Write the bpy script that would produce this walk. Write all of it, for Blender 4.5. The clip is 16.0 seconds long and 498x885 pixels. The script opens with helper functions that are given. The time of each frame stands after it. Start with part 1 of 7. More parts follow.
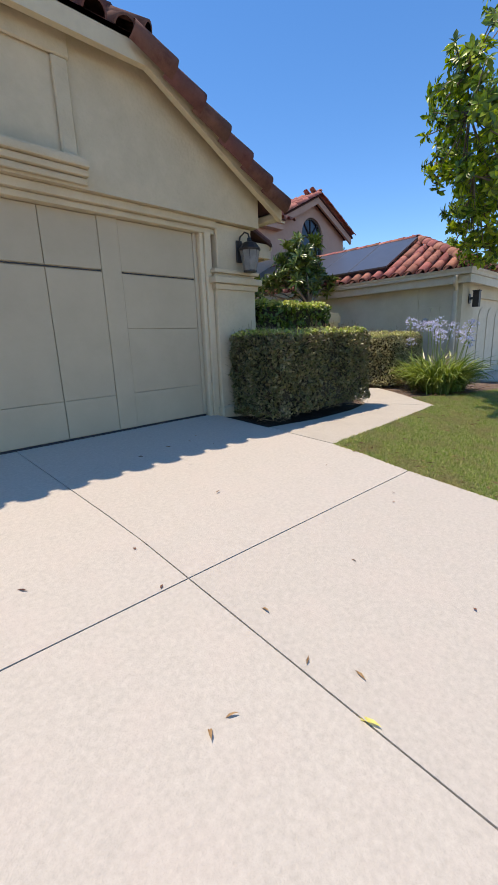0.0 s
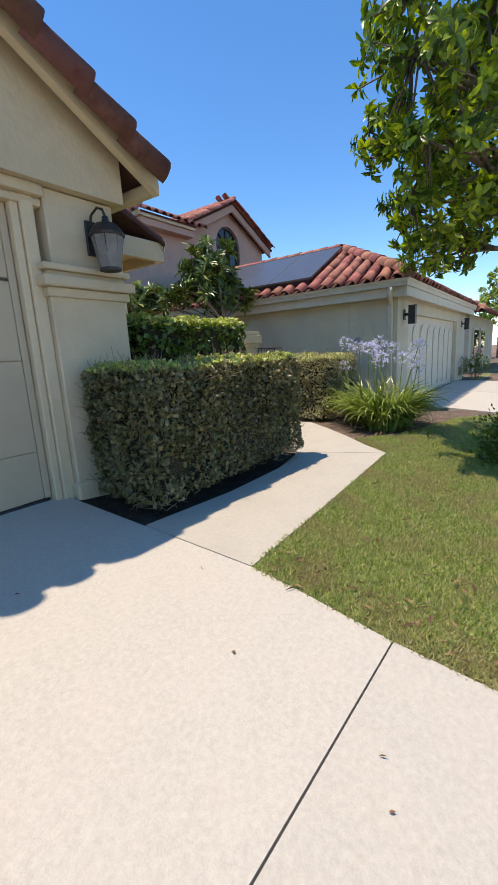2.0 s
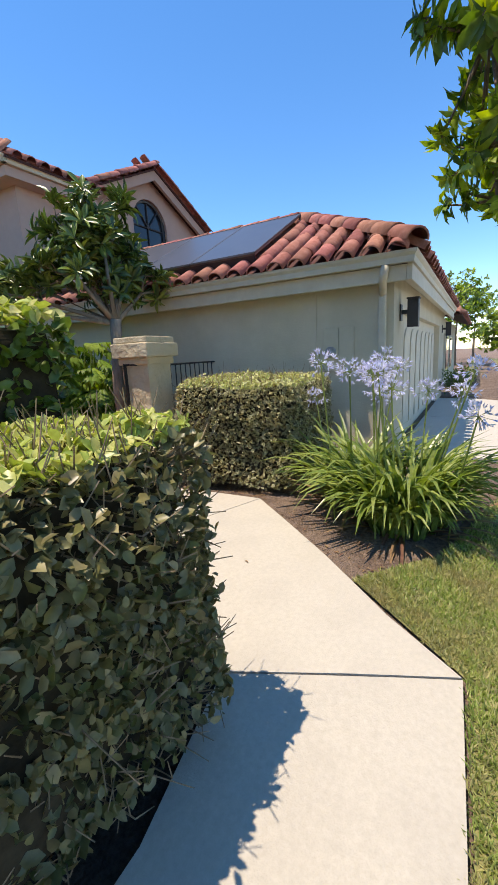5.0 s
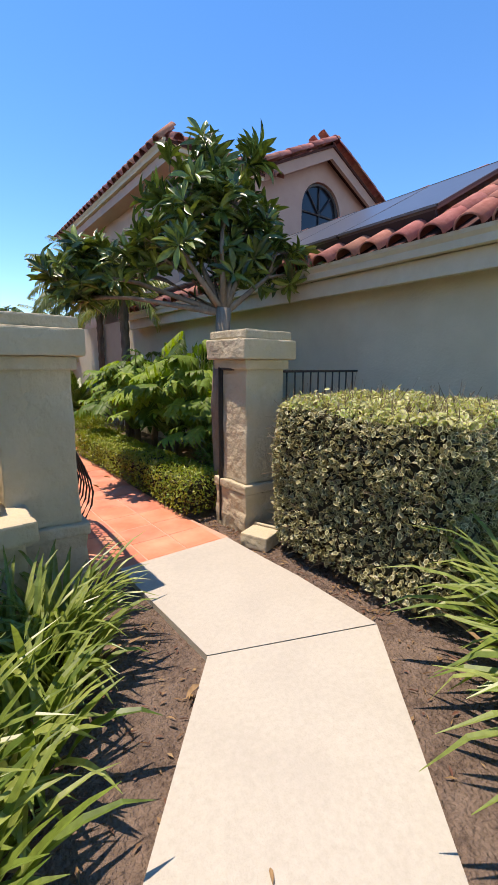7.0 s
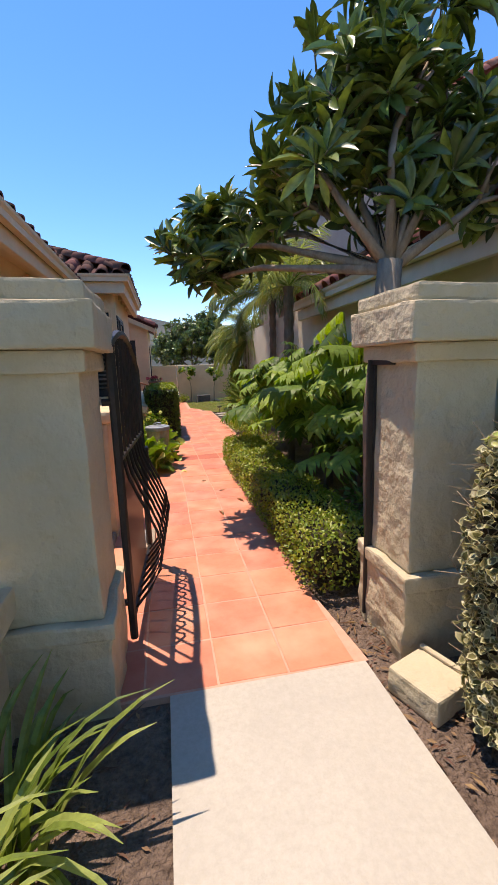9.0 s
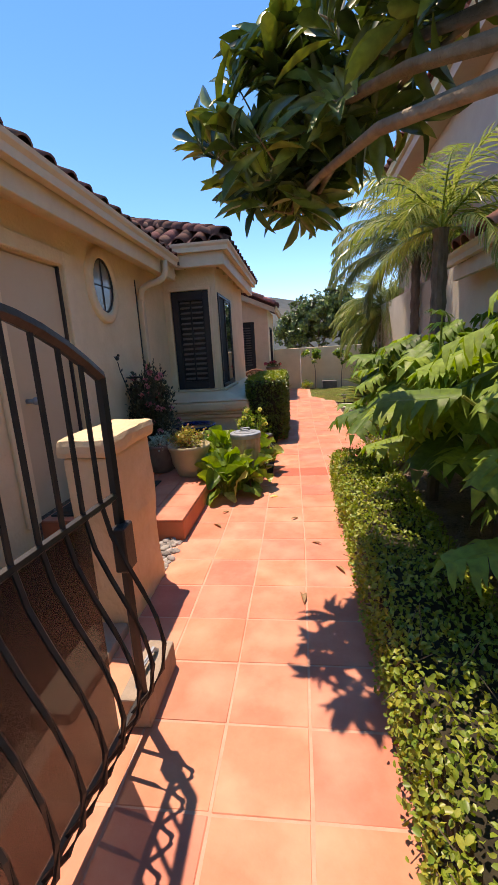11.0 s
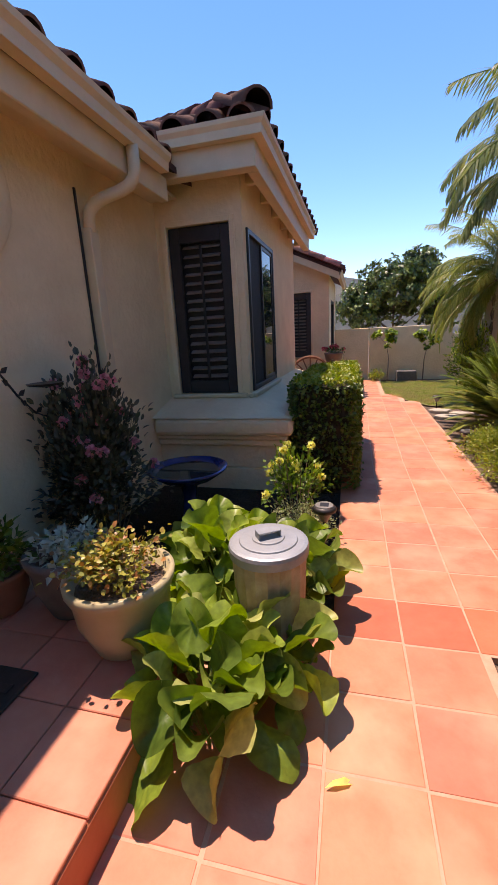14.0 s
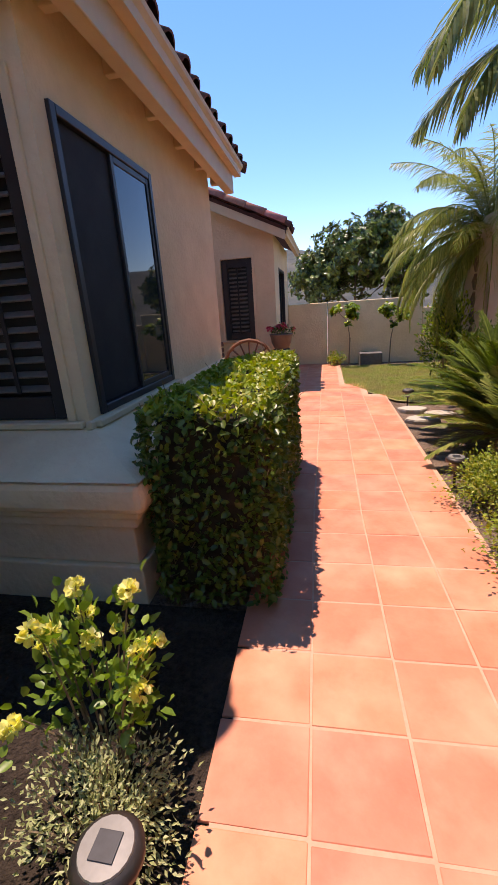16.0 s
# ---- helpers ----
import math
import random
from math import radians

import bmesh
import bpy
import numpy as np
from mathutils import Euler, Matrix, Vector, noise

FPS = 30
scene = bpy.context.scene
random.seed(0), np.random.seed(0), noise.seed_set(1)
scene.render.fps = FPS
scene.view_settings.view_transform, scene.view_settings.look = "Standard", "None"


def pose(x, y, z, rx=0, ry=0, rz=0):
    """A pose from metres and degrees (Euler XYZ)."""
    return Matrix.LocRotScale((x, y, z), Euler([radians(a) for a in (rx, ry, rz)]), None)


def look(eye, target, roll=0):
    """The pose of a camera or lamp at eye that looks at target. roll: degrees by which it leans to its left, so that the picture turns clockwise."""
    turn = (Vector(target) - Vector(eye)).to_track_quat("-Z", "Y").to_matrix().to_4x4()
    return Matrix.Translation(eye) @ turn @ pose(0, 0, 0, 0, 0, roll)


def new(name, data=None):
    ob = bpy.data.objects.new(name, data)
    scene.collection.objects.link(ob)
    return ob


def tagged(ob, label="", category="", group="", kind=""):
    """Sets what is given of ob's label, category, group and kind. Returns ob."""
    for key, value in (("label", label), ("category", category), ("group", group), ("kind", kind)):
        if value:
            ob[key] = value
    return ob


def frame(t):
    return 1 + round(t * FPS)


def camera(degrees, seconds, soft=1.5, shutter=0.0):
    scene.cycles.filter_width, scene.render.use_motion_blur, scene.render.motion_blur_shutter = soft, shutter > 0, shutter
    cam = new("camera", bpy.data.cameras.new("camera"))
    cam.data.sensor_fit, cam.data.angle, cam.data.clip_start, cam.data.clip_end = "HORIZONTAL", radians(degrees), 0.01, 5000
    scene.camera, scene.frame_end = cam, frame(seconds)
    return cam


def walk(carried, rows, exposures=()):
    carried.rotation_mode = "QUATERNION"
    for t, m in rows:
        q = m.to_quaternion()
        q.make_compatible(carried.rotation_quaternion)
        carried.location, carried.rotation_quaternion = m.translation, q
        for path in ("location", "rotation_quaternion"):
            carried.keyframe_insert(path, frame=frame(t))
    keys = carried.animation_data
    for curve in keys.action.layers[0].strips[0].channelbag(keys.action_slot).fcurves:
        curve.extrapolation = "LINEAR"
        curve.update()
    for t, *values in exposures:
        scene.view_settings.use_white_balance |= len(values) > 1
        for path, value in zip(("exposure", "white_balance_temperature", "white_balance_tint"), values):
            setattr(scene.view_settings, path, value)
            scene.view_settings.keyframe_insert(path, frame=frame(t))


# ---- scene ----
cam = camera(62.4, 16.0)
METRES, EYE, TILT, LEAN, TURN = 15.0, 1.3636, 0.0, 0.0, -44.4
ROWS = [
    (0.0, 0.0, 0.0, 0.0, -0.57, -13.73, 2.32),
    (0.5, 0.0117, 0.0278, 0.0004, -1.76, -14.53, 2.91),
    (1.0, 0.0213, 0.0581, 0.002, -6.05, -14.15, 3.01),
    (1.5, 0.0289, 0.0939, 0.004, -8.65, -12.92, 3.05),
    (2.0, 0.0353, 0.129, 0.0095, -10.28, -12.04, 3.16),
    (2.5, 0.0444, 0.1671, 0.0125, -12.34, -11.88, 3.35),
    (3.0, 0.0528, 0.2055, 0.0157, -15.14, -11.95, 3.57),
    (3.5, 0.0642, 0.2422, 0.0169, -18.12, -12.19, 3.81),
    (6.0, 0.1356, 0.3915, 0.0216, -12.51, -10.74, 0.15),
    (6.5, 0.1453, 0.4186, 0.0203, -2.51, -10.57, -0.03),
    (7.0, 0.1549, 0.4404, 0.0202, 6.72, -10.53, -0.19),
    (7.5, 0.1621, 0.4625, 0.0202, 14.69, -10.67, 0.07),
    (8.0, 0.1603, 0.487, 0.0208, 21.47, -10.74, 0.5),
    (8.5, 0.158, 0.5121, 0.0196, 27.34, -10.77, 1.07),
    (9.0, 0.1513, 0.5377, 0.0191, 32.83, -10.73, 1.71),
    (11.5, 0.081, 0.6571, 0.0216, 54.62, -12.9, 3.67),
    (12.0, 0.0567, 0.6776, 0.02, 57.34, -13.21, 3.78),
    (12.5, 0.0321, 0.6963, 0.0218, 59.28, -13.34, 3.84),
    (13.0, 0.0067, 0.7178, 0.0234, 60.34, -13.65, 3.65),
    (13.5, -0.0228, 0.7355, 0.0224, 60.11, -13.96, 3.31),
    (14.0, -0.0428, 0.7567, 0.0207, 58.88, -14.61, 2.95),
    (14.5, -0.0668, 0.7822, 0.0206, 56.82, -15.71, 2.64),
    (15.0, -0.087, 0.8059, 0.0208, 55.07, -16.83, 2.84),
    (15.5, -0.1015, 0.8338, 0.0194, 54.31, -17.62, 3.25),
    (16.0, -0.1212, 0.8609, 0.0186, 54.51, -17.84, 3.72),
]
walk(cam, [(t, pose(0, 0, EYE, TILT, LEAN, TURN) @ pose(METRES * x, METRES * y, METRES * z, 90 + pitch, roll, yaw)) for t, x, y, z, yaw, pitch, roll in ROWS],
     [(0.0, 0.70, 7300, 18), (2.5, 0.86, 7400, 15), (3.7, 0.95, 7500, 14), (6.5, 1.02, 7200, 18), (8.5, 1.0, 7250, 21), (11.5, 1.1, 7800, 23), (13.5, 1.12, 7850, 31), (16.0, 1.15, 7800, 31)])

# ---- world and sun ----
SUN = Vector((-0.20, 0.215, 1.05)).normalized()      # towards the sun
world = bpy.data.worlds.new("sky")
scene.world = world
world.use_nodes = True
wn = world.node_tree.nodes
sky = wn.new("ShaderNodeTexSky")
sky.sky_type, sky.sun_disc = "NISHITA", False
sky.sun_elevation = math.asin(SUN.z)
sky.sun_rotation = math.atan2(SUN.x, SUN.y)
sky.air_density, sky.dust_density, sky.ozone_density, sky.altitude = 1.0, 0.0, 4.0, 1200
wn["Background"].inputs["Strength"].default_value = 0.15
tint = wn.new("ShaderNodeHueSaturation")
tint.inputs["Saturation"].default_value = 1.24
world.node_tree.links.new(sky.outputs[0], tint.inputs["Color"])
world.node_tree.links.new(tint.outputs[0], wn["Background"].inputs["Color"])
sun = new("sun", bpy.data.lights.new("sun", "SUN"))
sun.data.energy, sun.data.angle, sun.data.color = 3.0, radians(0.53), (1.0, 0.93, 0.83)
sun.matrix_world = look(SUN * 60, (0, 0, 0))


# ---- materials ----
def mk(name, c1, c2, scale=6.0, rough=0.8, bump=0.15, bscale=40.0, stain=None, stain_scale=1.2, stain_amt=0.5,
       vary=0.0, island=False, metal=0.0, spec=0.3, stretch=(1, 1, 1), bdist=0.01):
    """A surface with two scales of colour, a stain layer and relief. vary: tint change from piece to piece."""
    m = bpy.data.materials.new(name)
    m.use_nodes = True
    nt = m.node_tree
    N, L = nt.nodes, nt.links
    b = N["Principled BSDF"]
    geo = N.new("ShaderNodeNewGeometry")
    mp = N.new("ShaderNodeMapping")
    mp.inputs["Scale"].default_value = stretch
    L.new(geo.outputs["Position"], mp.inputs["Vector"])
    n1 = N.new("ShaderNodeTexNoise")
    n1.inputs["Scale"].default_value, n1.inputs["Detail"].default_value, n1.inputs["Roughness"].default_value = scale, 8, 0.65
    L.new(mp.outputs[0], n1.inputs["Vector"])
    r1 = N.new("ShaderNodeValToRGB")
    r1.color_ramp.elements[0].position, r1.color_ramp.elements[1].position = 0.32, 0.68
    r1.color_ramp.elements[0].color, r1.color_ramp.elements[1].color = (*c1, 1), (*c2, 1)
    L.new(n1.outputs[0], r1.inputs[0])
    col = r1.outputs[0]
    if stain:
        n2 = N.new("ShaderNodeTexNoise")
        n2.inputs["Scale"].default_value, n2.inputs["Detail"].default_value = stain_scale, 6
        L.new(mp.outputs[0], n2.inputs["Vector"])
        r2 = N.new("ShaderNodeValToRGB")
        r2.color_ramp.elements[0].position, r2.color_ramp.elements[1].position = 0.45, 0.72
        r2.color_ramp.elements[0].color, r2.color_ramp.elements[1].color = (0, 0, 0, 1), (stain_amt,) * 3 + (1,)
        L.new(n2.outputs[0], r2.inputs[0])
        mx = N.new("ShaderNodeMix")
        mx.data_type = "RGBA"
        L.new(r2.outputs[0], mx.inputs[0])
        L.new(col, mx.inputs[6])
        mx.inputs[7].default_value = (*stain, 1)
        col = mx.outputs[2]
    if vary:
        hs = N.new("ShaderNodeHueSaturation")
        if island:
            rnd = geo.outputs["Random Per Island"]
        else:
            rnd = N.new("ShaderNodeObjectInfo").outputs["Random"]
        mr = N.new("ShaderNodeMapRange")
        mr.inputs[3].default_value, mr.inputs[4].default_value = 1 - vary, 1 + vary
        L.new(rnd, mr.inputs[0])
        L.new(mr.outputs[0], hs.inputs["Value"])
        mh = N.new("ShaderNodeMapRange")
        mh.inputs[3].default_value, mh.inputs[4].default_value = 0.5 - vary * 0.06, 0.5 + vary * 0.06
        ml = N.new("ShaderNodeMath")
        ml.operation = "FRACT"
        mm = N.new("ShaderNodeMath")
        mm.operation = "MULTIPLY"
        mm.inputs[1].default_value = 7.31
        L.new(rnd, mm.inputs[0])
        L.new(mm.outputs[0], ml.inputs[0])
        L.new(ml.outputs[0], mh.inputs[0])
        L.new(mh.outputs[0], hs.inputs["Hue"])
        L.new(col, hs.inputs["Color"])
        col = hs.outputs[0]
    L.new(col, b.inputs["Base Color"])
    b.inputs["Roughness"].default_value, b.inputs["Metallic"].default_value = rough, metal
    b.inputs["Specular IOR Level"].default_value = spec
    if bump:
        n3 = N.new("ShaderNodeTexNoise")
        n3.inputs["Scale"].default_value, n3.inputs["Detail"].default_value = bscale, 6
        L.new(mp.outputs[0], n3.inputs["Vector"])
        bp = N.new("ShaderNodeBump")
        bp.inputs["Strength"].default_value, bp.inputs["Distance"].default_value = bump, bdist
        L.new(n3.outputs[0], bp.inputs["Height"])
        L.new(bp.outputs[0], b.inputs["Normal"])
    return m


def leafmat(name, cols, rough=0.4, trans=0.3, spec=0.4, patch=None, single=False):
    """Leaf surface: its colour is drawn leaf by leaf; some light passes through. single: each leaf is an object."""
    m = bpy.data.materials.new(name)
    m.use_nodes = True
    nt = m.node_tree
    N, L = nt.nodes, nt.links
    b = N["Principled BSDF"]
    geo = N.new("ShaderNodeNewGeometry")
    r = N.new("ShaderNodeValToRGB")
    el = r.color_ramp.elements
    for i, c in enumerate(cols):
        e = el[i] if i < 2 else el.new(0.999)
        e.color = (*c, 1)
    for i, e in enumerate(el):
        e.position = i / (len(cols) - 1)
    L.new(N.new("ShaderNodeObjectInfo").outputs["Random"] if single else geo.outputs["Random Per Island"], r.inputs[0])
    n1 = N.new("ShaderNodeTexNoise")
    n1.inputs["Scale"].default_value, n1.inputs["Detail"].default_value = 30, 4
    L.new(geo.outputs["Position"], n1.inputs["Vector"])
    mr = N.new("ShaderNodeMapRange")
    mr.inputs[1].default_value, mr.inputs[2].default_value = 0.3, 0.7
    mr.inputs[3].default_value, mr.inputs[4].default_value = 0.75, 1.25
    L.new(n1.outputs[0], mr.inputs[0])
    hs = N.new("ShaderNodeHueSaturation")
    L.new(mr.outputs[0], hs.inputs["Value"])
    L.new(r.outputs[0], hs.inputs["Color"])
    if patch:
        n2 = N.new("ShaderNodeTexNoise")
        n2.inputs["Scale"].default_value, n2.inputs["Detail"].default_value = 2.6, 5
        L.new(geo.outputs["Position"], n2.inputs["Vector"])
        pr = N.new("ShaderNodeMapRange")
        pr.inputs[1].default_value, pr.inputs[2].default_value, pr.inputs[4].default_value = 0.46, 0.66, 0.8
        L.new(n2.outputs[0], pr.inputs[0])
        px = N.new("ShaderNodeMix")
        px.data_type = "RGBA"
        L.new(pr.outputs[0], px.inputs[0])
        L.new(r.outputs[0], px.inputs[6])
        px.inputs[7].default_value = (*patch, 1)
        L.new(px.outputs[2], hs.inputs["Color"])
    L.new(hs.outputs[0], b.inputs["Base Color"])
    b.inputs["Roughness"].default_value, b.inputs["Specular IOR Level"].default_value = rough, spec
    tr = N.new("ShaderNodeBsdfTranslucent")
    h2 = N.new("ShaderNodeHueSaturation")
    h2.inputs["Saturation"].default_value, h2.inputs["Value"].default_value = 1.15, 1.6
    L.new(hs.outputs[0], h2.inputs["Color"])
    L.new(h2.outputs[0], tr.inputs["Color"])
    mix = N.new("ShaderNodeMixShader")
    mix.inputs[0].default_value = trans
    L.new(b.outputs[0], mix.inputs[1])
    L.new(tr.outputs[0], mix.inputs[2])
    L.new(mix.outputs[0], N["Material Output"].inputs["Surface"])
    return m


CONCRETE = mk("concrete", (0.43, 0.398, 0.335), (0.525, 0.49, 0.413), 45, 0.85, 0.45, 140, (0.53, 0.46, 0.39), 4.5, 0.3, vary=0.03, bdist=0.006)
WALK = mk("walk_concrete", (0.425, 0.39, 0.32), (0.495, 0.457, 0.376), 45, 0.85, 0.4, 140, (0.37, 0.34, 0.285), 2.6, 0.4, vary=0.03, bdist=0.006)
STUCCO = mk("stucco_cream", (0.56, 0.455, 0.30), (0.65, 0.53, 0.355), 4, 0.9, 0.5, 26, (0.46, 0.37, 0.245), 1.5, 0.4, bdist=0.016)
# house stucco again, lighter and warmer: bounced court light put into the colour
STUCCO_COURT = mk("stucco_court_bounce", (0.75, 0.60, 0.375), (0.84, 0.68, 0.44), 4, 0.9, 0.6, 22, (0.66, 0.50, 0.295), 1.6, 0.45, bdist=0.018)
STUCCO_GATE = mk("stucco_gate", (0.50, 0.42, 0.27), (0.60, 0.51, 0.35), 6, 0.9, 0.9, 13, (0.36, 0.31, 0.20), 3.0, 0.5, bdist=0.03)
STUCCO_LOW = mk("stucco_low", (0.66, 0.48, 0.27), (0.76, 0.58, 0.36), 5, 0.9, 0.8, 14, (0.54, 0.39, 0.22), 3.0, 0.4, bdist=0.02)
STUCCO_NB = mk("stucco_neighbour", (0.53, 0.48, 0.35), (0.62, 0.565, 0.425), 2, 0.9, 0.4, 40, (0.44, 0.40, 0.295), 0.9, 0.5)
STUCCO_PINK = mk("stucco_pink", (0.50, 0.33, 0.25), (0.56, 0.38, 0.29), 2, 0.9, 0.25, 60, (0.46, 0.31, 0.24), 0.8, 0.4)
TRIM = mk("painted_trim", (0.64, 0.515, 0.335), (0.70, 0.57, 0.375), 9, 0.6, 0.08, 90, (0.52, 0.42, 0.28), 2.5, 0.35)
TRIM_NB = mk("painted_trim_neighbour", (0.55, 0.50, 0.38), (0.62, 0.57, 0.45), 6, 0.6, 0.05, 90)
GARDOOR = mk("garage_paint", (0.48, 0.39, 0.26), (0.53, 0.43, 0.29), 3, 0.55, 0.06, 120, (0.42, 0.34, 0.23), 1.1, 0.4)
CLAY = mk("clay_tile", (0.36, 0.125, 0.085), (0.50, 0.225, 0.165), 9, 0.85, 0.2, 60, (0.24, 0.09, 0.065), 5, 0.6, vary=0.22)
CLAY_J = mk("clay_tile_rows", (0.36, 0.125, 0.085), (0.50, 0.225, 0.165), 9, 0.85, 0.2, 60, (0.24, 0.09, 0.065), 5, 0.6, vary=0.22, island=True)
CLAY_DK = mk("weathered_clay_tile", (0.11, 0.044, 0.033), (0.225, 0.098, 0.068), 10, 0.9, 0.25, 50, (0.10, 0.055, 0.045), 5, 0.7, vary=0.25)
DECK = mk("roof_felt", (0.07, 0.03, 0.025), (0.11, 0.05, 0.04), 8, 0.95, 0.1)
SALTILLO = mk("saltillo_tile", (0.54, 0.175, 0.098), (0.63, 0.235, 0.138), 5.0, 0.6, 0.3, 60, (0.69, 0.345, 0.22), 3.4, 0.8, vary=0.085, bdist=0.004)
SALT_RED = mk("red_tile", (0.47, 0.13, 0.065), (0.55, 0.17, 0.09), 6, 0.6, 0.08, 60, vary=0.08)
GROUT = mk("grout", (0.55, 0.285, 0.19), (0.63, 0.36, 0.255), 14, 0.95, 0.2, 120)
# bed mulch, near black because shade is put into its colour
SHADE_SOIL = mk("shaded_mulch", (0.018, 0.013, 0.010), (0.06, 0.044, 0.033), 40, 1.0, 1.0, 60, (0.09, 0.068, 0.05), 6, 0.5, bdist=0.05)
SOIL = mk("soil", (0.10, 0.068, 0.05), (0.29, 0.205, 0.15), 34, 1.0, 1.0, 70, (0.36, 0.265, 0.195), 5, 0.6, bdist=0.05)
TURF = mk("turf_soil", (0.13, 0.13, 0.05), (0.20, 0.20, 0.075), 12, 1.0, 0.5, 80, (0.28, 0.25, 0.11), 1.5, 0.6)
ASPHALT = mk("asphalt", (0.045, 0.045, 0.047), (0.07, 0.07, 0.07), 30, 0.95, 0.3, 150)
IRON = mk("black_iron", (0.012, 0.011, 0.011), (0.025, 0.022, 0.02), 20, 0.5, 0.15, 60, (0.07, 0.035, 0.02), 8, 0.4, spec=0.5)
DARKFRAME = mk("dark_frame", (0.02, 0.018, 0.02), (0.03, 0.027, 0.03), 8, 0.45, 0.05, 60, spec=0.5)
GALV = mk("galvanised_steel", (0.27, 0.295, 0.31), (0.37, 0.40, 0.415), 14, 0.5, 0.15, 40, (0.25, 0.25, 0.24), 7, 0.6, metal=0.3)
BARK = mk("bark", (0.13, 0.095, 0.065), (0.25, 0.19, 0.14), 18, 0.95, 0.8, 40, (0.09, 0.07, 0.05), 6, 0.5, stretch=(1, 1, 0.3), bdist=0.02)
BARK_PALE = mk("pale_bark", (0.21, 0.16, 0.11), (0.35, 0.28, 0.20), 18, 0.95, 0.6, 40, (0.17, 0.13, 0.10), 6, 0.5, stretch=(1, 1, 0.4), bdist=0.015)
TWIG = mk("twig", (0.16, 0.12, 0.075), (0.31, 0.24, 0.15), 20, 0.95, 0.4, 60)
# near-black colour painting the shade inside the hedges
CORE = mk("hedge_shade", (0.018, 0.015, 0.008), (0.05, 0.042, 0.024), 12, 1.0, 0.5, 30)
# privet leaf, darkened in colour for the shaded hedge sides
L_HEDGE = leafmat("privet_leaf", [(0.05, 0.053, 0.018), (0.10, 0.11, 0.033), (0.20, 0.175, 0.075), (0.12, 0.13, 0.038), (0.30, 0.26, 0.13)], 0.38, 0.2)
L_RIM = leafmat("privet_leaf_margin", [(0.38, 0.37, 0.18), (0.52, 0.50, 0.27), (0.60, 0.57, 0.34), (0.34, 0.30, 0.14)], 0.45, 0.25)
# paler leaf: sunlight on the hedge tops put into the colour
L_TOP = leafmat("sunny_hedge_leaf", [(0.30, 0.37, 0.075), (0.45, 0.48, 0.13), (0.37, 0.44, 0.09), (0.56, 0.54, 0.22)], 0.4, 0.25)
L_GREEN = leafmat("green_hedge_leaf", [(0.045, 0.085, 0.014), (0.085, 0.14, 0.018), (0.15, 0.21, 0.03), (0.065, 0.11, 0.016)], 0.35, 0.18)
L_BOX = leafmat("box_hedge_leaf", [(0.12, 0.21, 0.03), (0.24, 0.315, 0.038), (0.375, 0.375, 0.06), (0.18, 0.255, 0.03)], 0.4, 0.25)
L_TREE = leafmat("street_tree_leaf", [(0.035, 0.07, 0.018), (0.07, 0.125, 0.024), (0.14, 0.23, 0.033), (0.40, 0.50, 0.05)], 0.35, 0.3)
L_LOQUAT = leafmat("long_leaf", [(0.035, 0.062, 0.018), (0.06, 0.10, 0.022), (0.10, 0.155, 0.03), (0.25, 0.32, 0.06)], 0.3, 0.07, 0.5)
L_STRAP = leafmat("strap_leaf", [(0.10, 0.16, 0.03), (0.20, 0.26, 0.05), (0.31, 0.36, 0.10), (0.15, 0.21, 0.04)], 0.33, 0.3)
L_PHIL = leafmat("lobed_leaf", [(0.038, 0.072, 0.014), (0.08, 0.145, 0.021), (0.145, 0.235, 0.033), (0.26, 0.35, 0.05)], 0.48, 0.28, 0.2, single=True)
L_BIG = leafmat("broad_leaf", [(0.084, 0.154, 0.028), (0.14, 0.238, 0.035), (0.21, 0.322, 0.049), (0.112, 0.196, 0.028)], 0.4, 0.3)
L_PALM = leafmat("palm_leaf", [(0.135, 0.189, 0.041), (0.23, 0.27, 0.068), (0.338, 0.351, 0.108), (0.176, 0.23, 0.054)], 0.35, 0.35)
L_GRASS = leafmat("grass_blade", [(0.14, 0.24, 0.04), (0.26, 0.37, 0.075), (0.36, 0.43, 0.12), (0.54, 0.49, 0.25)], 0.55, 0.35, patch=(0.40, 0.34, 0.17))
L_LILAC = leafmat("lilac_petal", [(0.46, 0.44, 0.62), (0.60, 0.58, 0.74), (0.72, 0.72, 0.80)], 0.6, 0.35)
L_PINK = leafmat("pink_petal", [(0.65, 0.12, 0.17), (0.75, 0.25, 0.28), (0.55, 0.08, 0.12)], 0.6, 0.35)
L_SAGE = leafmat("fine_pale_leaf", [(0.20, 0.25, 0.09), (0.33, 0.38, 0.17), (0.45, 0.48, 0.26)], 0.5, 0.25)
L_BLUSH = leafmat("blush_petal", [(0.72, 0.34, 0.38), (0.78, 0.50, 0.52), (0.66, 0.24, 0.30)], 0.6, 0.35)
L_YELLOW = leafmat("yellow_petal", [(0.74, 0.76, 0.30), (0.82, 0.84, 0.52), (0.74, 0.70, 0.16)], 0.6, 0.35)
L_BERG = leafmat("cabbage_leaf", [(0.07, 0.13, 0.02), (0.15, 0.25, 0.03), (0.25, 0.36, 0.045), (0.44, 0.47, 0.15), (0.10, 0.18, 0.025), (0.30, 0.40, 0.06)], 0.42, 0.3, 0.4, single=True)
L_VINE = leafmat("vine_leaf", [(0.04, 0.05, 0.03), (0.07, 0.08, 0.04), (0.11, 0.09, 0.06)], 0.45, 0.15)
L_DRY = leafmat("dry_leaf", [(0.12, 0.06, 0.035), (0.22, 0.125, 0.07), (0.18, 0.085, 0.055), (0.36, 0.24, 0.11)], 0.7, 0.15)
GLASS = bpy.data.materials.new("window_glass")
GLASS.use_nodes = True
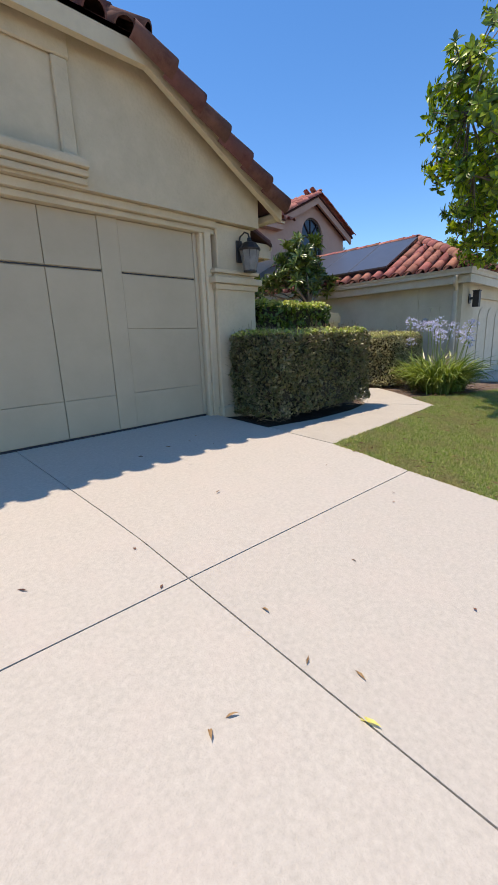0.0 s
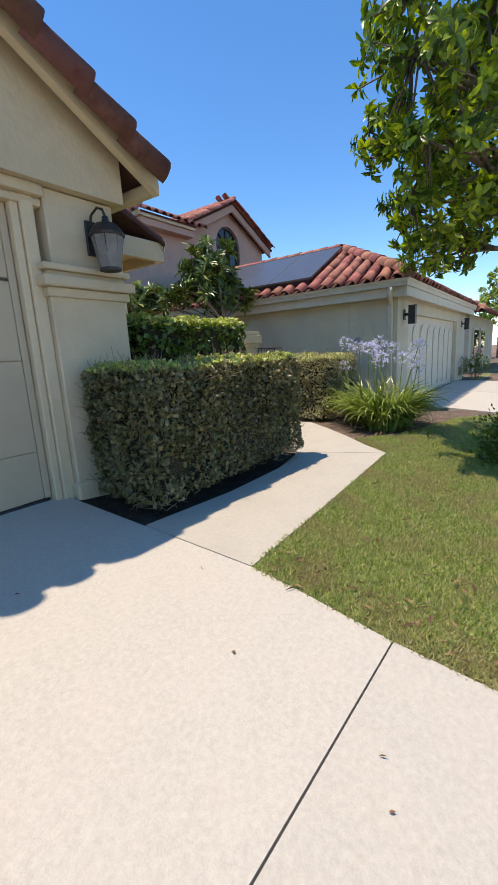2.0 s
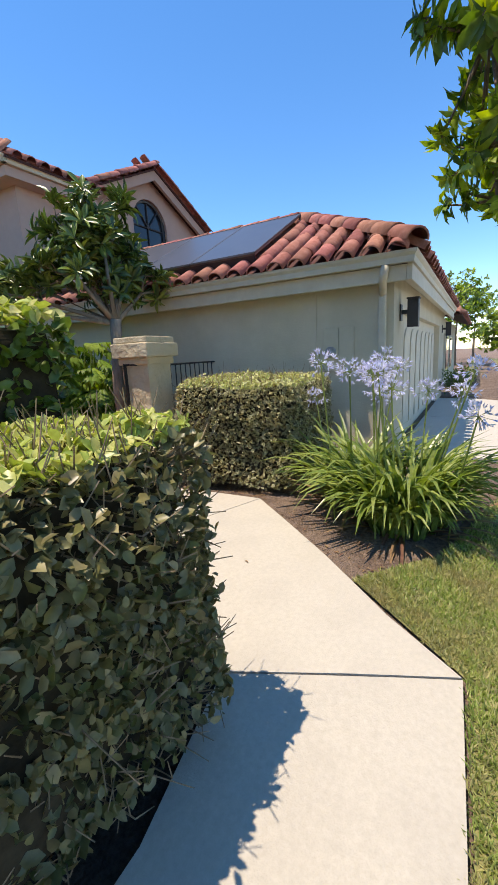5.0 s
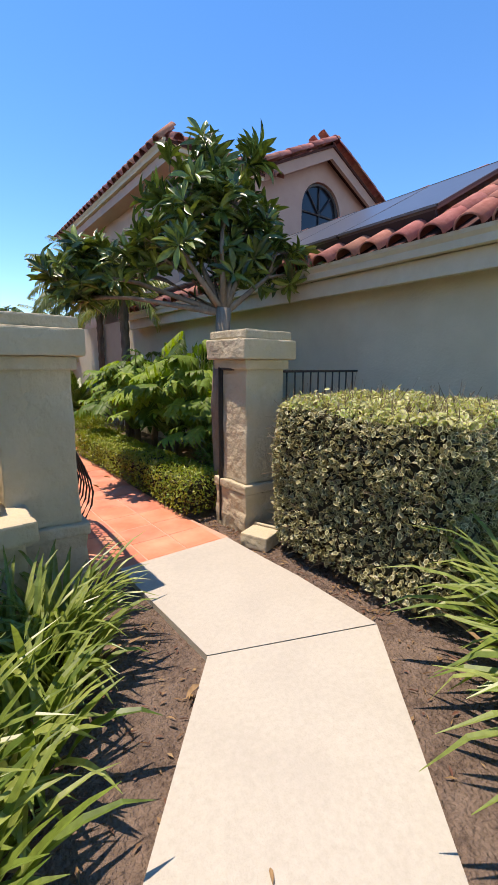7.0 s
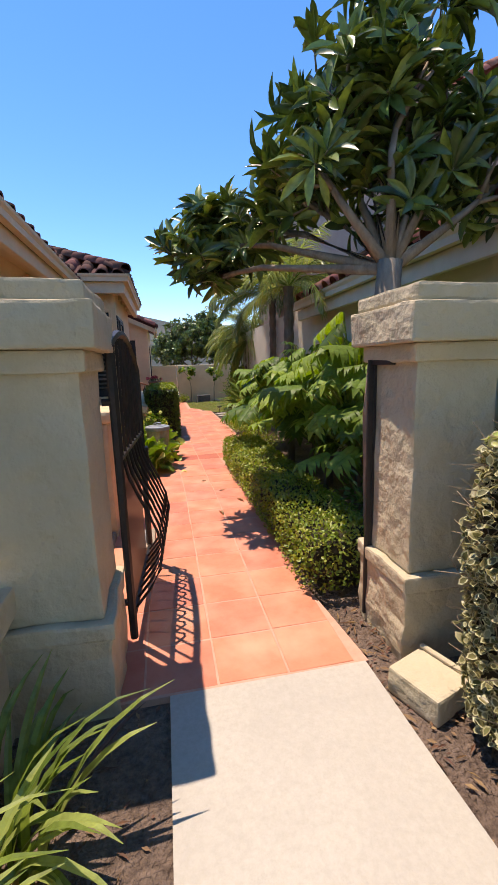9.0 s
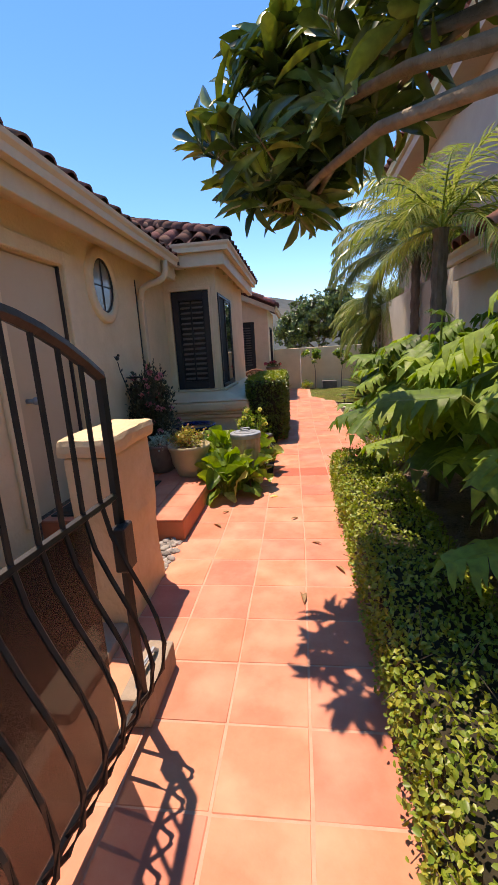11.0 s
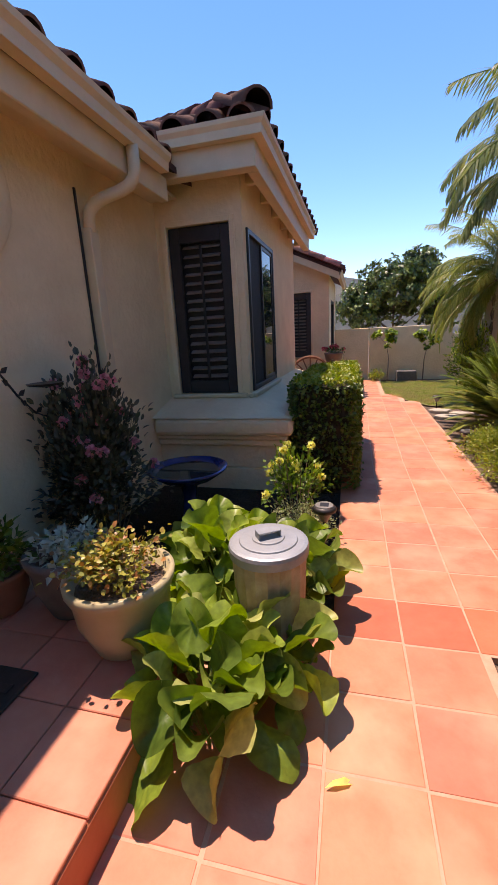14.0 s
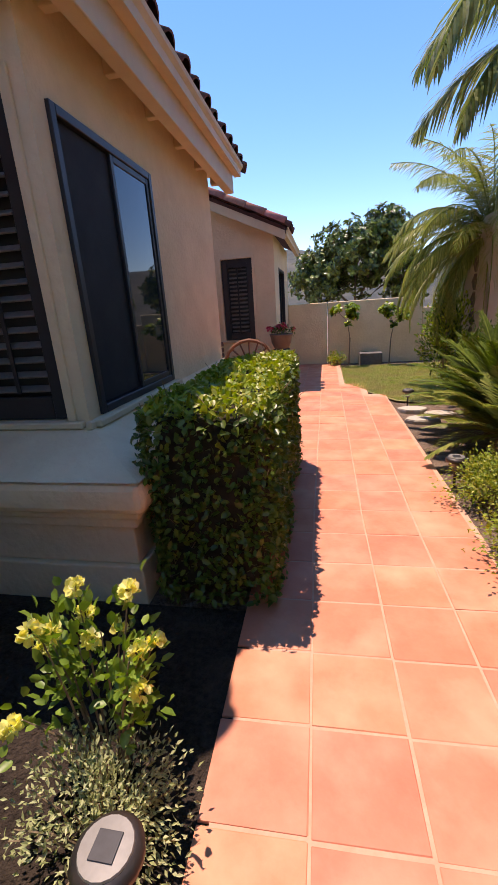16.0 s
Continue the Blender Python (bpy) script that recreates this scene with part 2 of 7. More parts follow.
g = GLASS.node_tree.nodes["Principled BSDF"]
g.inputs["Base Color"].default_value = (0.02, 0.025, 0.03, 1)
g.inputs["Roughness"].default_value, g.inputs["IOR"].default_value = 0.03, 1.5


# ---- building helpers ----
def bx(bm, x0, y0, z0, x1, y1, z1, bevel=0.0, seg=1):
    """A box between two corners in bm, its edges eased."""
    r = bmesh.ops.create_cube(bm, size=1, matrix=Matrix.Translation(((x0 + x1) / 2, (y0 + y1) / 2, (z0 + z1) / 2)) @ Matrix.Diagonal((abs(x1 - x0), abs(y1 - y0), abs(z1 - z0), 1)))
    if bevel:
        es = list({e for v in r["verts"] for e in v.link_edges})
        bmesh.ops.bevel(bm, geom=es, offset=bevel, segments=seg, affect="EDGES", profile=0.6)
    return r["verts"]


def tube(bm, pts, radii, sides=6):
    """A tapered tube along pts."""
    pts = [Vector(p) for p in pts]
    rings = []
    for i, p in enumerate(pts):
        d = (pts[min(i + 1, len(pts) - 1)] - pts[max(i - 1, 0)]).normalized()
        a = d.orthogonal().normalized() if abs(d.z) < 0.9 else Vector((1, 0, 0)) - d * d.x
        a.normalize()
        b = d.cross(a)
        r = radii[i] if isinstance(radii, (list, tuple)) else radii
        rings.append([bm.verts.new(p + (a * math.cos(k * 2 * math.pi / sides) + b * math.sin(k * 2 * math.pi / sides)) * r) for k in range(sides)])
    for q, w in zip(rings, rings[1:]):
        best = min(range(sides), key=lambda s: (w[s].co - q[0].co).length)
        for k in range(sides):
            bm.faces.new((q[k], q[(k + 1) % sides], w[(k + 1 + best) % sides], w[(k + best) % sides]))
    bm.faces.new(rings[0][::-1])
    bm.faces.new(rings[-1])


def lathe(bm, profile, centre, sides=20):
    """Turns a profile of (radius, height) round the upright through centre."""
    cx, cy, cz = centre
    rings = [[bm.verts.new((cx + r * math.cos(2 * math.pi * k / sides), cy + r * math.sin(2 * math.pi * k / sides), cz + h)) for k in range(sides)] for r, h in profile]
    for q, w in zip(rings, rings[1:]):
        for k in range(sides):
            bm.faces.new((q[k], q[(k + 1) % sides], w[(k + 1) % sides], w[k]))
    bm.faces.new(rings[0][::-1])
    bm.faces.new(rings[-1])


def prism(bm, outline, lo, hi, axis="z"):
    """An outline of (a, b) pushed from lo to hi along axis: z (x, y), y (x, z) or x (y, z)."""
    def at(a, b, c):
        return (a, b, c) if axis == "z" else (a, c, b) if axis == "y" else (c, a, b)
    p = [bm.verts.new(at(a, b, lo)) for a, b in outline]
    q = [bm.verts.new(at(a, b, hi)) for a, b in outline]
    fs = [bm.faces.new(p), bm.faces.new(q[::-1])]
    for i in range(len(p)):
        j = (i + 1) % len(p)
        fs.append(bm.faces.new((p[j], p[i], q[i], q[j])))
    bmesh.ops.recalc_face_normals(bm, faces=fs)


def mesh_of(name, bm, material, smooth=False):
    me = bpy.data.meshes.new(name)
    if bm.faces:
        bmesh.ops.recalc_face_normals(bm, faces=bm.faces[:])
    bm.to_mesh(me)
    bm.free()
    me.materials.append(material)
    if smooth:
        me.shade_smooth()
    return me


def thing(name, label, category, group="", kind="", at=(0, 0, 0)):
    ob = new(name)
    ob.location = at
    ob.empty_display_size = 0.1
    return tagged(ob, label, category, group, kind)


def part(name, bm, material, parent, label="", smooth=False, kind=""):
    """Links bm (in world metres) as one mesh under parent."""
    if parent is not None:
        off = parent.location if parent.parent is None else parent.location + parent.parent.location
        bmesh.ops.translate(bm, verts=bm.verts, vec=-Vector(off))
    ob = new(name, mesh_of(name, bm, material, smooth))
    ob.parent = parent
    return tagged(ob, label, kind=kind)


def solid(name, bm, material, label, category, kind="structure", smooth=False):
    return tagged(new(name, mesh_of(name, bm, material, smooth)), label, category, kind=kind)


def raw(name, verts, faces, material, parent=None, smooth=False):
    me = bpy.data.meshes.new(name)
    me.from_pydata(verts if isinstance(verts, list) else verts.tolist(), [], faces if isinstance(faces, list) else faces.tolist())
    me.materials.append(material)
    if smooth:
        me.shade_smooth()
    me.update()
    ob = new(name, me)
    if parent is not None:
        ob.parent = parent
        off = Vector(parent.location)
        if parent.parent is not None:
            off += parent.parent.location
        me.transform(Matrix.Translation(-off))
    return ob


rng = np.random.default_rng(5)


def unit(v):
    return v / np.maximum(np.linalg.norm(v, axis=-1, keepdims=True), 1e-9)


SMALL = (np.array([(0, 0, 0), (0.45, 0.5, 0.1), (1, 0, 0), (0.45, -0.5, 0.1)]), [(0, 1, 2), (0, 2, 3)])
OVAL = (np.array([(0, 0, 0), (0.28, 0.44, 0.12), (0.70, 0.42, 0.08), (1, 0, -0.08), (0.70, -0.42, 0.08), (0.28, -0.44, 0.12), (0.5, 0, 0.0)]), [(0, 1, 6), (1, 2, 6), (2, 3, 6), (3, 4, 6), (4, 5, 6), (5, 0, 6)])
LONG = (np.array([(0, 0, 0), (0.3, 0.36, 0.05), (0.3, 0, -0.02), (0.3, -0.36, 0.05), (0.68, 0.5, -0.03), (0.68, 0, -0.11), (0.68, -0.5, -0.03), (1, 0, -0.26)]),
        [(0, 1, 2), (0, 2, 3), (1, 4, 5, 2), (2, 5, 6, 3), (4, 7, 5), (5, 7, 6)])
def lance(stations, fold=0.10, curl=0.22):
    """A long leaf with a midrib: (along, half width) stations between its base and tip."""
    v = [(0, 0, 0)]
    for f, w in stations:
        v += [(f, w, fold * w * 2 - curl * f * f), (f, 0, -curl * f * f), (f, -w, fold * w * 2 - curl * f * f)]
    v.append((1, 0, -curl))
    n, t = len(stations), len(v) - 1
    q = [(0, 1, 2), (0, 2, 3)]
    for k in range(n - 1):
        o = 1 + 3 * k
        q += [(o, o + 3, o + 4, o + 1), (o + 1, o + 4, o + 5, o + 2)]
    return np.array(v), q + [(t - 3, t, t - 2), (t - 2, t, t - 1)]


_o = OVAL[0][:6]
RIMMED = (np.concatenate([_o, OVAL[0][6] + 0.70 * (_o - OVAL[0][6]), OVAL[0][6:7]]), [(6 + k, 6 + (k + 1) % 6, 12) for k in range(6)] + [(k, (k + 1) % 6, 6 + (k + 1) % 6, 6 + k) for k in range(6)])
LANCE = lance(((0.14, 0.16), (0.34, 0.36), (0.58, 0.5), (0.80, 0.36), (0.92, 0.16)))


def leaves(name, pos, dirs, ups, length, width, material, parent, shape=SMALL):
    """Many leaves in one mesh: each starts at pos, points along dirs, and turns its face to ups."""
    T, F = shape
    n = len(pos)
    d = unit(dirs)
    s = unit(np.cross(ups, d))
    u = np.cross(d, s)
    length = np.broadcast_to(length, (n,))
    width = np.broadcast_to(width, (n,))
    V = pos[:, None, :] + d[:, None, :] * (T[None, :, 0, None] * length[:, None, None]) + s[:, None, :] * (T[None, :, 1, None] * width[:, None, None]) + u[:, None, :] * (T[None, :, 2, None] * length[:, None, None])
    k = len(T)
    faces = []
    for i in range(n):
        o = i * k
        faces += [tuple(o + j for j in f) for f in F]
    return raw(name, V.reshape(-1, 3), faces, material, parent, len(T) > 4)


def blades(name, base, azim, length, width, material, parent, lift=75, droop=110, seg=6):
    """Arching strap leaves from base points."""
    n = len(base)
    length = np.broadcast_to(length, (n,))
    width = np.broadcast_to(width, (n,))
    lift = np.radians(np.broadcast_to(lift, (n,)))
    droop = np.radians(np.broadcast_to(droop, (n,)))
    p = base.copy()
    out = np.stack([np.cos(azim), np.sin(azim), 0 * azim], 1)
    side = np.stack([-np.sin(azim), np.cos(azim), 0 * azim], 1)
    cols = []
    for i in range(seg + 1):
        f = i / seg
        w = width * (1 if f < 0.55 else max(0.05, 1 - ((f - 0.55) / 0.45) ** 1.7)) * (0.7 + 0.3 * min(1, f * 4))
        cols.append((p - side * w[:, None] / 2, p + np.array([0, 0, -1.0]) * (w * 0.22)[:, None], p + side * w[:, None] / 2))
        a = lift - droop * f ** 1.4
        p = p + (out * np.cos(a)[:, None] + np.array([0, 0, 1.0]) * np.sin(a)[:, None]) * (length / seg)[:, None]
    V = np.stack([c for col in cols for c in col], 1)
    k = 3 * (seg + 1)
    F = []
    for i in range(n):
        o = i * k
        for j in range(seg):
            a = o + 3 * j
            F += [(a, a + 1, a + 4, a + 3), (a + 1, a + 2, a + 5, a + 4)]
    return raw(name, V.reshape(-1, 3), F, material, parent)


def smoothstep(a, b, x):
    t = min(1, max(0, (x - a) / (b - a)))
    return t * t * (3 - 2 * t)


def ground_z(x, y):
    """Height of the ground: the drive climbs to the garage, the court is level."""
    low = max(-0.75, 0.145 * min(y, 2.1))
    drive = low + 0.074 * max(0, min(y, 4.3) - 2.1)
    court = low + 0.02 * smoothstep(2.1, 3.0, y) - 0.055 * smoothstep(3.4, 5.7, y)
    w = smoothstep(3.3, 4.6, x)
    far = smoothstep(40, 260, math.hypot(x, y - 5)) * -6.0
    return drive * (1 - w) + court * w + far


# ---- ground ----
def sheet(bm, outline, dz=0.0, thick=0.0, step=0.5, lift=None):
    """A patch with the given outline laid on the ground, dz above it, with a skirt of that thickness."""
    f = bm.faces.new([bm.verts.new((x, y, 0)) for x, y in outline])
    xs, ys = [p[0] for p in outline], [p[1] for p in outline]
    for a, lo, hi, n in ((0, min(xs), max(xs), (1, 0, 0)), (1, min(ys), max(ys), (0, 1, 0))):
        k = int((hi - lo) / step)
        for i in range(1, k + 1):
            c = [0, 0, 0]
            c[a] = lo + (hi - lo) * i / (k + 1)
            bmesh.ops.bisect_plane(bm, geom=bm.verts[:] + bm.edges[:] + bm.faces[:], plane_co=c, plane_no=n)
    for v in bm.verts:
        v.co.z = (lift or ground_z)(v.co.x, v.co.y) + dz
    bm.normal_update()
    if sum(f.normal.z for f in bm.faces) < 0:
        bmesh.ops.reverse_faces(bm, faces=bm.faces[:])
    if thick:
        r = bmesh.ops.extrude_face_region(bm, geom=bm.faces[:])
        top = [g for g in r["geom"] if isinstance(g, bmesh.types.BMVert)]
        low = [v for v in bm.verts if v not in set(top)]
        for v in low:
            v.co.z -= thick


xs = [-900, -300, -120, -60, -30, -15] + [-8 + 0.5 * i for i in range(73)] + [32, 38, 45, 60, 90, 150, 320, 900]
ys = [-900, -300, -120, -60, -30, -15] + [-8 + 0.5 * i for i in range(69)] + [30, 36, 45, 60, 90, 150, 320, 900]
gv = [(x, y, ground_z(x, y) - 0.035 + 0.008 * noise.noise((x * 2, y * 2, 0))) for y in ys for x in xs]
nx = len(xs)
gf = [(j * nx + i, j * nx + i + 1, (j + 1) * nx + i + 1, (j + 1) * nx + i) for j in range(len(ys) - 1) for i in range(nx - 1)]
tagged(raw("ground", gv, gf, SOIL), "bare brown garden soil with litter", "ground", kind="structure")

lawn_edge = [(3.41, -6.0), (3.395, 1.48), (3.47, 2.29), (6.38, 2.42), (6.95, 3.06), (7.5, 2.6), (9.0, 2.2), (10.2, 1.6), (10.2, -6)]
bm = bmesh.new()
sheet(bm, lawn_edge, -0.012)
lawn = solid("lawn", bm, TURF, "short green lawn beside the walk", "lawn")
bm = bmesh.new()
sheet(bm, [(16.7, -6), (16.7, 3.0), (58, 3.0), (58, -6)], -0.012, step=3.0)
solid("lawn_far", bm, TURF, "green lawn beyond the neighbouring drive", "lawn")
bm = bmesh.new()
sheet(bm, [(-60, -16), (-60, -9), (80, -9), (80, -16)], -0.02, step=6)
solid("road", bm, ASPHALT, "dark asphalt road", "road")

# drive and walk, slab by slab
drive = thing("driveway", "pale concrete driveway in four slabs with dark joints", "driveway", kind="structure")
J = 0.004
JA, JB, JC = 1.648, 1.551, 1.478                    # the cross joint runs slightly askew
for o in ([(-2.2, -8), (1.055 - J, -8), (1.055 - J, JB - J), (-2.2, JA - J)], [(1.055 + J, -8), (3.40, -8), (3.385, JC - J), (1.055 + J, JB - J)],
          [(-2.2, JA + J), (1.055 - J, JB + J), (1.055 - J, 4.25), (-2.2, 4.25)], [(1.055 + J, JB + J), (3.385, JC + J), (3.462, 2.29), (3.462, 4.25), (1.055 + J, 4.25)]):
    bm = bmesh.new()
    sheet(bm, o, 0.0, 0.08)
    part("slab", bm, CONCRETE, drive)
walkway = thing("walkway", "pale concrete walk that bends towards the gate", "walkway", kind="structure")
for o in ([(3.467, 2.30), (3.467, 3.20), (5.3, 3.22), (5.95, 3.36), (6.36, 2.44)], [(6.372, 2.445), (5.962, 3.365), (6.42, 3.76), (7.197, 4.598), (8.038, 4.243), (7.15, 3.29), (6.66, 2.80)],
          [(7.2, 4.605), (7.2, 5.74), (8.1, 5.74), (8.1, 4.9), (8.045, 4.25)]):
    bm = bmesh.new()
    sheet(bm, o, 0.004, 0.09)
    part("slab", bm, WALK, walkway)
# dark sheets paint the shade under the hedge and the bay eave
for label, o in (("mulch under the clipped hedge, darkened for its shade", [(3.468, 3.19), (3.468, 4.02), (5.98, 4.02), (5.96, 3.35), (5.3, 3.21)]), ("mulch in the bed below the window bay, darkened for shade", [(5.62, 10.3), (5.62, 12.1), (7.42, 12.1), (7.42, 10.25), (6.8, 10.2)])):
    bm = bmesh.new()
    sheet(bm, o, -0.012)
    solid("planting_bed", bm, SHADE_SOIL, label, "planting bed")
nb_drive = thing("driveway", "pale concrete driveway of the neighbouring house", "driveway", kind="structure")
for x0, x1 in ((10.3, 13.4), (13.42, 16.6)):
    for y0, y1 in ((-8, 0), (0.02, 3.35)):
        bm = bmesh.new()
        sheet(bm, [(x0, y0), (x1, y0), (x1, y1), (x0, y1)], 0.0, 0.06, 1.0)
        part("slab", bm, CONCRETE, nb_drive)


# ---- roofs ----
def barrel_mesh(name, material, w=0.225, length=0.44, sides=9):
    """One half-round clay tile, lying up its slope along +y, open below, with thickness at its lip."""
    v, f = [], []
    for y, k in ((0, 1.0), (length, 0.86)):
        for rr in (1.0, 0.84):
            for i in range(sides):
                a = math.pi * i / (sides - 1)
                v.append((math.cos(a) * w / 2 * rr * k, y, math.sin(a) * w * 0.46 * rr * k + 0.012))
    s = sides
    for i in range(s - 1):
        f += [(i, i + 1, 2 * s + i + 1, 2 * s + i), (i, s + i, s + i + 1, i + 1)]
    me = bpy.data.meshes.new(name)
    me.from_pydata(v, [], f)
    me.materials.append(material)
    me.shade_smooth()
    return me


BARREL = barrel_mesh("roof_tile", CLAY)
BARREL_DK = barrel_mesh("roof_tile_weathered", CLAY_DK)


def tile_slope(roof, mesh, origin, along, up, nu, nv, inside, pitch_u=0.285, pitch_v=0.37, single=True):
    """Rows of tiles on a slope: origin at the eave, along the eave, up the slope. inside(a, b) in metres."""
    along, up = Vector(along).normalized(), Vector(up).normalized()
    nrm = along.cross(up)
    if nrm.z < 0:
        nrm = -nrm
    right = up.cross(nrm)
    R = Matrix((right, up, nrm)).transposed().to_4x4()
    vs, fs = [], []
    for j in range(nv):
        for i in range(nu):
            a, b = (i + 0.5) * pitch_u, j * pitch_v
            if not inside(a, b):
                continue
            p = Vector(origin) + along * (a + random.uniform(-0.008, 0.008)) + up * (b - 0.05 + random.uniform(-0.012, 0.012)) + nrm * (0.004 + 0.006 * (j % 2))
            M = Matrix.Translation(p) @ R @ Matrix.Rotation(random.uniform(-0.025, 0.025), 4, "Z") @ Matrix.Rotation(radians(2.2), 4, "X")
            if single:
                ob = new("roof_tile", mesh)
                ob.parent, ob.matrix_basis = roof, M
            else:
                o = len(vs)
                vs += [tuple(M @ v.co) for v in mesh.vertices]
                fs += [tuple(o + k for k in q.vertices) for q in mesh.polygons]
    if vs:
        ob = raw("roof_tiles", vs, fs, mesh.materials[0] if mesh.materials[0] != CLAY else CLAY_J, roof, True)
        ob["kind"] = "stuff"


def ridge_tiles(roof, mesh, p, q, size=1.15):
    p, q = Vector(p), Vector(q)
    d = (q - p).normalized()
    side = d.cross(Vector((0, 0, 1))).normalized()
    R = Matrix((side, d, side.cross(d))).transposed().to_4x4()
    n = int((q - p).length / 0.36)
    for i in range(n):
        ob = new("ridge_tile", mesh)
        ob.parent = roof
        ob.matrix_basis = Matrix.Translation(p + d * i * 0.36 + Vector((0, 0, 0.03 + 0.006 * (i % 2)))) @ R @ Matrix.Rotation(random.uniform(-0.03, 0.03), 4, "Z") @ Matrix.Diagonal((size, 1, size, 1))


def deck(roof, pts, material=None, thick=0.05):
    bm = bmesh.new()
    f = bm.faces.new([bm.verts.new(p) for p in pts])
    if f.normal.z < 0:
        f.normal_flip()
    r = bmesh.ops.extrude_face_region(bm, geom=[f])
    for g_ in r["geom"]:
        if isinstance(g_, bmesh.types.BMVert):
            g_.co.z -= thick
    part("deck", bm, material or DECK, roof)


# ---- the house: garage ----
GY = 4.15                                            # plane of the garage door
garage = thing("garage_wall", "cream stucco garage front with a wide gable", "wall", kind="structure")
RS = 0.54                                           # slope of the gable


def rake_z(x):
    return min(4.074, 3.037 + RS * (3.52 - abs(x - 1.0)))


bm = bmesh.new()
bx(bm, 3.52, GY - 0.10, -0.1, 4.20, GY + 0.25, 2.21, 0.012)
part("pilaster", bm, STUCCO, garage)
bm = bmesh.new()
bx(bm, 3.49, GY - 0.14, 0.2, 4.23, GY + 0.2, 0.56, 0.02)
part("plinth", bm, STUCCO, garage)
for n, (o, z0, z1) in {"cap": (0.07, 2.02, 2.10), "cap_upper": (0.045, 2.14, 2.19), "cap_lower": (0.03, 1.95, 2.02)}.items():
    bm = bmesh.new()
    bx(bm, 3.52 - o, GY - 0.10 - o, z0 + 0.06, 4.20 + o, GY + 0.25, z1 + 0.06, 0.016, 2)
    part(n, bm, STUCCO, garage)
bm = bmesh.new()
bx(bm, 3.58, GY - 0.08, 2.25, 4.18, GY + 0.25, 2.775, 0.012)
part("upper_pilaster", bm, STUCCO, garage)
for x0, x1, y in ((3.42, 3.52, GY - 0.05), (3.36, 3.42, GY - 0.025)):
    bm = bmesh.new()
    bx(bm, x0, y, 0.3, x1 - 0.003, GY + 0.1, 2.70, 0.008)
    part("door_casing", bm, TRIM, garage)
for y, z0, z1 in ((GY - 0.10, 2.70, 2.78), (GY - 0.05, 2.64, 2.70)):
    bm = bmesh.new()
    bx(bm, -2.2, y, z0, 3.58, GY + 0.2, z1, 0.02, 2)
    part("header", bm, STUCCO, garage)
bm = bmesh.new()
prism(bm, [(-2.2, 2.78), (4.24, 2.78), (4.24, rake_z(4.24) - 0.06), (2.6, 4.012), (-0.6, 4.012), (-2.2, rake_z(-2.2) - 0.06)], GY - 0.16, GY + 0.2, "y")
part("gable", bm, STUCCO, garage)
bm = bmesh.new()
for x0, x1 in ((2.6, 4.47), (-0.6, 2.6), (-2.4, -0.6)):
    prism(bm, [(x0, rake_z(x0)), (x1, rake_z(x1)), (x1, rake_z(x1) - 0.20), (x0, rake_z(x0) - 0.20)], GY - 0.36, GY - 0.29, "y")
part("barge_board", bm, TRIM, garage)
bm = bmesh.new()
bx(bm, -2.0, GY - 0.20, 3.75, 1.93, GY - 0.163, 3.95, 0.012)
part("rake_band", bm, STUCCO, garage)
bm = bmesh.new()
bx(bm, 1.77, GY - 0.198, 3.0, 1.91, GY - 0.163, 3.747, 0.012)
part("mullion", bm, STUCCO, garage)
for y, z0, z1 in ((GY - 0.28, 2.92, 3.0), (GY - 0.24, 2.86, 2.92), (GY - 0.205, 2.80, 2.86)):
    bm = bmesh.new()
    bx(bm, -2.0, y, z0, 1.97, GY - 0.163, z1 - 0.003, 0.02, 2)
    part("sill", bm, STUCCO, garage)
bm = bmesh.new()
bx(bm, 4.04, GY + 0.25, -0.1, 4.20, 9.0, 2.95)
part("side_wall", bm, STUCCO, garage)
bm = bmesh.new()
bx(bm, -2.4, GY + 0.1, -0.1, -1.75, GY + 0.3, 2.6)
part("far_pier", bm, STUCCO, garage)
bm = bmesh.new()
bx(bm, -2.4, GY + 0.3, -0.1, -2.2, 9.0, 2.95)
part("side_wall", bm, STUCCO, garage)

garage_door = thing("garage_door", "closed cream wooden garage door with plank panels", "garage door")
bm = bmesh.new()
bx(bm, -1.72, GY + 0.06, 0.46, 3.355, GY + 0.10, 2.66)
part("leaf", bm, GARDOOR, garage_door)
for x0, x1 in ((2.12, 2.335), (3.30, 3.352), (-0.65, -0.2), (-1.715, -1.5)):
    bm = bmesh.new()
    bx(bm, x0, GY + 0.03, 0.48, x1, GY + 0.058, 2.64, 0.005)
    part("stile", bm, GARDOOR, garage_door)
for x0, x1 in ((2.338, 3.297), (1.565, 2.117), (0.72, 1.558), (-0.197, 0.713), (-1.497, -0.653)):
    for z0, z1 in ((0.48, 0.86), (0.863, 1.552), (1.556, 2.112), (2.138, 2.635)):
        if x0 < 2 and z0 == 1.556:
            continue
        bm = bmesh.new()
        bx(bm, x0, GY + 0.040, z0, x1, GY + 0.058, z1 if x0 > 2 or z0 != 0.863 else 2.112, 0.003)
        part("panel", bm, GARDOOR, garage_door)
# dark strips paint the shadow in the gap between panel rows
for x0, x1 in ((-1.7, 2.115), (2.34, 3.295)):
    bm = bmesh.new()
    bx(bm, x0, GY + 0.046, 2.121, x1, GY + 0.0585, 2.130)
    part("gap_shadow", bm, DARKFRAME, garage_door, "dark strip painting the shadow in the panel gap")
bm = bmesh.new()
bx(bm, -1.7, GY + 0.03, 0.445, 3.34, GY + 0.09, 0.475, 0.006)
part("bottom_seal", bm, DARKFRAME, garage_door, "black rubber seal")

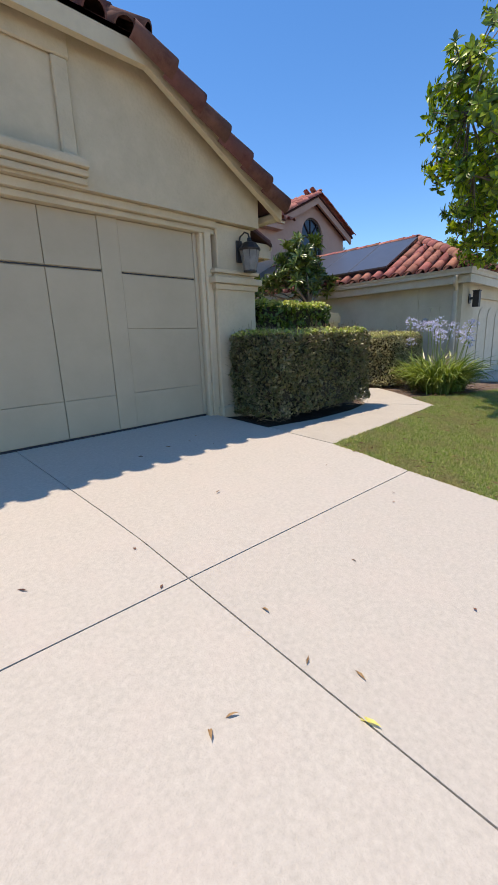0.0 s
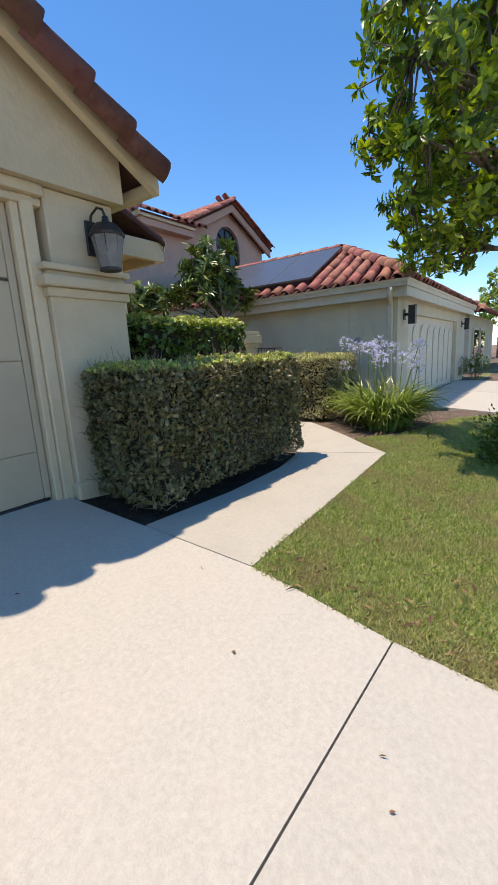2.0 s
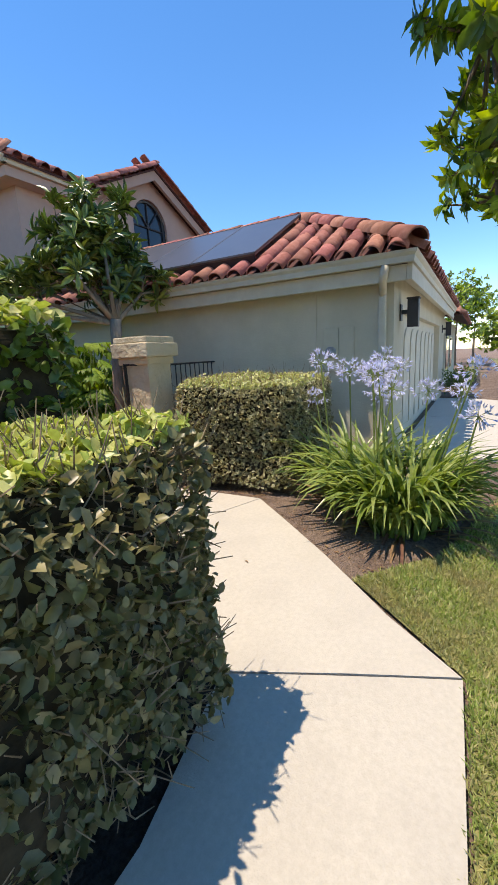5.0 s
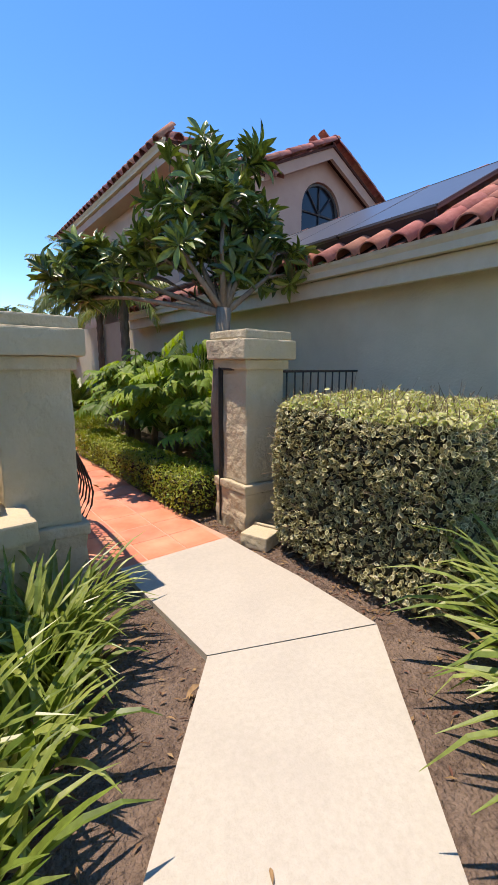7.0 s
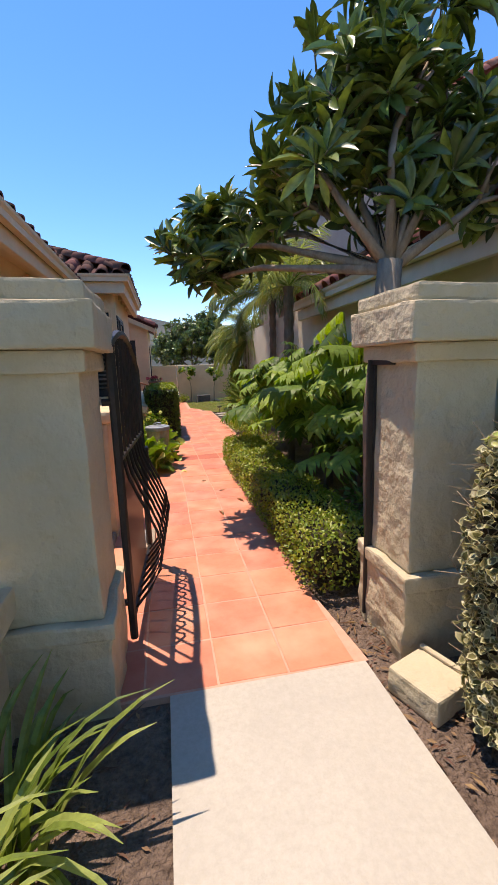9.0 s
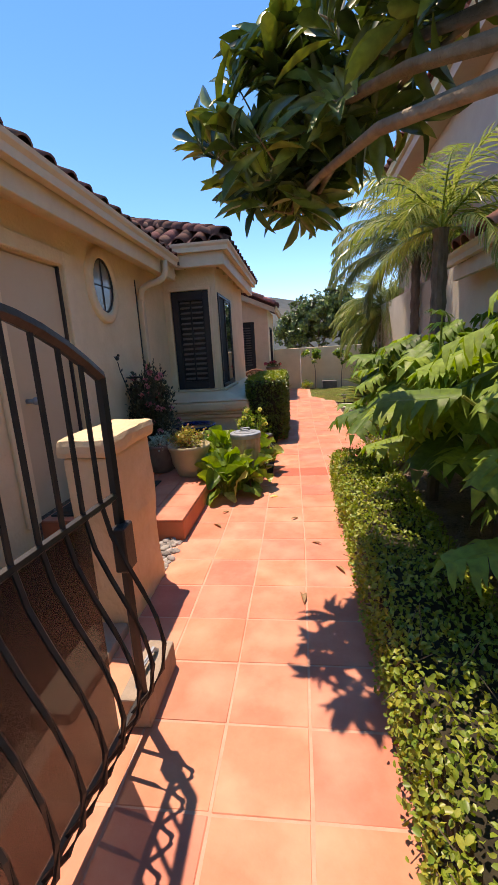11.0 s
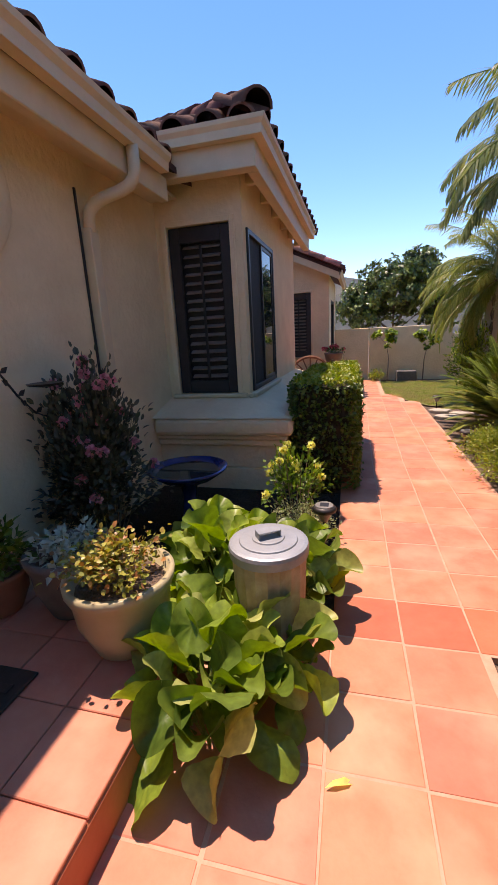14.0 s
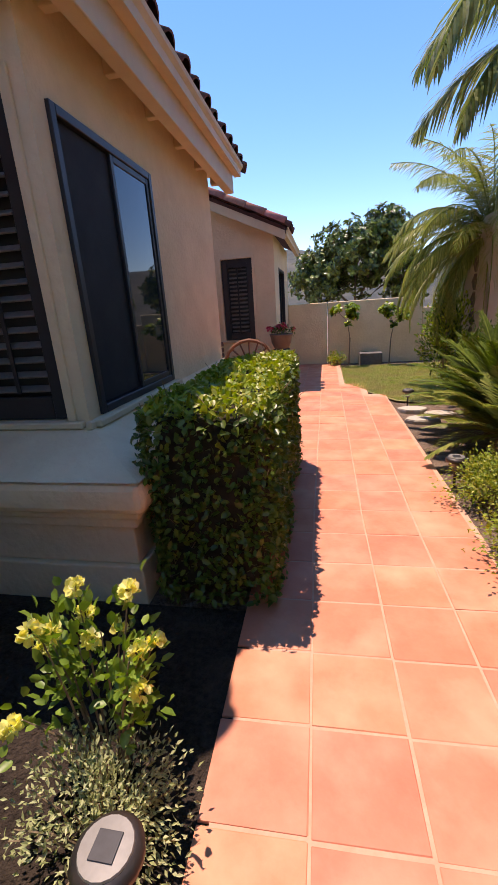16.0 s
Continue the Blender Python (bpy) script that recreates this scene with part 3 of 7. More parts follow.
groof = thing("garage_roof", "weathered dark clay tile roof over the garage", "roof", kind="structure")
RT, RY = 3.037 + RS * 3.52, GY - 0.36                  # ridge height, front edge
deck(groof, [(4.50, RY, rake_z(4.50)), (2.6, RY, 4.074), (1.0, RY + 1.6, RT), (1.0, 9.4, RT), (4.50, 9.4, rake_z(4.50))])
deck(groof, [(-2.4, RY, rake_z(-2.4)), (-0.6, RY, 4.074), (1.0, RY + 1.6, RT), (1.0, 9.4, RT), (-2.4, 9.4, rake_z(-2.4))])
deck(groof, [(-0.6, RY, 4.075), (2.6, RY, 4.075), (1.0, RY + 1.6, RT)])
upv = Vector((-1, 0, RS)).normalized()
tile_slope(groof, BARREL_DK, (4.50, GY - 0.30, rake_z(4.50)), (0, 1, 0), upv, 20, 11, lambda a, b: a < 1.6 and b < 2.0 + a * 1.1)
tile_slope(groof, BARREL_DK, (-0.6, RY + 0.035, 4.08), (1, 0, 0), (0, 1, RS), 11, 4, lambda a, b: b * 0.9 + 0.05 < a < 3.15 - b * 0.9)
ridge_tiles(groof, BARREL_DK, (2.62, RY, 4.06), (1.0, RY + 1.6, RT + 0.02), 1.2)
rt = Vector((4.47, GY - 0.385, rake_z(4.47) - 0.05))
for i in range(6):
    ob = new("rake_tile", BARREL_DK)
    ob.parent = groof
    R = Matrix((upv.cross(Vector((0, -0.8, 0.6))).normalized(), upv, Vector((0, -0.8, 0.6)))).transposed().to_4x4()
    ob.matrix_basis = Matrix.Translation(rt + upv * 0.37 * i + Vector((0, 0, 0.0))) @ R @ Matrix.Rotation(radians(3), 4, "X") @ Matrix.Diagonal((1.15, 1, 1.2, 1))
bm = bmesh.new()
bx(bm, 4.42, GY - 0.28, 2.88, 4.52, 9.3, 2.98, 0.02)
part("gutter", bm, TRIM, groof)

# ---- the house: entry and court side ----
WX = 5.60
house = thing("house_wall", "cream stucco house front along the court", "wall", kind="structure")
bm = bmesh.new()
bx(bm, 4.21, 5.75, 0, 5.42, 5.95, 3.0)
part("wall_south", bm, STUCCO_COURT, house)
# court wall with the door opening cut by building round it
bm = bmesh.new()
for y0, z0, y1, z1 in ((5.75, 0, 8.62, 3.1), (8.62, 2.55, 9.53, 3.1), (9.53, 0, 12.5, 3.1)):
    bx(bm, WX - 0.18, y0, z0, WX, y1, z1)
part("wall_east", bm, STUCCO_COURT, house)
bm = bmesh.new()
bx(bm, 3.0, 12.5, 0, 6.45, 12.7, 1.12)
bx(bm, 3.0, 12.5, 2.69, 6.45, 12.7, 3.2)
bx(bm, 3.0, 12.5, 1.12, 5.70, 12.7, 2.69)
bx(bm, 6.34, 12.5, 1.12, 6.45, 12.7, 2.69)
part("bay_wall_south", bm, STUCCO_COURT, house)
bm = bmesh.new()
bx(bm, 6.29, 12.7, 0, 6.45, 15.6, 1.12)
bx(bm, 6.29, 12.7, 2.65, 6.45, 15.6, 3.2)
bx(bm, 6.29, 13.83, 1.12, 6.45, 15.6, 2.65)
part("bay_wall_east", bm, STUCCO_COURT, house)
bm = bmesh.new()
bx(bm, 3.0, 15.44, 0, 6.29, 15.6, 3.2)
bx(bm, 4.8, 15.6, 0, 5.0, 18.5, 3.2)
part("bay_wall_north", bm, STUCCO_COURT, house)
# moulded base of the bay
for n, o, z0, z1, b in (("base", 0.38, 0.0, 0.46, 0.012), ("base_upper", 0.355, 0.46, 0.68, 0.012), ("moulding", 0.40, 0.68, 0.75, 0.03), ("cove", 0.43, 0.75, 0.79, 0.015), ("ledge", 0.485, 0.79, 0.958, 0.065)):
    bm = bmesh.new()
    bx(bm, WX, 12.5 - o, z0 + 0.0015, 6.45 + o, 15.6, z1 - 0.0015, b, 4)
    part(n, bm, STUCCO_COURT, house)
bm = bmesh.new()
prism(bm, [(12.02, 0.96), (12.5, 1.09), (12.62, 1.09), (12.62, 0.96)], WX, 6.45, "x")
part("ledge_slope", bm, STUCCO_COURT, house)
bm = bmesh.new()
prism(bm, [(6.93, 0.957), (6.45, 1.09), (6.36, 1.09), (6.36, 0.957)], 12.5, 15.6, "y")
part("ledge_slope", bm, STUCCO_COURT, house)
bm = bmesh.new()
c = [bm.verts.new(p) for p in ((6.45, 12.02, 0.96), (6.93, 12.02, 0.96), (6.93, 12.5, 0.96), (6.45, 12.5, 1.09), (6.45, 12.5, 0.96))]
for i in ((0, 1, 3), (1, 2, 3), (0, 4, 2, 1), (0, 3, 4), (2, 4, 3)):
    bm.faces.new([c[k] for k in i])
part("ledge_corner", bm, STUCCO_COURT, house)
# far wing
bm = bmesh.new()
for x0, z0, x1, z1 in ((3.0, 0, 5.82, 3.4), (6.42, 0, 6.82, 2.9), (5.82, 0, 6.42, 1.1), (5.82, 2.55, 6.42, 3.1)):
    bx(bm, x0, 18.5, z0, x1, 18.7, z1)
prism(bm, [(3.0, 2.9), (6.82, 2.9), (6.82, 2.95), (4.0, 4.1), (3.0, 4.1)], 18.503, 18.697, "y")
part("far_wing_south", bm, STUCCO_COURT, house)
bm = bmesh.new()
bx(bm, 6.64, 18.7, 0, 6.82, 21.2, 1.1)
bx(bm, 6.64, 18.7, 2.4, 6.82, 21.2, 2.9)
bx(bm, 6.64, 18.7, 1.1, 6.82, 19.2, 2.4)
bx(bm, 6.64, 20.3, 1.1, 6.82, 21.2, 2.4)
part("far_wing_east", bm, STUCCO_COURT, house)


def gutter(parent, p, q, out, w=0.11, h=0.12, material=None, mitre=(0, 0, 0)):
    """A moulded gutter with a fascia board under it, from p to q (its top outer edge); out points away from the wall."""
    p, q, out = Vector(p), Vector(q), Vector(out)
    prof = [(0, 0), (-0.006, -0.03), (-0.03, -0.06), (-0.035, -h), (-w, -h), (-w, 0), (-w + 0.012, 0), (-w + 0.012, -h + 0.02), (-0.05, -h + 0.02), (-0.02, 0)]
    bm = bmesh.new()
    a = [bm.verts.new(p + (out + Vector(mitre)) * u + Vector((0, 0, v))) for u, v in prof]
    b = [bm.verts.new(q + out * u + Vector((0, 0, v))) for u, v in prof]
    for i in range(len(a)):
        j = (i + 1) % len(a)
        bm.faces.new((a[i], a[j], b[j], b[i]))
    bm.faces.new(a)
    bm.faces.new(b[::-1])
    part("gutter", bm, material or TRIM, parent)


eroof = thing("entry_roof", "weathered clay tile roof with cream gutter over the entry", "roof", kind="structure")
ES = 0.40
deck(eroof, [(6.0, 5.32, 3.05), (2.0, 5.32, 3.05 + ES * 4), (2.0, 12.9, 3.05 + ES * 4), (6.0, 12.9, 3.05)])
tile_slope(eroof, BARREL_DK, (5.93, 5.32, 3.06), (0, 1, 0), (-1, 0, ES), 26, 5, lambda a, b: True)
gutter(eroof, (6.06, 5.36, 3.06), (6.06, 11.95, 3.06), (1, 0, 0))
bm = bmesh.new()
bx(bm, 5.86, 5.40, 2.78, 5.935, 12.1, 2.955, 0.006)
part("fascia", bm, TRIM, eroof)
bm = bmesh.new()
bx(bm, WX, 5.45, 2.90, 5.857, 12.45, 2.925)
part("soffit", bm, TRIM, eroof)
bm = bmesh.new()
bx(bm, 4.1, 5.36, 2.80, 6.0, 5.44, 3.04, 0.008)
part("end_board", bm, TRIM, eroof)

broof = thing("bay_roof", "hipped clay tile roof over the window bay", "roof", kind="structure")
BS = 0.42
ex, ey, ez = 6.74, 12.10, 3.28
deck(broof, [(ex, ey, ez), (ex, 16.05, ez), (3.4, 16.05, ez + BS * 3.4), (3.4, ey + 3.4, ez + BS * 3.4)])
deck(broof, [(ex, ey, ez), (3.4, ey + 3.4, ez + BS * 3.4), (1.0, ey + 3.4, ez + BS * 3.4), (1.0, ey, ez)])
tile_slope(broof, BARREL_DK, (ex - 0.04, ey, ez - 0.01), (0, 1, 0), (-1, 0, BS), 15, 9, lambda a, b: a > b * 0.92 + 0.1)
tile_slope(broof, BARREL_DK, (ex, ey + 0.04, ez - 0.01), (-1, 0, 0), (0, 1, BS), 14, 8, lambda a, b: a > b * 0.92 + 0.1)
ridge_tiles(broof, BARREL_DK, (ex - 0.02, ey + 0.02, ez + 0.02), (4.0, ey + 2.8, ez + BS * 2.8 + 0.03), 1.2)
gutter(broof, (ex + 0.04, ey - 0.04, ez), (ex + 0.04, 16.05, ez), (1, 0, 0), mitre=(0, -1, 0))
gutter(broof, (ex + 0.04, ey - 0.04, ez), (5.9, ey - 0.04, ez), (0, -1, 0), mitre=(1, 0, 0))
bm = bmesh.new()
bx(bm, 5.55, ey + 0.072, ez - 0.31, ex - 0.069, ey + 0.20, ez - 0.055, 0.005)
part("fascia", bm, TRIM, broof)
bm = bmesh.new()
bx(bm, ex - 0.17, ey + 0.203, ez - 0.31, ex - 0.072, 15.95, ez - 0.055, 0.005)
part("fascia", bm, TRIM, broof)
bm = bmesh.new()
bx(bm, 5.0, ey + 0.2, ez - 0.13, ex - 0.15, 15.9, ez - 0.115)
part("soffit", bm, TRIM, broof)
for i in range(6):
    bm = bmesh.new()
    bx(bm, 6.452, 12.7 + 0.6 * i, ez - 0.26, ex - 0.175, 12.76 + 0.6 * i, ez - 0.135, 0.004)
    part("rafter", bm, TRIM, broof)
froof = thing("far_roof", "clay tile roof of the far wing", "roof", kind="structure")
deck(froof, [(7.06, 18.15, 2.93), (4.0, 18.15, 2.93 + 0.45 * 3.06), (4.0, 21.5, 2.93 + 0.45 * 3.06), (7.06, 21.5, 2.93)])
tile_slope(froof, BARREL_DK, (7.09, 18.15, 2.93), (0, 1, 0), (-1, 0, 0.45), 12, 8, lambda a, b: a < 0.8)
ridge_tiles(froof, BARREL, (7.06, 18.13, 2.92), (4.0, 18.13, 2.92 + 0.45 * 3.06))
bm = bmesh.new()
prism(bm, [(7.06, 2.92), (7.06, 2.74), (4.0, 2.74 + 0.45 * 3.06), (4.0, 2.92 + 0.45 * 3.06)], 18.16, 18.22, "y")
part("barge_board", bm, TRIM, froof)
gutter(froof, (7.12, 18.2, 2.93), (7.12, 21.5, 2.93), (1, 0, 0))

# ---- the neighbouring house ----
nb = thing("neighbour_wall", "pale grey-green stucco wall of the neighbouring garage", "wall", kind="structure")
bm = bmesh.new()
bx(bm, 9.9, 3.35, -0.2, 10.08, 18, 2.66)
part("wall_west", bm, STUCCO_NB, nb)
bm = bmesh.new()
bx(bm, 10.08, 3.35, -0.2, 10.65, 3.55, 2.66)
bx(bm, 16.2, 3.35, -0.2, 17.7, 3.55, 2.66)
bx(bm, 10.65, 3.35, 2.15, 16.2, 3.55, 2.66)
part("wall_south", bm, STUCCO_NB, nb)
bm = bmesh.new()
bx(bm, 17.5, 3.55, -0.2, 17.7, 10.4, 2.66)
part("wall_east", bm, STUCCO_NB, nb)
nbd = thing("garage_door", "closed pale garage door with arched panels", "garage door")
bm = bmesh.new()
bx(bm, 10.65, 3.47, 0, 16.2, 3.52, 2.15)
part("leaf", bm, TRIM_NB, nbd)
for i in range(8):
    x0 = 10.75 + i * 0.68
    bm = bmesh.new()
    prism(bm, [(x0, 0.45), (x0 + 0.52, 0.45), (x0 + 0.52, 1.75), (x0 + 0.42, 1.92), (x0 + 0.26, 1.98), (x0 + 0.1, 1.92), (x0, 1.75)], 3.45, 3.467, "y")
    bmesh.ops.bevel(bm, geom=bm.edges[:], offset=0.008, segments=1, affect="EDGES")
    part("panel", bm, TRIM_NB, nbd)
nroof = thing("neighbour_roof", "red clay barrel tile hip roof of the neighbouring house", "roof", kind="structure")
NE, NP = 2.68, 0.52
EX, EY, ER = 9.62, 3.12, 18.1                        # eaves: west, south, east
RUN = 2.07                                          # plan width of each hip
ax, ay, az = EX + RUN, EY + RUN, NE + NP * RUN
deck(nroof, [(EX, EY, NE), (ax, ay, az), (ax, 12, az), (EX, 12, NE)])
deck(nroof, [(EX, EY, NE), (ER, EY, NE), (ER - RUN, ay, az), (ax, ay, az)])
deck(nroof, [(ER, EY, NE), (ER, 12, NE), (ER - RUN, 12, az), (ER - RUN, ay, az)])
deck(nroof, [(ax, ay, az), (ER - RUN, ay, az), (ER - RUN, 12, az), (ax, 12, az)])
tile_slope(nroof, BARREL, (EX - 0.04, EY, NE), (0, 1, 0), (1, 0, NP), 28, 7, lambda a, b: a > b * 0.89 + 0.08 and b < 2.3)
tile_slope(nroof, BARREL, (EX, EY - 0.04, NE), (1, 0, 0), (0, 1, NP), 29, 7, lambda a, b: b * 0.89 + 0.1 < a < 8.4 - b * 0.89 and b < 2.3)
ridge_tiles(nroof, BARREL, (EX - 0.04, EY - 0.04, NE + 0.03), (ax, ay, az + 0.04), 1.3)
ridge_tiles(nroof, BARREL, (ax, ay, az + 0.03), (ax, 10.4, az + 0.03), 1.25)
ridge_tiles(nroof, BARREL, (ax, ay, az + 0.03), (ER - RUN, ay, az + 0.03), 1.25)
gutter(nroof, (EX - 0.06, EY - 0.05, NE), (EX - 0.06, 11.5, NE), (-1, 0, 0), material=TRIM_NB, mitre=(0, -1, 0))
gutter(nroof, (EX - 0.06, EY - 0.05, NE), (ER, EY - 0.05, NE), (0, -1, 0), material=TRIM_NB, mitre=(-1, 0, 0))
bm = bmesh.new()
bx(bm, EX + 0.06, EY + 0.07, NE - 0.29, EX + 0.12, 11.5, NE - 0.123, 0.004)
part("fascia", bm, TRIM_NB, nroof)
bm = bmesh.new()
bx(bm, EX + 0.06, EY + 0.01, NE - 0.29, ER - 0.1, EY + 0.067, NE - 0.123, 0.004)
part("fascia", bm, TRIM_NB, nroof)
bm = bmesh.new()
bx(bm, EX + 0.123, EY + 0.07, NE - 0.16, ER - 0.1, 3.36, NE - 0.14)
bx(bm, EX + 0.123, 3.36, NE - 0.16, 9.9, 11.5, NE - 0.14)
part("soffit", bm, TRIM_NB, nroof)

# upper storey
up2 = thing("neighbour_upper_storey", "pink stucco upper storey with an arched window", "wall", kind="structure")
UY = 10.4
bm = bmesh.new()
bx(bm, 10.25, UY, 0, 10.45, 17, 5.45)
part("wall_west", bm, STUCCO_PINK, up2)
bm = bmesh.new()
arch = [(13.42 + 0.66 + 0.66 * math.cos(a), 5.22 + 0.66 * math.sin(a)) for a in [math.pi * k / 12 for k in range(13)]]
prism(bm, [(14.74, 2.5), (16.2, 2.5), (16.2, 5.42), (14.10, 6.42), (14.08, 6.41), (14.08, 5.88)] + arch[5::-1][0:6], UY, UY + 0.2, "y")
prism(bm, [(13.42, 2.5), (12.0, 2.5), (12.0, 5.42), (14.08, 6.408), (14.08, 5.88)] + arch[7:], UY, UY + 0.2, "y")
prism(bm, [(13.42, 2.5), (14.74, 2.5), (14.74, 4.48), (13.42, 4.48)], UY, UY + 0.2, "y")
prism(bm, [(10.45, 0), (12.0, 0), (12.0, 5.45), (10.45, 5.45)], UY, UY + 0.2, "y")
part("wall_south", bm, STUCCO_PINK, up2)
bm = bmesh.new()
bx(bm, 16.0, UY + 0.2, 2.5, 16.2, 17, 5.42)
part("wall_east", bm, STUCCO_PINK, up2)
uroof = thing("upper_roof", "red clay tile roof of the upper storey", "roof", kind="structure")
deck(uroof, [(14.10, 10.1, 6.58), (16.48, 10.1, 5.44), (16.48, 17, 5.44), (14.10, 17, 6.58)])
deck(uroof, [(14.10, 10.1, 6.58), (11.72, 10.1, 5.44), (11.72, 17, 5.44), (14.10, 17, 6.58)])
deck(uroof, [(9.85, 10.0, 5.4), (12.0, 10.0, 5.4), (12.0, 13.2, 6.6), (11.4, 13.2, 6.6)])
deck(uroof, [(9.85, 10.0, 5.4), (11.4, 13.2, 6.6), (11.4, 17, 6.6), (9.85, 17, 5.4)])
tile_slope(uroof, BARREL, (9.9, 9.97, 5.4), (1, 0, 0), (0, 1, 0.44), 9, 9, lambda a, b: a > b * 0.45, single=False)
tile_slope(uroof, BARREL, (9.82, 10.0, 5.4), (0, 1, 0), (1, 0, 0.9), 26, 4, lambda a, b: a > b * 1.5, single=False)
tile_slope(uroof, BARREL, (11.72, 10.1, 5.44), (0, 1, 0), (2.3, 0, 1.14), 6, 8, lambda a, b: True, single=False)
tile_slope(uroof, BARREL, (16.48, 10.1, 5.44), (0, 1, 0), (-2.38, 0, 1.14), 2, 8, lambda a, b: True, single=False)
ridge_tiles(uroof, BARREL, (14.10, 10.05, 6.59), (14.10, 13, 6.59))
ridge_tiles(uroof, BARREL, (11.72, 10.08, 5.44), (14.04, 10.08, 6.56))
ridge_tiles(uroof, BARREL, (16.48, 10.08, 5.44), (14.14, 10.08, 6.56))
bm = bmesh.new()
prism(bm, [(16.43, 5.44), (16.43, 5.18), (14.10, 6.30), (14.10, 6.56)], 10.14, 10.22, "y")
prism(bm, [(11.77, 5.44), (11.77, 5.18), (14.10, 6.301), (14.10, 6.559)], 10.14, 10.22, "y")
part("barge_board", bm, STUCCO_PINK, uroof)
gutter(uroof, (9.8, 10.0, 5.4), (12.0, 10.0, 5.4), (0, -1, 0), material=TRIM)
gutter(uroof, (9.8, 10.0, 5.4), (9.8, 17, 5.4), (-1, 0, 0), material=TRIM)
bm = bmesh.new()
bx(bm, 9.9, 10.1, 5.1, 10.25, 17, 5.27)
bx(bm, 10.25, 10.1, 5.1, 12.0, 10.398, 5.27)
part("eave_box", bm, STUCCO_PINK, uroof)
win = thing("window_arched", "arched window with dark frame and white blinds", "window", kind="structure")
bm = bmesh.new()
prism(bm, [(13.47, 4.6), (14.69, 4.6)] + [(14.08 + 0.61 * math.cos(a), 5.22 + 0.61 * math.sin(a)) for a in [math.pi * k / 12 for k in range(13)]], UY + 0.12, UY + 0.13, "y")
part("pane", bm, GLASS, win)
bm = bmesh.new()
pts = [(13.45, UY + 0.1, 4.6)] + [(14.08 - 0.63 * math.cos(a), UY + 0.1, 5.22 + 0.63 * math.sin(a)) for a in [math.pi * k / 12 for k in range(13)]] + [(14.71, UY + 0.1, 4.6)]
tube(bm, pts, 0.045)
tube(bm, [(13.45, UY + 0.1, 4.58), (14.71, UY + 0.1, 4.58)], 0.04)
part("frame", bm, DARKFRAME, win)
for p, q in (((14.08, 4.6), (14.08, 5.8)), ((13.47, 5.2), (14.69, 5.2)), ((14.08, 5.2), (13.67, 5.68)), ((14.08, 5.2), (14.49, 5.68))):
    bm = bmesh.new()
    tube(bm, [(p[0], UY + 0.1, p[1]), (q[0], UY + 0.1, q[1])], 0.022)
    part("muntin", bm, DARKFRAME, win)


# ---- vegetation helpers ----
def box_shell(x0, y0, z0, x1, y1, z1, n, round_=0.12, rough=0.05):
    """n points with outward normals on a clipped, slightly uneven hedge shape (sides and top)."""
    ax, ay = x1 - x0, y1 - y0
    area = np.array([ay * (z1 - z0), ay * (z1 - z0), ax * (z1 - z0), ax * (z1 - z0), ax * ay * 1.3])
    side = rng.choice(5, n, p=area / area.sum())
    u, v = rng.random(n), rng.random(n)
    P = np.zeros((n, 3))
    Nn = np.zeros((n, 3))
    for k in range(5):
        m = side == k
        if k < 2:
            P[m] = np.stack([np.full(m.sum(), x0 if k == 0 else x1), y0 + u[m] * ay, z0 + v[m] * (z1 - z0)], 1)
            Nn[m] = (-1 if k == 0 else 1, 0, 0)
        elif k < 4:
            P[m] = np.stack([x0 + u[m] * ax, np.full(m.sum(), y0 if k == 2 else y1), z0 + v[m] * (z1 - z0)], 1)
            Nn[m] = (0, -1 if k == 2 else 1, 0)
        else:
            P[m] = np.stack([x0 + u[m] * ax, y0 + v[m] * ay, np.full(m.sum(), z1)], 1)
            Nn[m] = (0, 0, 1)
    lo = np.array([x0 + round_, y0 + round_, z0 - 9])
    hi = np.array([x1 - round_, y1 - round_, z1 - round_])
    q = np.clip(P, lo, hi)
    d = P - q
    l = np.linalg.norm(d, axis=1, keepdims=True)
    P = np.where(l > 1e-6, q + d / np.maximum(l, 1e-6) * round_, P)
    Nn = unit(np.where(l > 1e-6, d / np.maximum(l, 1e-6), Nn))
    w = np.array([noise.noise((p[0] * 2.3, p[1] * 2.3, p[2] * 2.3)) + 0.6 * noise.noise((p[0] * 6, p[1] * 6, p[2] * 6)) for p in P])
    P = P + Nn * (w[:, None] * rough + rng.normal(0, 0.014, (n, 1)))
    return P, Nn


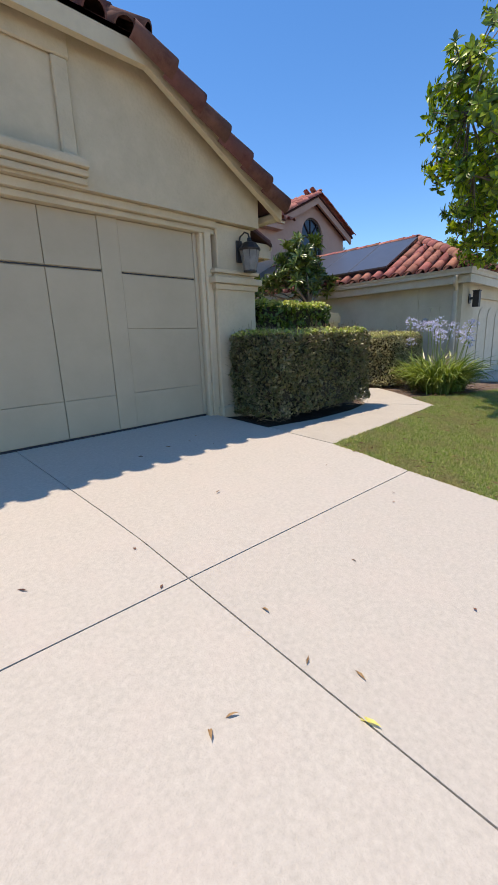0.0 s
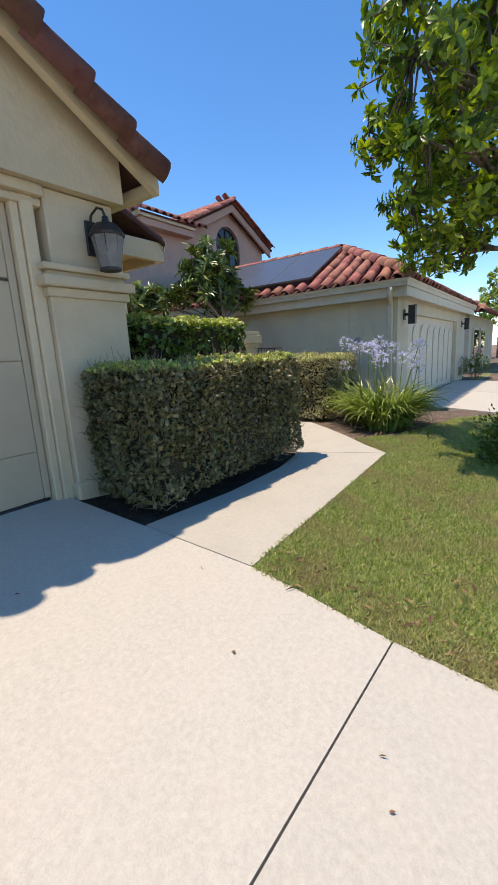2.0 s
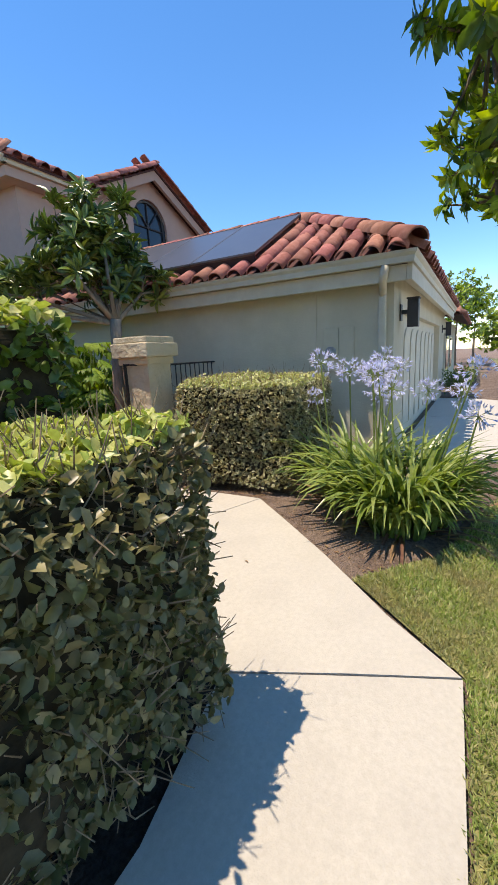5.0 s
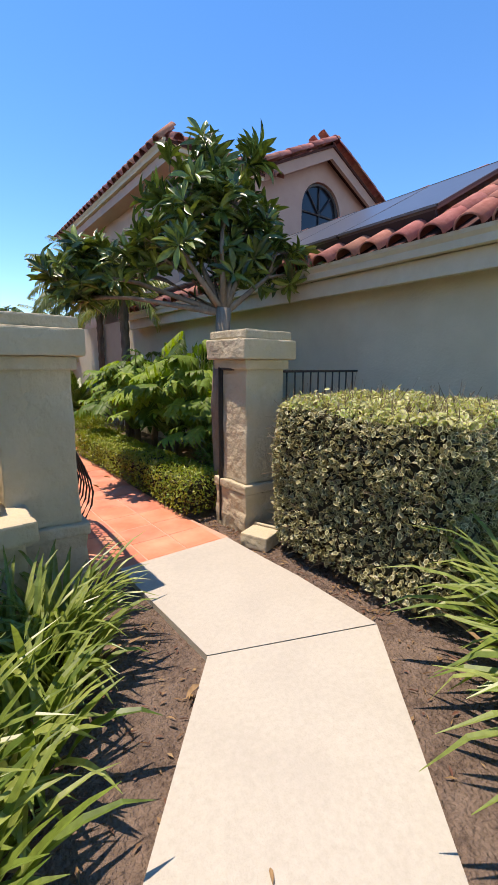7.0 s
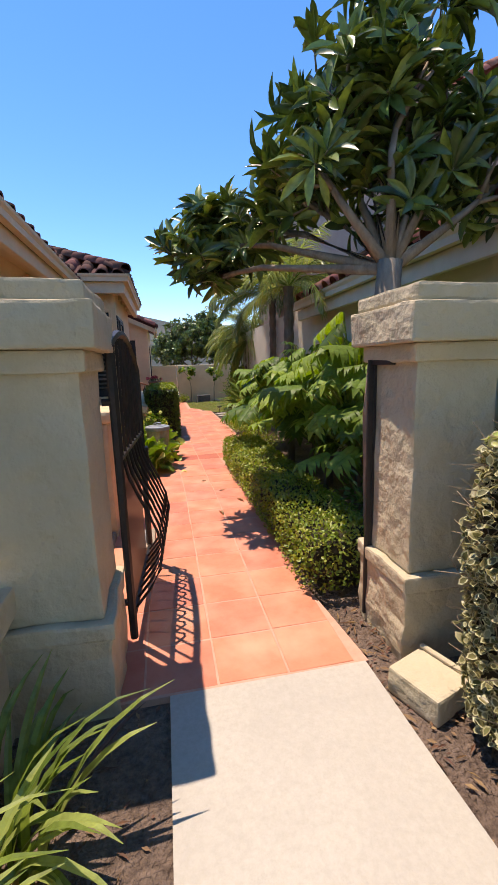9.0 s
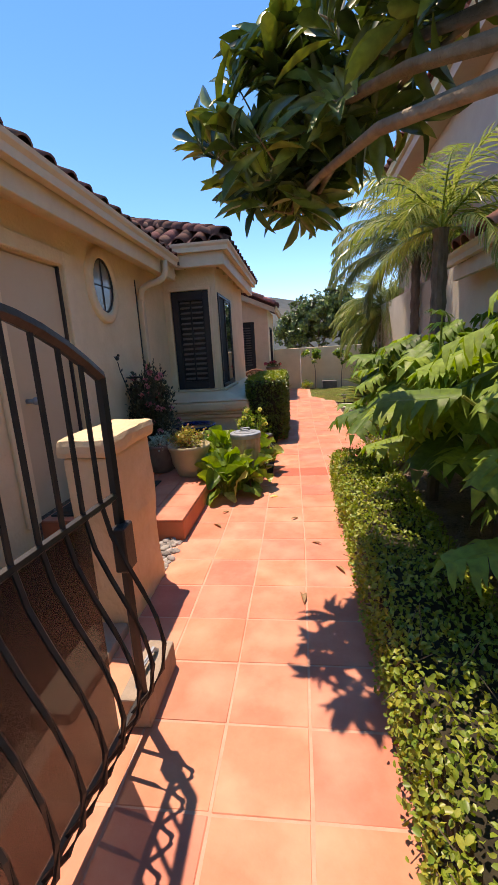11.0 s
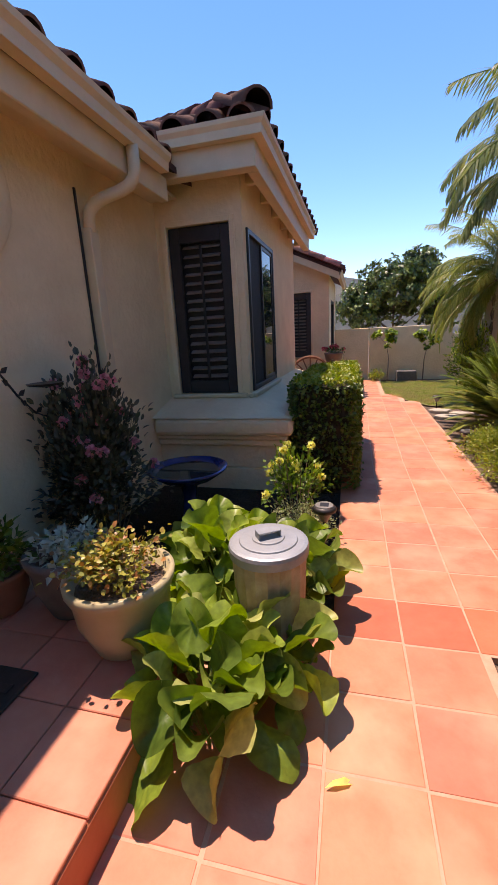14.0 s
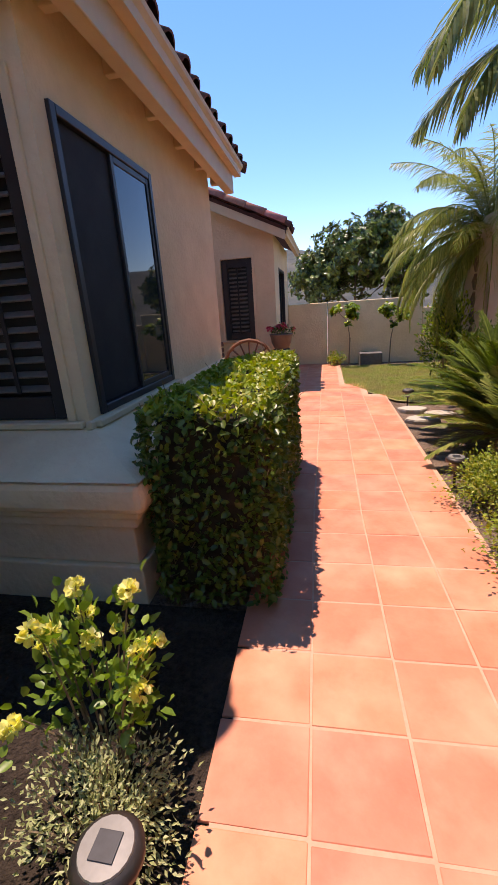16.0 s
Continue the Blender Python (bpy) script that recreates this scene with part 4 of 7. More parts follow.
def hedge(name, label, x0, y0, z0, x1, y1, z1, n, size, side_mat, top_mat, group="clipped hedges", rough=0.05, twigs=500, round_=0.1, rim=False):
    h = thing(name, label, "hedge", group, at=((x0 + x1) / 2, (y0 + y1) / 2, z0))
    # solid dark core, added to paint the shade between the leaves
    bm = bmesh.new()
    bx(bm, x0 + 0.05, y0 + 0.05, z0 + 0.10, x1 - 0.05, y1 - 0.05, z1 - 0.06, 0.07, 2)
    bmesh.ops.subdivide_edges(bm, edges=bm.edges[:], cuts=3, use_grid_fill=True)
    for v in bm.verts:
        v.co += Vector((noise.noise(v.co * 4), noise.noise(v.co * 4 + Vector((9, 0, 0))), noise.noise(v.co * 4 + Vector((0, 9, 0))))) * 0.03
    part("shade_core", bm, CORE, h)
    for i in range(max(3, int((x1 - x0) * (y1 - y0) * 6))):
        x, y = random.uniform(x0 + 0.12, x1 - 0.12), random.uniform(y0 + 0.12, y1 - 0.12)
        bm = bmesh.new()
        tube(bm, [(x, y, z0 - 0.03), (x + random.uniform(-0.05, 0.05), y + random.uniform(-0.05, 0.05), z0 + 0.3)], [0.014, 0.009], 5)
        part("stem", bm, TWIG, h)
    P, Nn = box_shell(x0, y0, z0 + 0.06, x1, y1, z1, n, round_, rough)
    D = unit(Nn * 0.35 + rng.normal(0, 0.75, P.shape) + np.array([0, 0, 0.25]))
    U = unit(Nn * 0.5 + rng.normal(0, 0.5, P.shape) + np.array([0, 0, 0.8]))
    # top leaves take the paler material, painting the sunlit top
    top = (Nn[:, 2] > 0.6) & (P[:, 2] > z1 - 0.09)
    L = size * rng.uniform(0.6, 1.25, n)
    P = P - D * L[:, None] * 0.4
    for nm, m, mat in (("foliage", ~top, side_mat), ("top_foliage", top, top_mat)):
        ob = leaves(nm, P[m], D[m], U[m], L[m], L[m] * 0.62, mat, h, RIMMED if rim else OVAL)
        if rim:
            ob.data.materials.append(L_RIM)
            ob.data.polygons.foreach_set("material_index", np.tile([0] * 6 + [1] * 6, int(m.sum())))
    if twigs:
        T, Tn = box_shell(x0, y0, z0, x1, y1, z1 - 0.03, twigs, round_, rough)
        bm = bmesh.new()
        for p, q in zip(T, Tn):
            p = Vector(p) - Vector(q) * 0.03
            e = p + Vector(rng.normal(0, 0.05, 3)) + Vector((0, 0, 0.05)) + Vector(q) * 0.02
            tube(bm, [p - Vector(q) * 0.08, p, e], [0.0034, 0.003, 0.0018], 3)
        part("bare_twig", bm, TWIG, h, kind="stuff")
    return h


def limbs(bm, p, d, length, r, depth, tips, spread=0.6, split=3, up=0.15, shrink=0.68):
    """Grows a branching limb into bm and collects its tips as (point, direction)."""
    p, d = Vector(p), Vector(d).normalized()
    pts, rad = [p.copy()], [r]
    for i in range(3):
        d = (d + Vector((random.gauss(0, 0.1), random.gauss(0, 0.1), random.gauss(0, 0.06) + up * 0.15))).normalized()
        p = p + d * length / 3
        pts.append(p.copy())
        rad.append(r * (1 - 0.14 * (i + 1)))
    tube(bm, pts, rad, 8 if r > 0.03 else 5)
    if depth == 0:
        tips.append((p, d))
        return
    for k in range(split):
        a = 2 * math.pi * (k + random.random() * 0.7) / split
        o = d.orthogonal().normalized()
        o.rotate(Matrix.Rotation(a, 3, d))
        nd = (d + o * spread * random.uniform(0.7, 1.3) + Vector((0, 0, up))).normalized()
        limbs(bm, p, nd, length * shrink * random.uniform(0.8, 1.15), r * 0.6, depth - 1, tips, spread, split, up, shrink)
    if depth > 1 or random.random() < 0.6:
        tips.append((p, d))


def rosettes(name, tips, per, length, width, material, parent, shape=LONG, flat=0.55, hang=0.0):
    """Whorls of leaves round the ends of twigs."""
    n = len(tips) * per
    T = np.repeat(np.array([list(t[0]) for t in tips]), per, 0)
    A = np.repeat(np.array([list(t[1]) for t in tips]), per, 0)
    A = unit(A + np.array([0, 0, 0.35 - hang]))
    R = unit(np.cross(A, rng.normal(0, 1, (n, 3))))
    k = rng.uniform(-0.25, 0.9, (n, 1))
    D = unit(A * k + R * (1 - flat * 0.3) + np.array([0, 0, -hang]))
    L = length * rng.uniform(0.55, 1.15, n)
    P = T - A * rng.uniform(0, 0.09, (n, 1)) * (length / 0.17)
    return leaves(name, P, D, unit(A + rng.normal(0, 0.3, (n, 3))), L, L * width, material, parent, shape)


def clump_points(cx, cy, r, n):
    a, q = rng.random(n) * 2 * math.pi, r * np.sqrt(rng.random(n))
    x, y = cx + q * np.cos(a), cy + q * np.sin(a)
    return np.array([(i, j, ground_z(i, j) - 0.03) for i, j in zip(x, y)]), a


def strap_plant(label, cx, cy, n, length, r=0.22, blooms=0, height=1.2, width=0.03, droop=120):
    z = ground_z(cx, cy) - 0.03
    pl = thing("agapanthus", label, "plant", "strap-leaved lilies", at=(cx, cy, z))
    base, a = clump_points(cx, cy, r, n)
    az = a + rng.normal(0, 0.6, n)
    blades("leaves", base, az, length * rng.uniform(0.55, 1.15, n), width * rng.uniform(0.7, 1.2, n), L_STRAP, pl, rng.uniform(62, 89, n), rng.uniform(droop * 0.4, droop * 1.1, n))
    m = max(6, n // 12)
    base, a = clump_points(cx, cy, r * 1.3, m)
    blades("dry_leaves", base, a, length * rng.uniform(0.4, 0.8, m), width * 0.7, L_DRY, pl, rng.uniform(5, 40, m), rng.uniform(30, 70, m))
    for k in range(blooms):
        a = random.uniform(0, 6.28)
        rr = r * math.sqrt(random.random()) * 1.6
        x, y, h = cx + rr * math.cos(a), cy + rr * math.sin(a), height * random.uniform(0.68, 1.12)
        lean = Vector((math.cos(a), math.sin(a), 0)) * random.uniform(0.05, 0.28)
        top = Vector((x, y, z + h)) + lean
        bm = bmesh.new()
        tube(bm, [(x, y, z), Vector((x, y, z + h * 0.5)) + lean * 0.35, top], [0.008, 0.007, 0.006], 5)
        st = part("stalk", bm, L_STRAP, pl)
        m = 44
        D = unit(rng.normal(0, 1, (m, 3)) + np.array([0, 0, 0.25]))
        P = np.array(top) + D * rng.uniform(0.05, 0.115, (m, 1)) * np.array([1, 1, 0.8])
        bm = bmesh.new()
        for q in range(0, m, 2):
            tube(bm, [top, Vector(P[q])], 0.0016, 3)
        part("flower_stems", bm, L_STRAP, pl, kind="stuff")
        pp = np.repeat(P, 3, 0)
        dd = unit(np.repeat(D, 3, 0) + rng.normal(0, 0.45, (m * 3, 3)))
        leaves("flower_head", pp, dd, rng.normal(0, 1, (m * 3, 3)), 0.04, 0.013, L_LILAC, pl)["kind"] = "stuff"
    return pl


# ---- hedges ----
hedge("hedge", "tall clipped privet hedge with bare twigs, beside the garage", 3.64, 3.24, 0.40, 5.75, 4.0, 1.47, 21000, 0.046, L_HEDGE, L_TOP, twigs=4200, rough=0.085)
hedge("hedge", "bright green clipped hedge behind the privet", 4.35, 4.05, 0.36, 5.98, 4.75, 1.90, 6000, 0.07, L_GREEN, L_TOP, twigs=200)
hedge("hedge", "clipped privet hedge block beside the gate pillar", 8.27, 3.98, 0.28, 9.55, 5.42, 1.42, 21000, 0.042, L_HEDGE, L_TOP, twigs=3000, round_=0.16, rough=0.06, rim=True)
hedge("hedge", "low clipped box hedge edging the tiled path", 8.03, 6.30, 0.25, 8.55, 9.95, 0.64, 17000, 0.026, L_BOX, L_BOX, twigs=200, rough=0.03)
# lighter box leaf on top of dark green sides paints its sunlit top
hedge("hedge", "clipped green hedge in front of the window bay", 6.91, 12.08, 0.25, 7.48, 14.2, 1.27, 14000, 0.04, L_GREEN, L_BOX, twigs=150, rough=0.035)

# ---- lilies ----
strap_plant("large agapanthus clump with lilac flower heads on bare soil", 8.05, 2.95, 380, 0.88, 0.36, 8, 1.22, 0.042, 150)
strap_plant("agapanthus clump with arching leaves beside the walk", 7.84, 2.92, 170, 0.66, 0.22, 3, 1.15, 0.038, 150)
strap_plant("agapanthus clump with arching leaves under the hedge", 8.40, 3.42, 170, 0.85, 0.28, 4, 1.2, 0.04, 145)
strap_plant("strap-leaved lily clump beside the walk", 6.05, 4.42, 100, 0.60, 0.18)
strap_plant("strap-leaved lily clump near the gate", 6.42, 4.92, 90, 0.62, 0.17)
strap_plant("strap-leaved lily clump at the gate pillar", 6.68, 5.22, 80, 0.58, 0.16)
strap_plant("strap-leaved lily clump under the hedge end", 5.76, 4.2, 120, 0.58, 0.16, width=0.036)
strap_plant("strap-leaved lily clump leaning over the soil", 6.10, 4.10, 110, 0.52, 0.14, width=0.034)
strap_plant("strap-leaved lily clump leaning over the soil", 6.36, 4.46, 100, 0.50, 0.14, width=0.034)
strap_plant("strap-leaved lily clump leaning over the soil", 6.62, 4.88, 80, 0.48, 0.13, width=0.032)

# ---- trees ----
def crown_tree(name, label, x, y, z, trunk_h, r, lobes, material, per, leaf, wide, group="", shape=LONG, hang=0.1, branches=7, fill=0.45, bark=None):
    """A tree whose limbs reach into lobes (centre, radii, number of leaf clusters)."""
    t = thing(name, label, "tree", group, at=(x, y, z))
    bm = bmesh.new()
    top = Vector((x + 0.03, y, z + trunk_h))
    tube(bm, [(x, y, z - 0.12), (x + 0.01, y, z + 0.12), (x - 0.02, y + 0.02, z + trunk_h * 0.55), top], [r * 1.4, r * 1.05, r * 0.92, r * 0.8], 10)
    tips = []
    for (cx, cy, cz), (rx, ry, rz), num in lobes:
        c = Vector((cx, cy, cz))
        mid = top.lerp(c, 0.55) + Vector((random.uniform(-0.1, 0.1), random.uniform(-0.1, 0.1), 0.1 * rz))
        tube(bm, [top - Vector((0, 0, 0.05)), mid, c], [r * 0.42, r * 0.25, r * 0.14], 7)
        hubs = []
        for k in range(branches):
            d = Vector((random.gauss(0, 1), random.gauss(0, 1), random.gauss(0.2, 0.8))).normalized()
            h = c + Vector((d.x * rx, d.y * ry, d.z * rz)) * 0.55
            s0 = mid.lerp(c, random.uniform(0.1, 1.0))
            tube(bm, [s0, s0.lerp(h, 0.5) + Vector((0, 0, 0.05 * rz)), h], [r * 0.2, r * 0.14, r * 0.09], 5)
            hubs.append(h)
        for k in range(num):
            d = Vector((random.gauss(0, 1), random.gauss(0, 1), random.gauss(0.1, 0.9))).normalized()
            q = random.uniform(fill, 1.0) ** 0.6 * (1 + 0.18 * noise.noise(d * 3 + c))
            e = c + Vector((d.x * rx, d.y * ry, d.z * rz)) * q
            h = min(hubs, key=lambda v: (v - e).length)
            tube(bm, [h, h.lerp(e, 0.5) + Vector((0, 0, -0.02)), e], [r * 0.09, r * 0.065, r * 0.035], 4)
            tips.append((e, (e - h).normalized() * 0.8 + d * 0.5))
            if random.random() < 0.5:
                tips.append((h.lerp(e, 0.6), d))
    part("trunk", bm, bark or BARK, t, smooth=True)
    rosettes("crown", tips, per, leaf, wide, material, t, shape, hang=hang)
    return t


random.seed(11)
crown_tree("street_tree", "broad leafy street tree shading the lawn", 7.75, 0.75, ground_z(7.75, 0.75), 2.2, 0.13,
           [((7.6, 1.0, 4.4), (1.3, 1.4, 1.1), 130), ((6.28, 1.9, 4.0), (1.08, 0.85, 1.05), 135), ((6.15, 1.75, 3.15), (0.65, 0.55, 0.55), 55), ((7.3, 2.1, 3.2), (0.95, 0.75, 0.7), 85), ((7.9, 2.2, 2.7), (0.8, 0.6, 0.4), 45), ((8.6, 1.7, 3.6), (1.0, 0.9, 0.8), 60), ((6.9, 0.3, 3.6), (1.0, 0.9, 0.9), 60), ((7.1, 1.5, 5.4), (1.2, 1.1, 0.8), 90), ((8.9, 0.3, 4.0), (1.2, 1.0, 1.0), 50), ((7.05, 2.72, 3.85), (0.38, 0.40, 0.40), 22)],
           L_TREE, 17, 0.125, 0.40, hang=0.15)
random.seed(23)
crown_tree("loquat_tree", "tree with whorls of long dark glossy leaves beside the gate", 8.52, 6.42, 0.25, 1.95, 0.085,
           [((8.40, 6.85, 3.28), (0.38, 0.40, 0.34), 16), ((8.85, 6.80, 3.58), (0.44, 0.40, 0.34), 18), ((9.22, 6.9, 3.20), (0.38, 0.40, 0.34), 17), ((8.62, 7.05, 2.92), (0.40, 0.40, 0.30), 15), ((8.22, 6.75, 2.85), (0.34, 0.34, 0.26), 10), ((8.75, 6.70, 3.20), (0.36, 0.3, 0.3), 9), ((8.65, 6.75, 2.62), (0.42, 0.36, 0.22), 12), ((9.0, 6.7, 2.85), (0.34, 0.32, 0.26), 12),
            ((7.66, 7.95, 2.66), (0.42, 0.48, 0.32), 34), ((7.72, 8.05, 2.42), (0.24, 0.26, 0.14), 9), ((8.0, 7.6, 2.72), (0.34, 0.36, 0.28), 14), ((8.25, 7.2, 2.78), (0.32, 0.32, 0.26), 10), ((9.40, 6.62, 2.72), (0.42, 0.40, 0.26), 15)],
           L_LOQUAT, 15, 0.225, 0.26, shape=LANCE, hang=-0.35, branches=5, fill=0.55, bark=BARK_PALE)
random.seed(29)
crown_tree("orange_tree", "dense round citrus tree behind the garden wall", 8.5, 22.9, 0.25, 1.3, 0.1,
           [((8.5, 22.9, 2.8), (1.35, 1.0, 1.05), 330), ((9.3, 23.0, 3.3), (0.85, 0.8, 0.8), 190), ((7.5, 22.9, 2.3), (0.85, 0.7, 0.85), 160), ((9.9, 23.0, 2.3), (0.8, 0.7, 0.8), 120)], L_LOQUAT, 20, 0.15, 0.45, fill=0.3)


# ---- gate and pillars ----
FZ = 0.27                                            # level of the tiled court


def slump(bm, amount=0.012, scale=7):
    for v in bm.verts:
        v.co += Vector((noise.noise(v.co * scale), noise.noise(v.co * scale + Vector((5, 1, 0))), noise.noise(v.co * scale + Vector((0, 7, 3))) * 0.6)) * amount


def rough_box(bm, x0, y0, z0, x1, y1, z1, bevel=0.02, cut=5, amount=0.008):
    b2 = bmesh.new()
    bx(b2, x0, y0, z0, x1, y1, z1, bevel, 2)
    bmesh.ops.subdivide_edges(b2, edges=[e for e in b2.edges if e.calc_length() > 0.12], cuts=cut, use_grid_fill=True)
    slump(b2, amount)
    me = bpy.data.meshes.new("tmp")
    b2.to_mesh(me)
    b2.free()
    bm.from_mesh(me)
    bpy.data.meshes.remove(me)


def pillar(x0, y0, x1, y1, label):
    p = thing("gate_pillar", label, "pillar", "gate pillars", at=((x0 + x1) / 2, (y0 + y1) / 2, 0.2))
    for n, o, z0, z1, m in (("plinth", 0.025, 0.12, 0.60, 0.02), ("plinth_band", 0.035, 0.60, 0.68, 0.015), ("shaft", 0.0, 0.68, 1.66, 0.012), ("collar", 0.03, 1.64, 1.72, 0.008), ("cap", 0.075, 1.72, 1.88, 0.012), ("cap_top", 0.05, 1.88, 1.95, 0.014)):
        bm = bmesh.new()
        rough_box(bm, x0 - o, y0 - o, z0, x1 + o, y1 + o, z1, 0.014, 5, m)
        part(n, bm, STUCCO_GATE, p, smooth=False)
    return p


pillar(8.30, 5.74, 8.70, 6.14, "cracked cream stucco gate pillar with a stepped cap")
pillar(6.55, 5.74, 6.97, 6.16, "worn cream stucco gate pillar holding the open gate")
lw = thing("stepped_wall", "low stepped cream stucco wall end beside the gate pillar", "wall", kind="structure")
for n, x1, y0, z1 in (("lower", 6.60, 5.46, 0.74), ("ledge", 6.66, 5.40, 0.86), ("upper", 6.52, 5.62, 1.02)):
    bm = bmesh.new()
    rough_box(bm, 5.9, y0, 0.1 if n != "ledge" else 0.74, x1, 5.9, z1, 0.014, 4, 0.01)
    part(n, bm, STUCCO_GATE, lw)
# steel jamb on the pillar that the gate closes against
jamb = thing("gate_jamb", "black steel angle bolted to the gate pillar", "gate jamb")
for a, b in (((8.285, 6.07, 0.28), (8.300, 6.10, 1.655)), ((8.255, 6.07, 0.28), (8.284, 6.085, 1.655))):
    bm = bmesh.new()
    bx(bm, *a, *b, 0.002)
    part("bar", bm, IRON, jamb)
bm = bmesh.new()
bx(bm, 8.27, 5.9, 1.63, 8.298, 6.068, 1.655, 0.002)
part("bracket", bm, IRON, jamb)

gate = thing("iron_gate", "black wrought iron gate swung open, with bowed bars", "gate", at=(7.02, 6.2, 0.3))


def gp(s, z, out=0.0):
    """A point on the open gate: s along it from the hinge, z above, out towards the path."""
    return Vector((7.03 + 0.055 * s + out, 6.14 + 0.90 * s, z))


def gate_top(s):
    return 1.68 + 0.20 * math.sin(math.pi * (0.12 + 0.76 * s)) - 0.12 * s


bm = bmesh.new()
tube(bm, [gp(0, 0.30), gp(0, 1.72)], 0.02, 6)
part("hinge_stile", bm, IRON, gate)
bm = bmesh.new()
tube(bm, [gp(1, 0.34), gp(1, gate_top(1))], 0.02, 6)
part("lock_stile", bm, IRON, gate)
bm = bmesh.new()
tube(bm, [gp(s / 10, gate_top(s / 10)) for s in range(11)], 0.021, 6)
part("top_rail", bm, IRON, gate)
for z in (0.40, 1.22):
    bm = bmesh.new()
    tube(bm, [gp(0, z), gp(1, z)], 0.014, 6)
    part("rail", bm, IRON, gate)
for k in range(1, 9):
    s = k / 9
    bm = bmesh.new()
    pts = [gp(s, gate_top(s)), gp(s, 1.24)]
    for i in range(1, 9):
        f = i / 8
        pts.append(gp(s, 1.22 - 0.82 * f, 0.16 * math.sin(math.pi * f ** 1.5)))
    tube(bm, pts, 0.0085, 5)
    part("bar", bm, IRON, gate)
bm = bmesh.new()
bx(bm, 7.075, 6.98, 0.95, 7.125, 7.06, 1.12, 0.006)
part("lock_box", bm, IRON, gate)
for z in (0.5, 1.5):
    bm = bmesh.new()
    tube(bm, [(6.98, 6.14, z), (7.03, 6.14, z)], 0.018, 6)
    part("hinge", bm, IRON, gate)
SCREEN = bpy.data.materials.new("insect_screen")
SCREEN.use_nodes = True
nt = SCREEN.node_tree
tb = nt.nodes.new("ShaderNodeBsdfTransparent")
mxs = nt.nodes.new("ShaderNodeMixShader")
mxs.inputs[0].default_value = 0.75
nt.nodes["Principled BSDF"].inputs["Base Color"].default_value = (0.03, 0.022, 0.018, 1)
nt.links.new(tb.outputs[0], mxs.inputs[1])
nt.links.new(nt.nodes["Principled BSDF"].outputs[0], mxs.inputs[2])
nt.links.new(mxs.outputs[0], nt.nodes["Material Output"].inputs["Surface"])
bm = bmesh.new()
bx(bm, 7.022, 6.20, 0.42, 7.026, 6.86, 1.2)
bmesh.ops.rotate(bm, verts=bm.verts, cent=(7.03, 6.14, 0), matrix=Matrix.Rotation(-0.061, 3, "Z"))
part("screen", bm, SCREEN, gate, "fine dark mesh screen")

CEMENT = mk("raw_cement", (0.30, 0.235, 0.17), (0.40, 0.32, 0.24), 9, 0.95, 0.6, 30, (0.24, 0.19, 0.14), 4, 0.5)
block = thing("gate_stop", "short cement block kept as a gate stop", "block", at=(7.06, 7.17, FZ))
bm = bmesh.new()
rough_box(bm, 7.0, 7.0, FZ, 7.12, 7.34, FZ + 0.13, 0.008, 2, 0.004)
part("block_body", bm, CEMENT, block)
bm = bmesh.new()
tube(bm, [(7.05, 7.06, FZ + 0.12), (7.05, 7.10, FZ + 0.165), (7.06, 7.24, FZ + 0.165), (7.06, 7.28, FZ + 0.12)], 0.011, 6)
part("handle", bm, GALV, block, "bent metal handle")

rail = thing("railing", "black iron railing between pillar and wall", "railing")
for z in (1.62, 0.5):
    bm = bmesh.new()
    tube(bm, [(8.72, 5.92, z), (9.9, 5.9, z)], 0.012, 5)
    part("rail", bm, IRON, rail)
for i in range(11):
    bm = bmesh.new()
    x = 8.80 + i * 0.103
    tube(bm, [(x, 5.918 - i * 0.0016, 0.45), (x, 5.918 - i * 0.0016, 1.62)], 0.008, 5)
    part("baluster", bm, IRON, rail)
paver = thing("paver", "loose tan concrete edging block on the soil", "paver", at=(8.27, 5.52, 0.28))
bm = bmesh.new()
rough_box(bm, 8.16, 5.40, 0.24, 8.40, 5.64, 0.355, 0.012, 2, 0.006)
bmesh.ops.rotate(bm, verts=bm.verts, cent=(8.28, 5.52, 0.3), matrix=Matrix.Rotation(0.35, 3, "Z"))
part("paver_body", bm, STUCCO_GATE, paver)
bm = bmesh.new()
bx(bm, 8.37, 5.41, 0.356, 8.395, 5.64, 0.375, 0.005)
bmesh.ops.rotate(bm, verts=bm.verts, cent=(8.28, 5.52, 0.3), matrix=Matrix.Rotation(0.35, 3, "Z"))
part("lip", bm, STUCCO_GATE, paver)

# ---- court: low wall, step, door ----
lowall = thing("low_wall", "thick ochre stucco garden wall with a rounded top", "wall", kind="structure")
bm = bmesh.new()
rough_box(bm, 6.57, 7.57, 0.2, 6.80, 8.14, 1.22, 0.02, 7, 0.014)
part("body", bm, STUCCO_LOW, lowall)
bm = bmesh.new()
rough_box(bm, 6.545, 7.54, 1.22, 6.83, 8.17, 1.325, 0.035, 6, 0.016)
part("coping", bm, STUCCO_LOW, lowall)
bm = bmesh.new()
rough_box(bm, 6.60, 7.0, 0.2, 6.79, 7.57, 0.32, 0.02, 4, 0.01)
part("footing", bm, CEMENT, lowall)

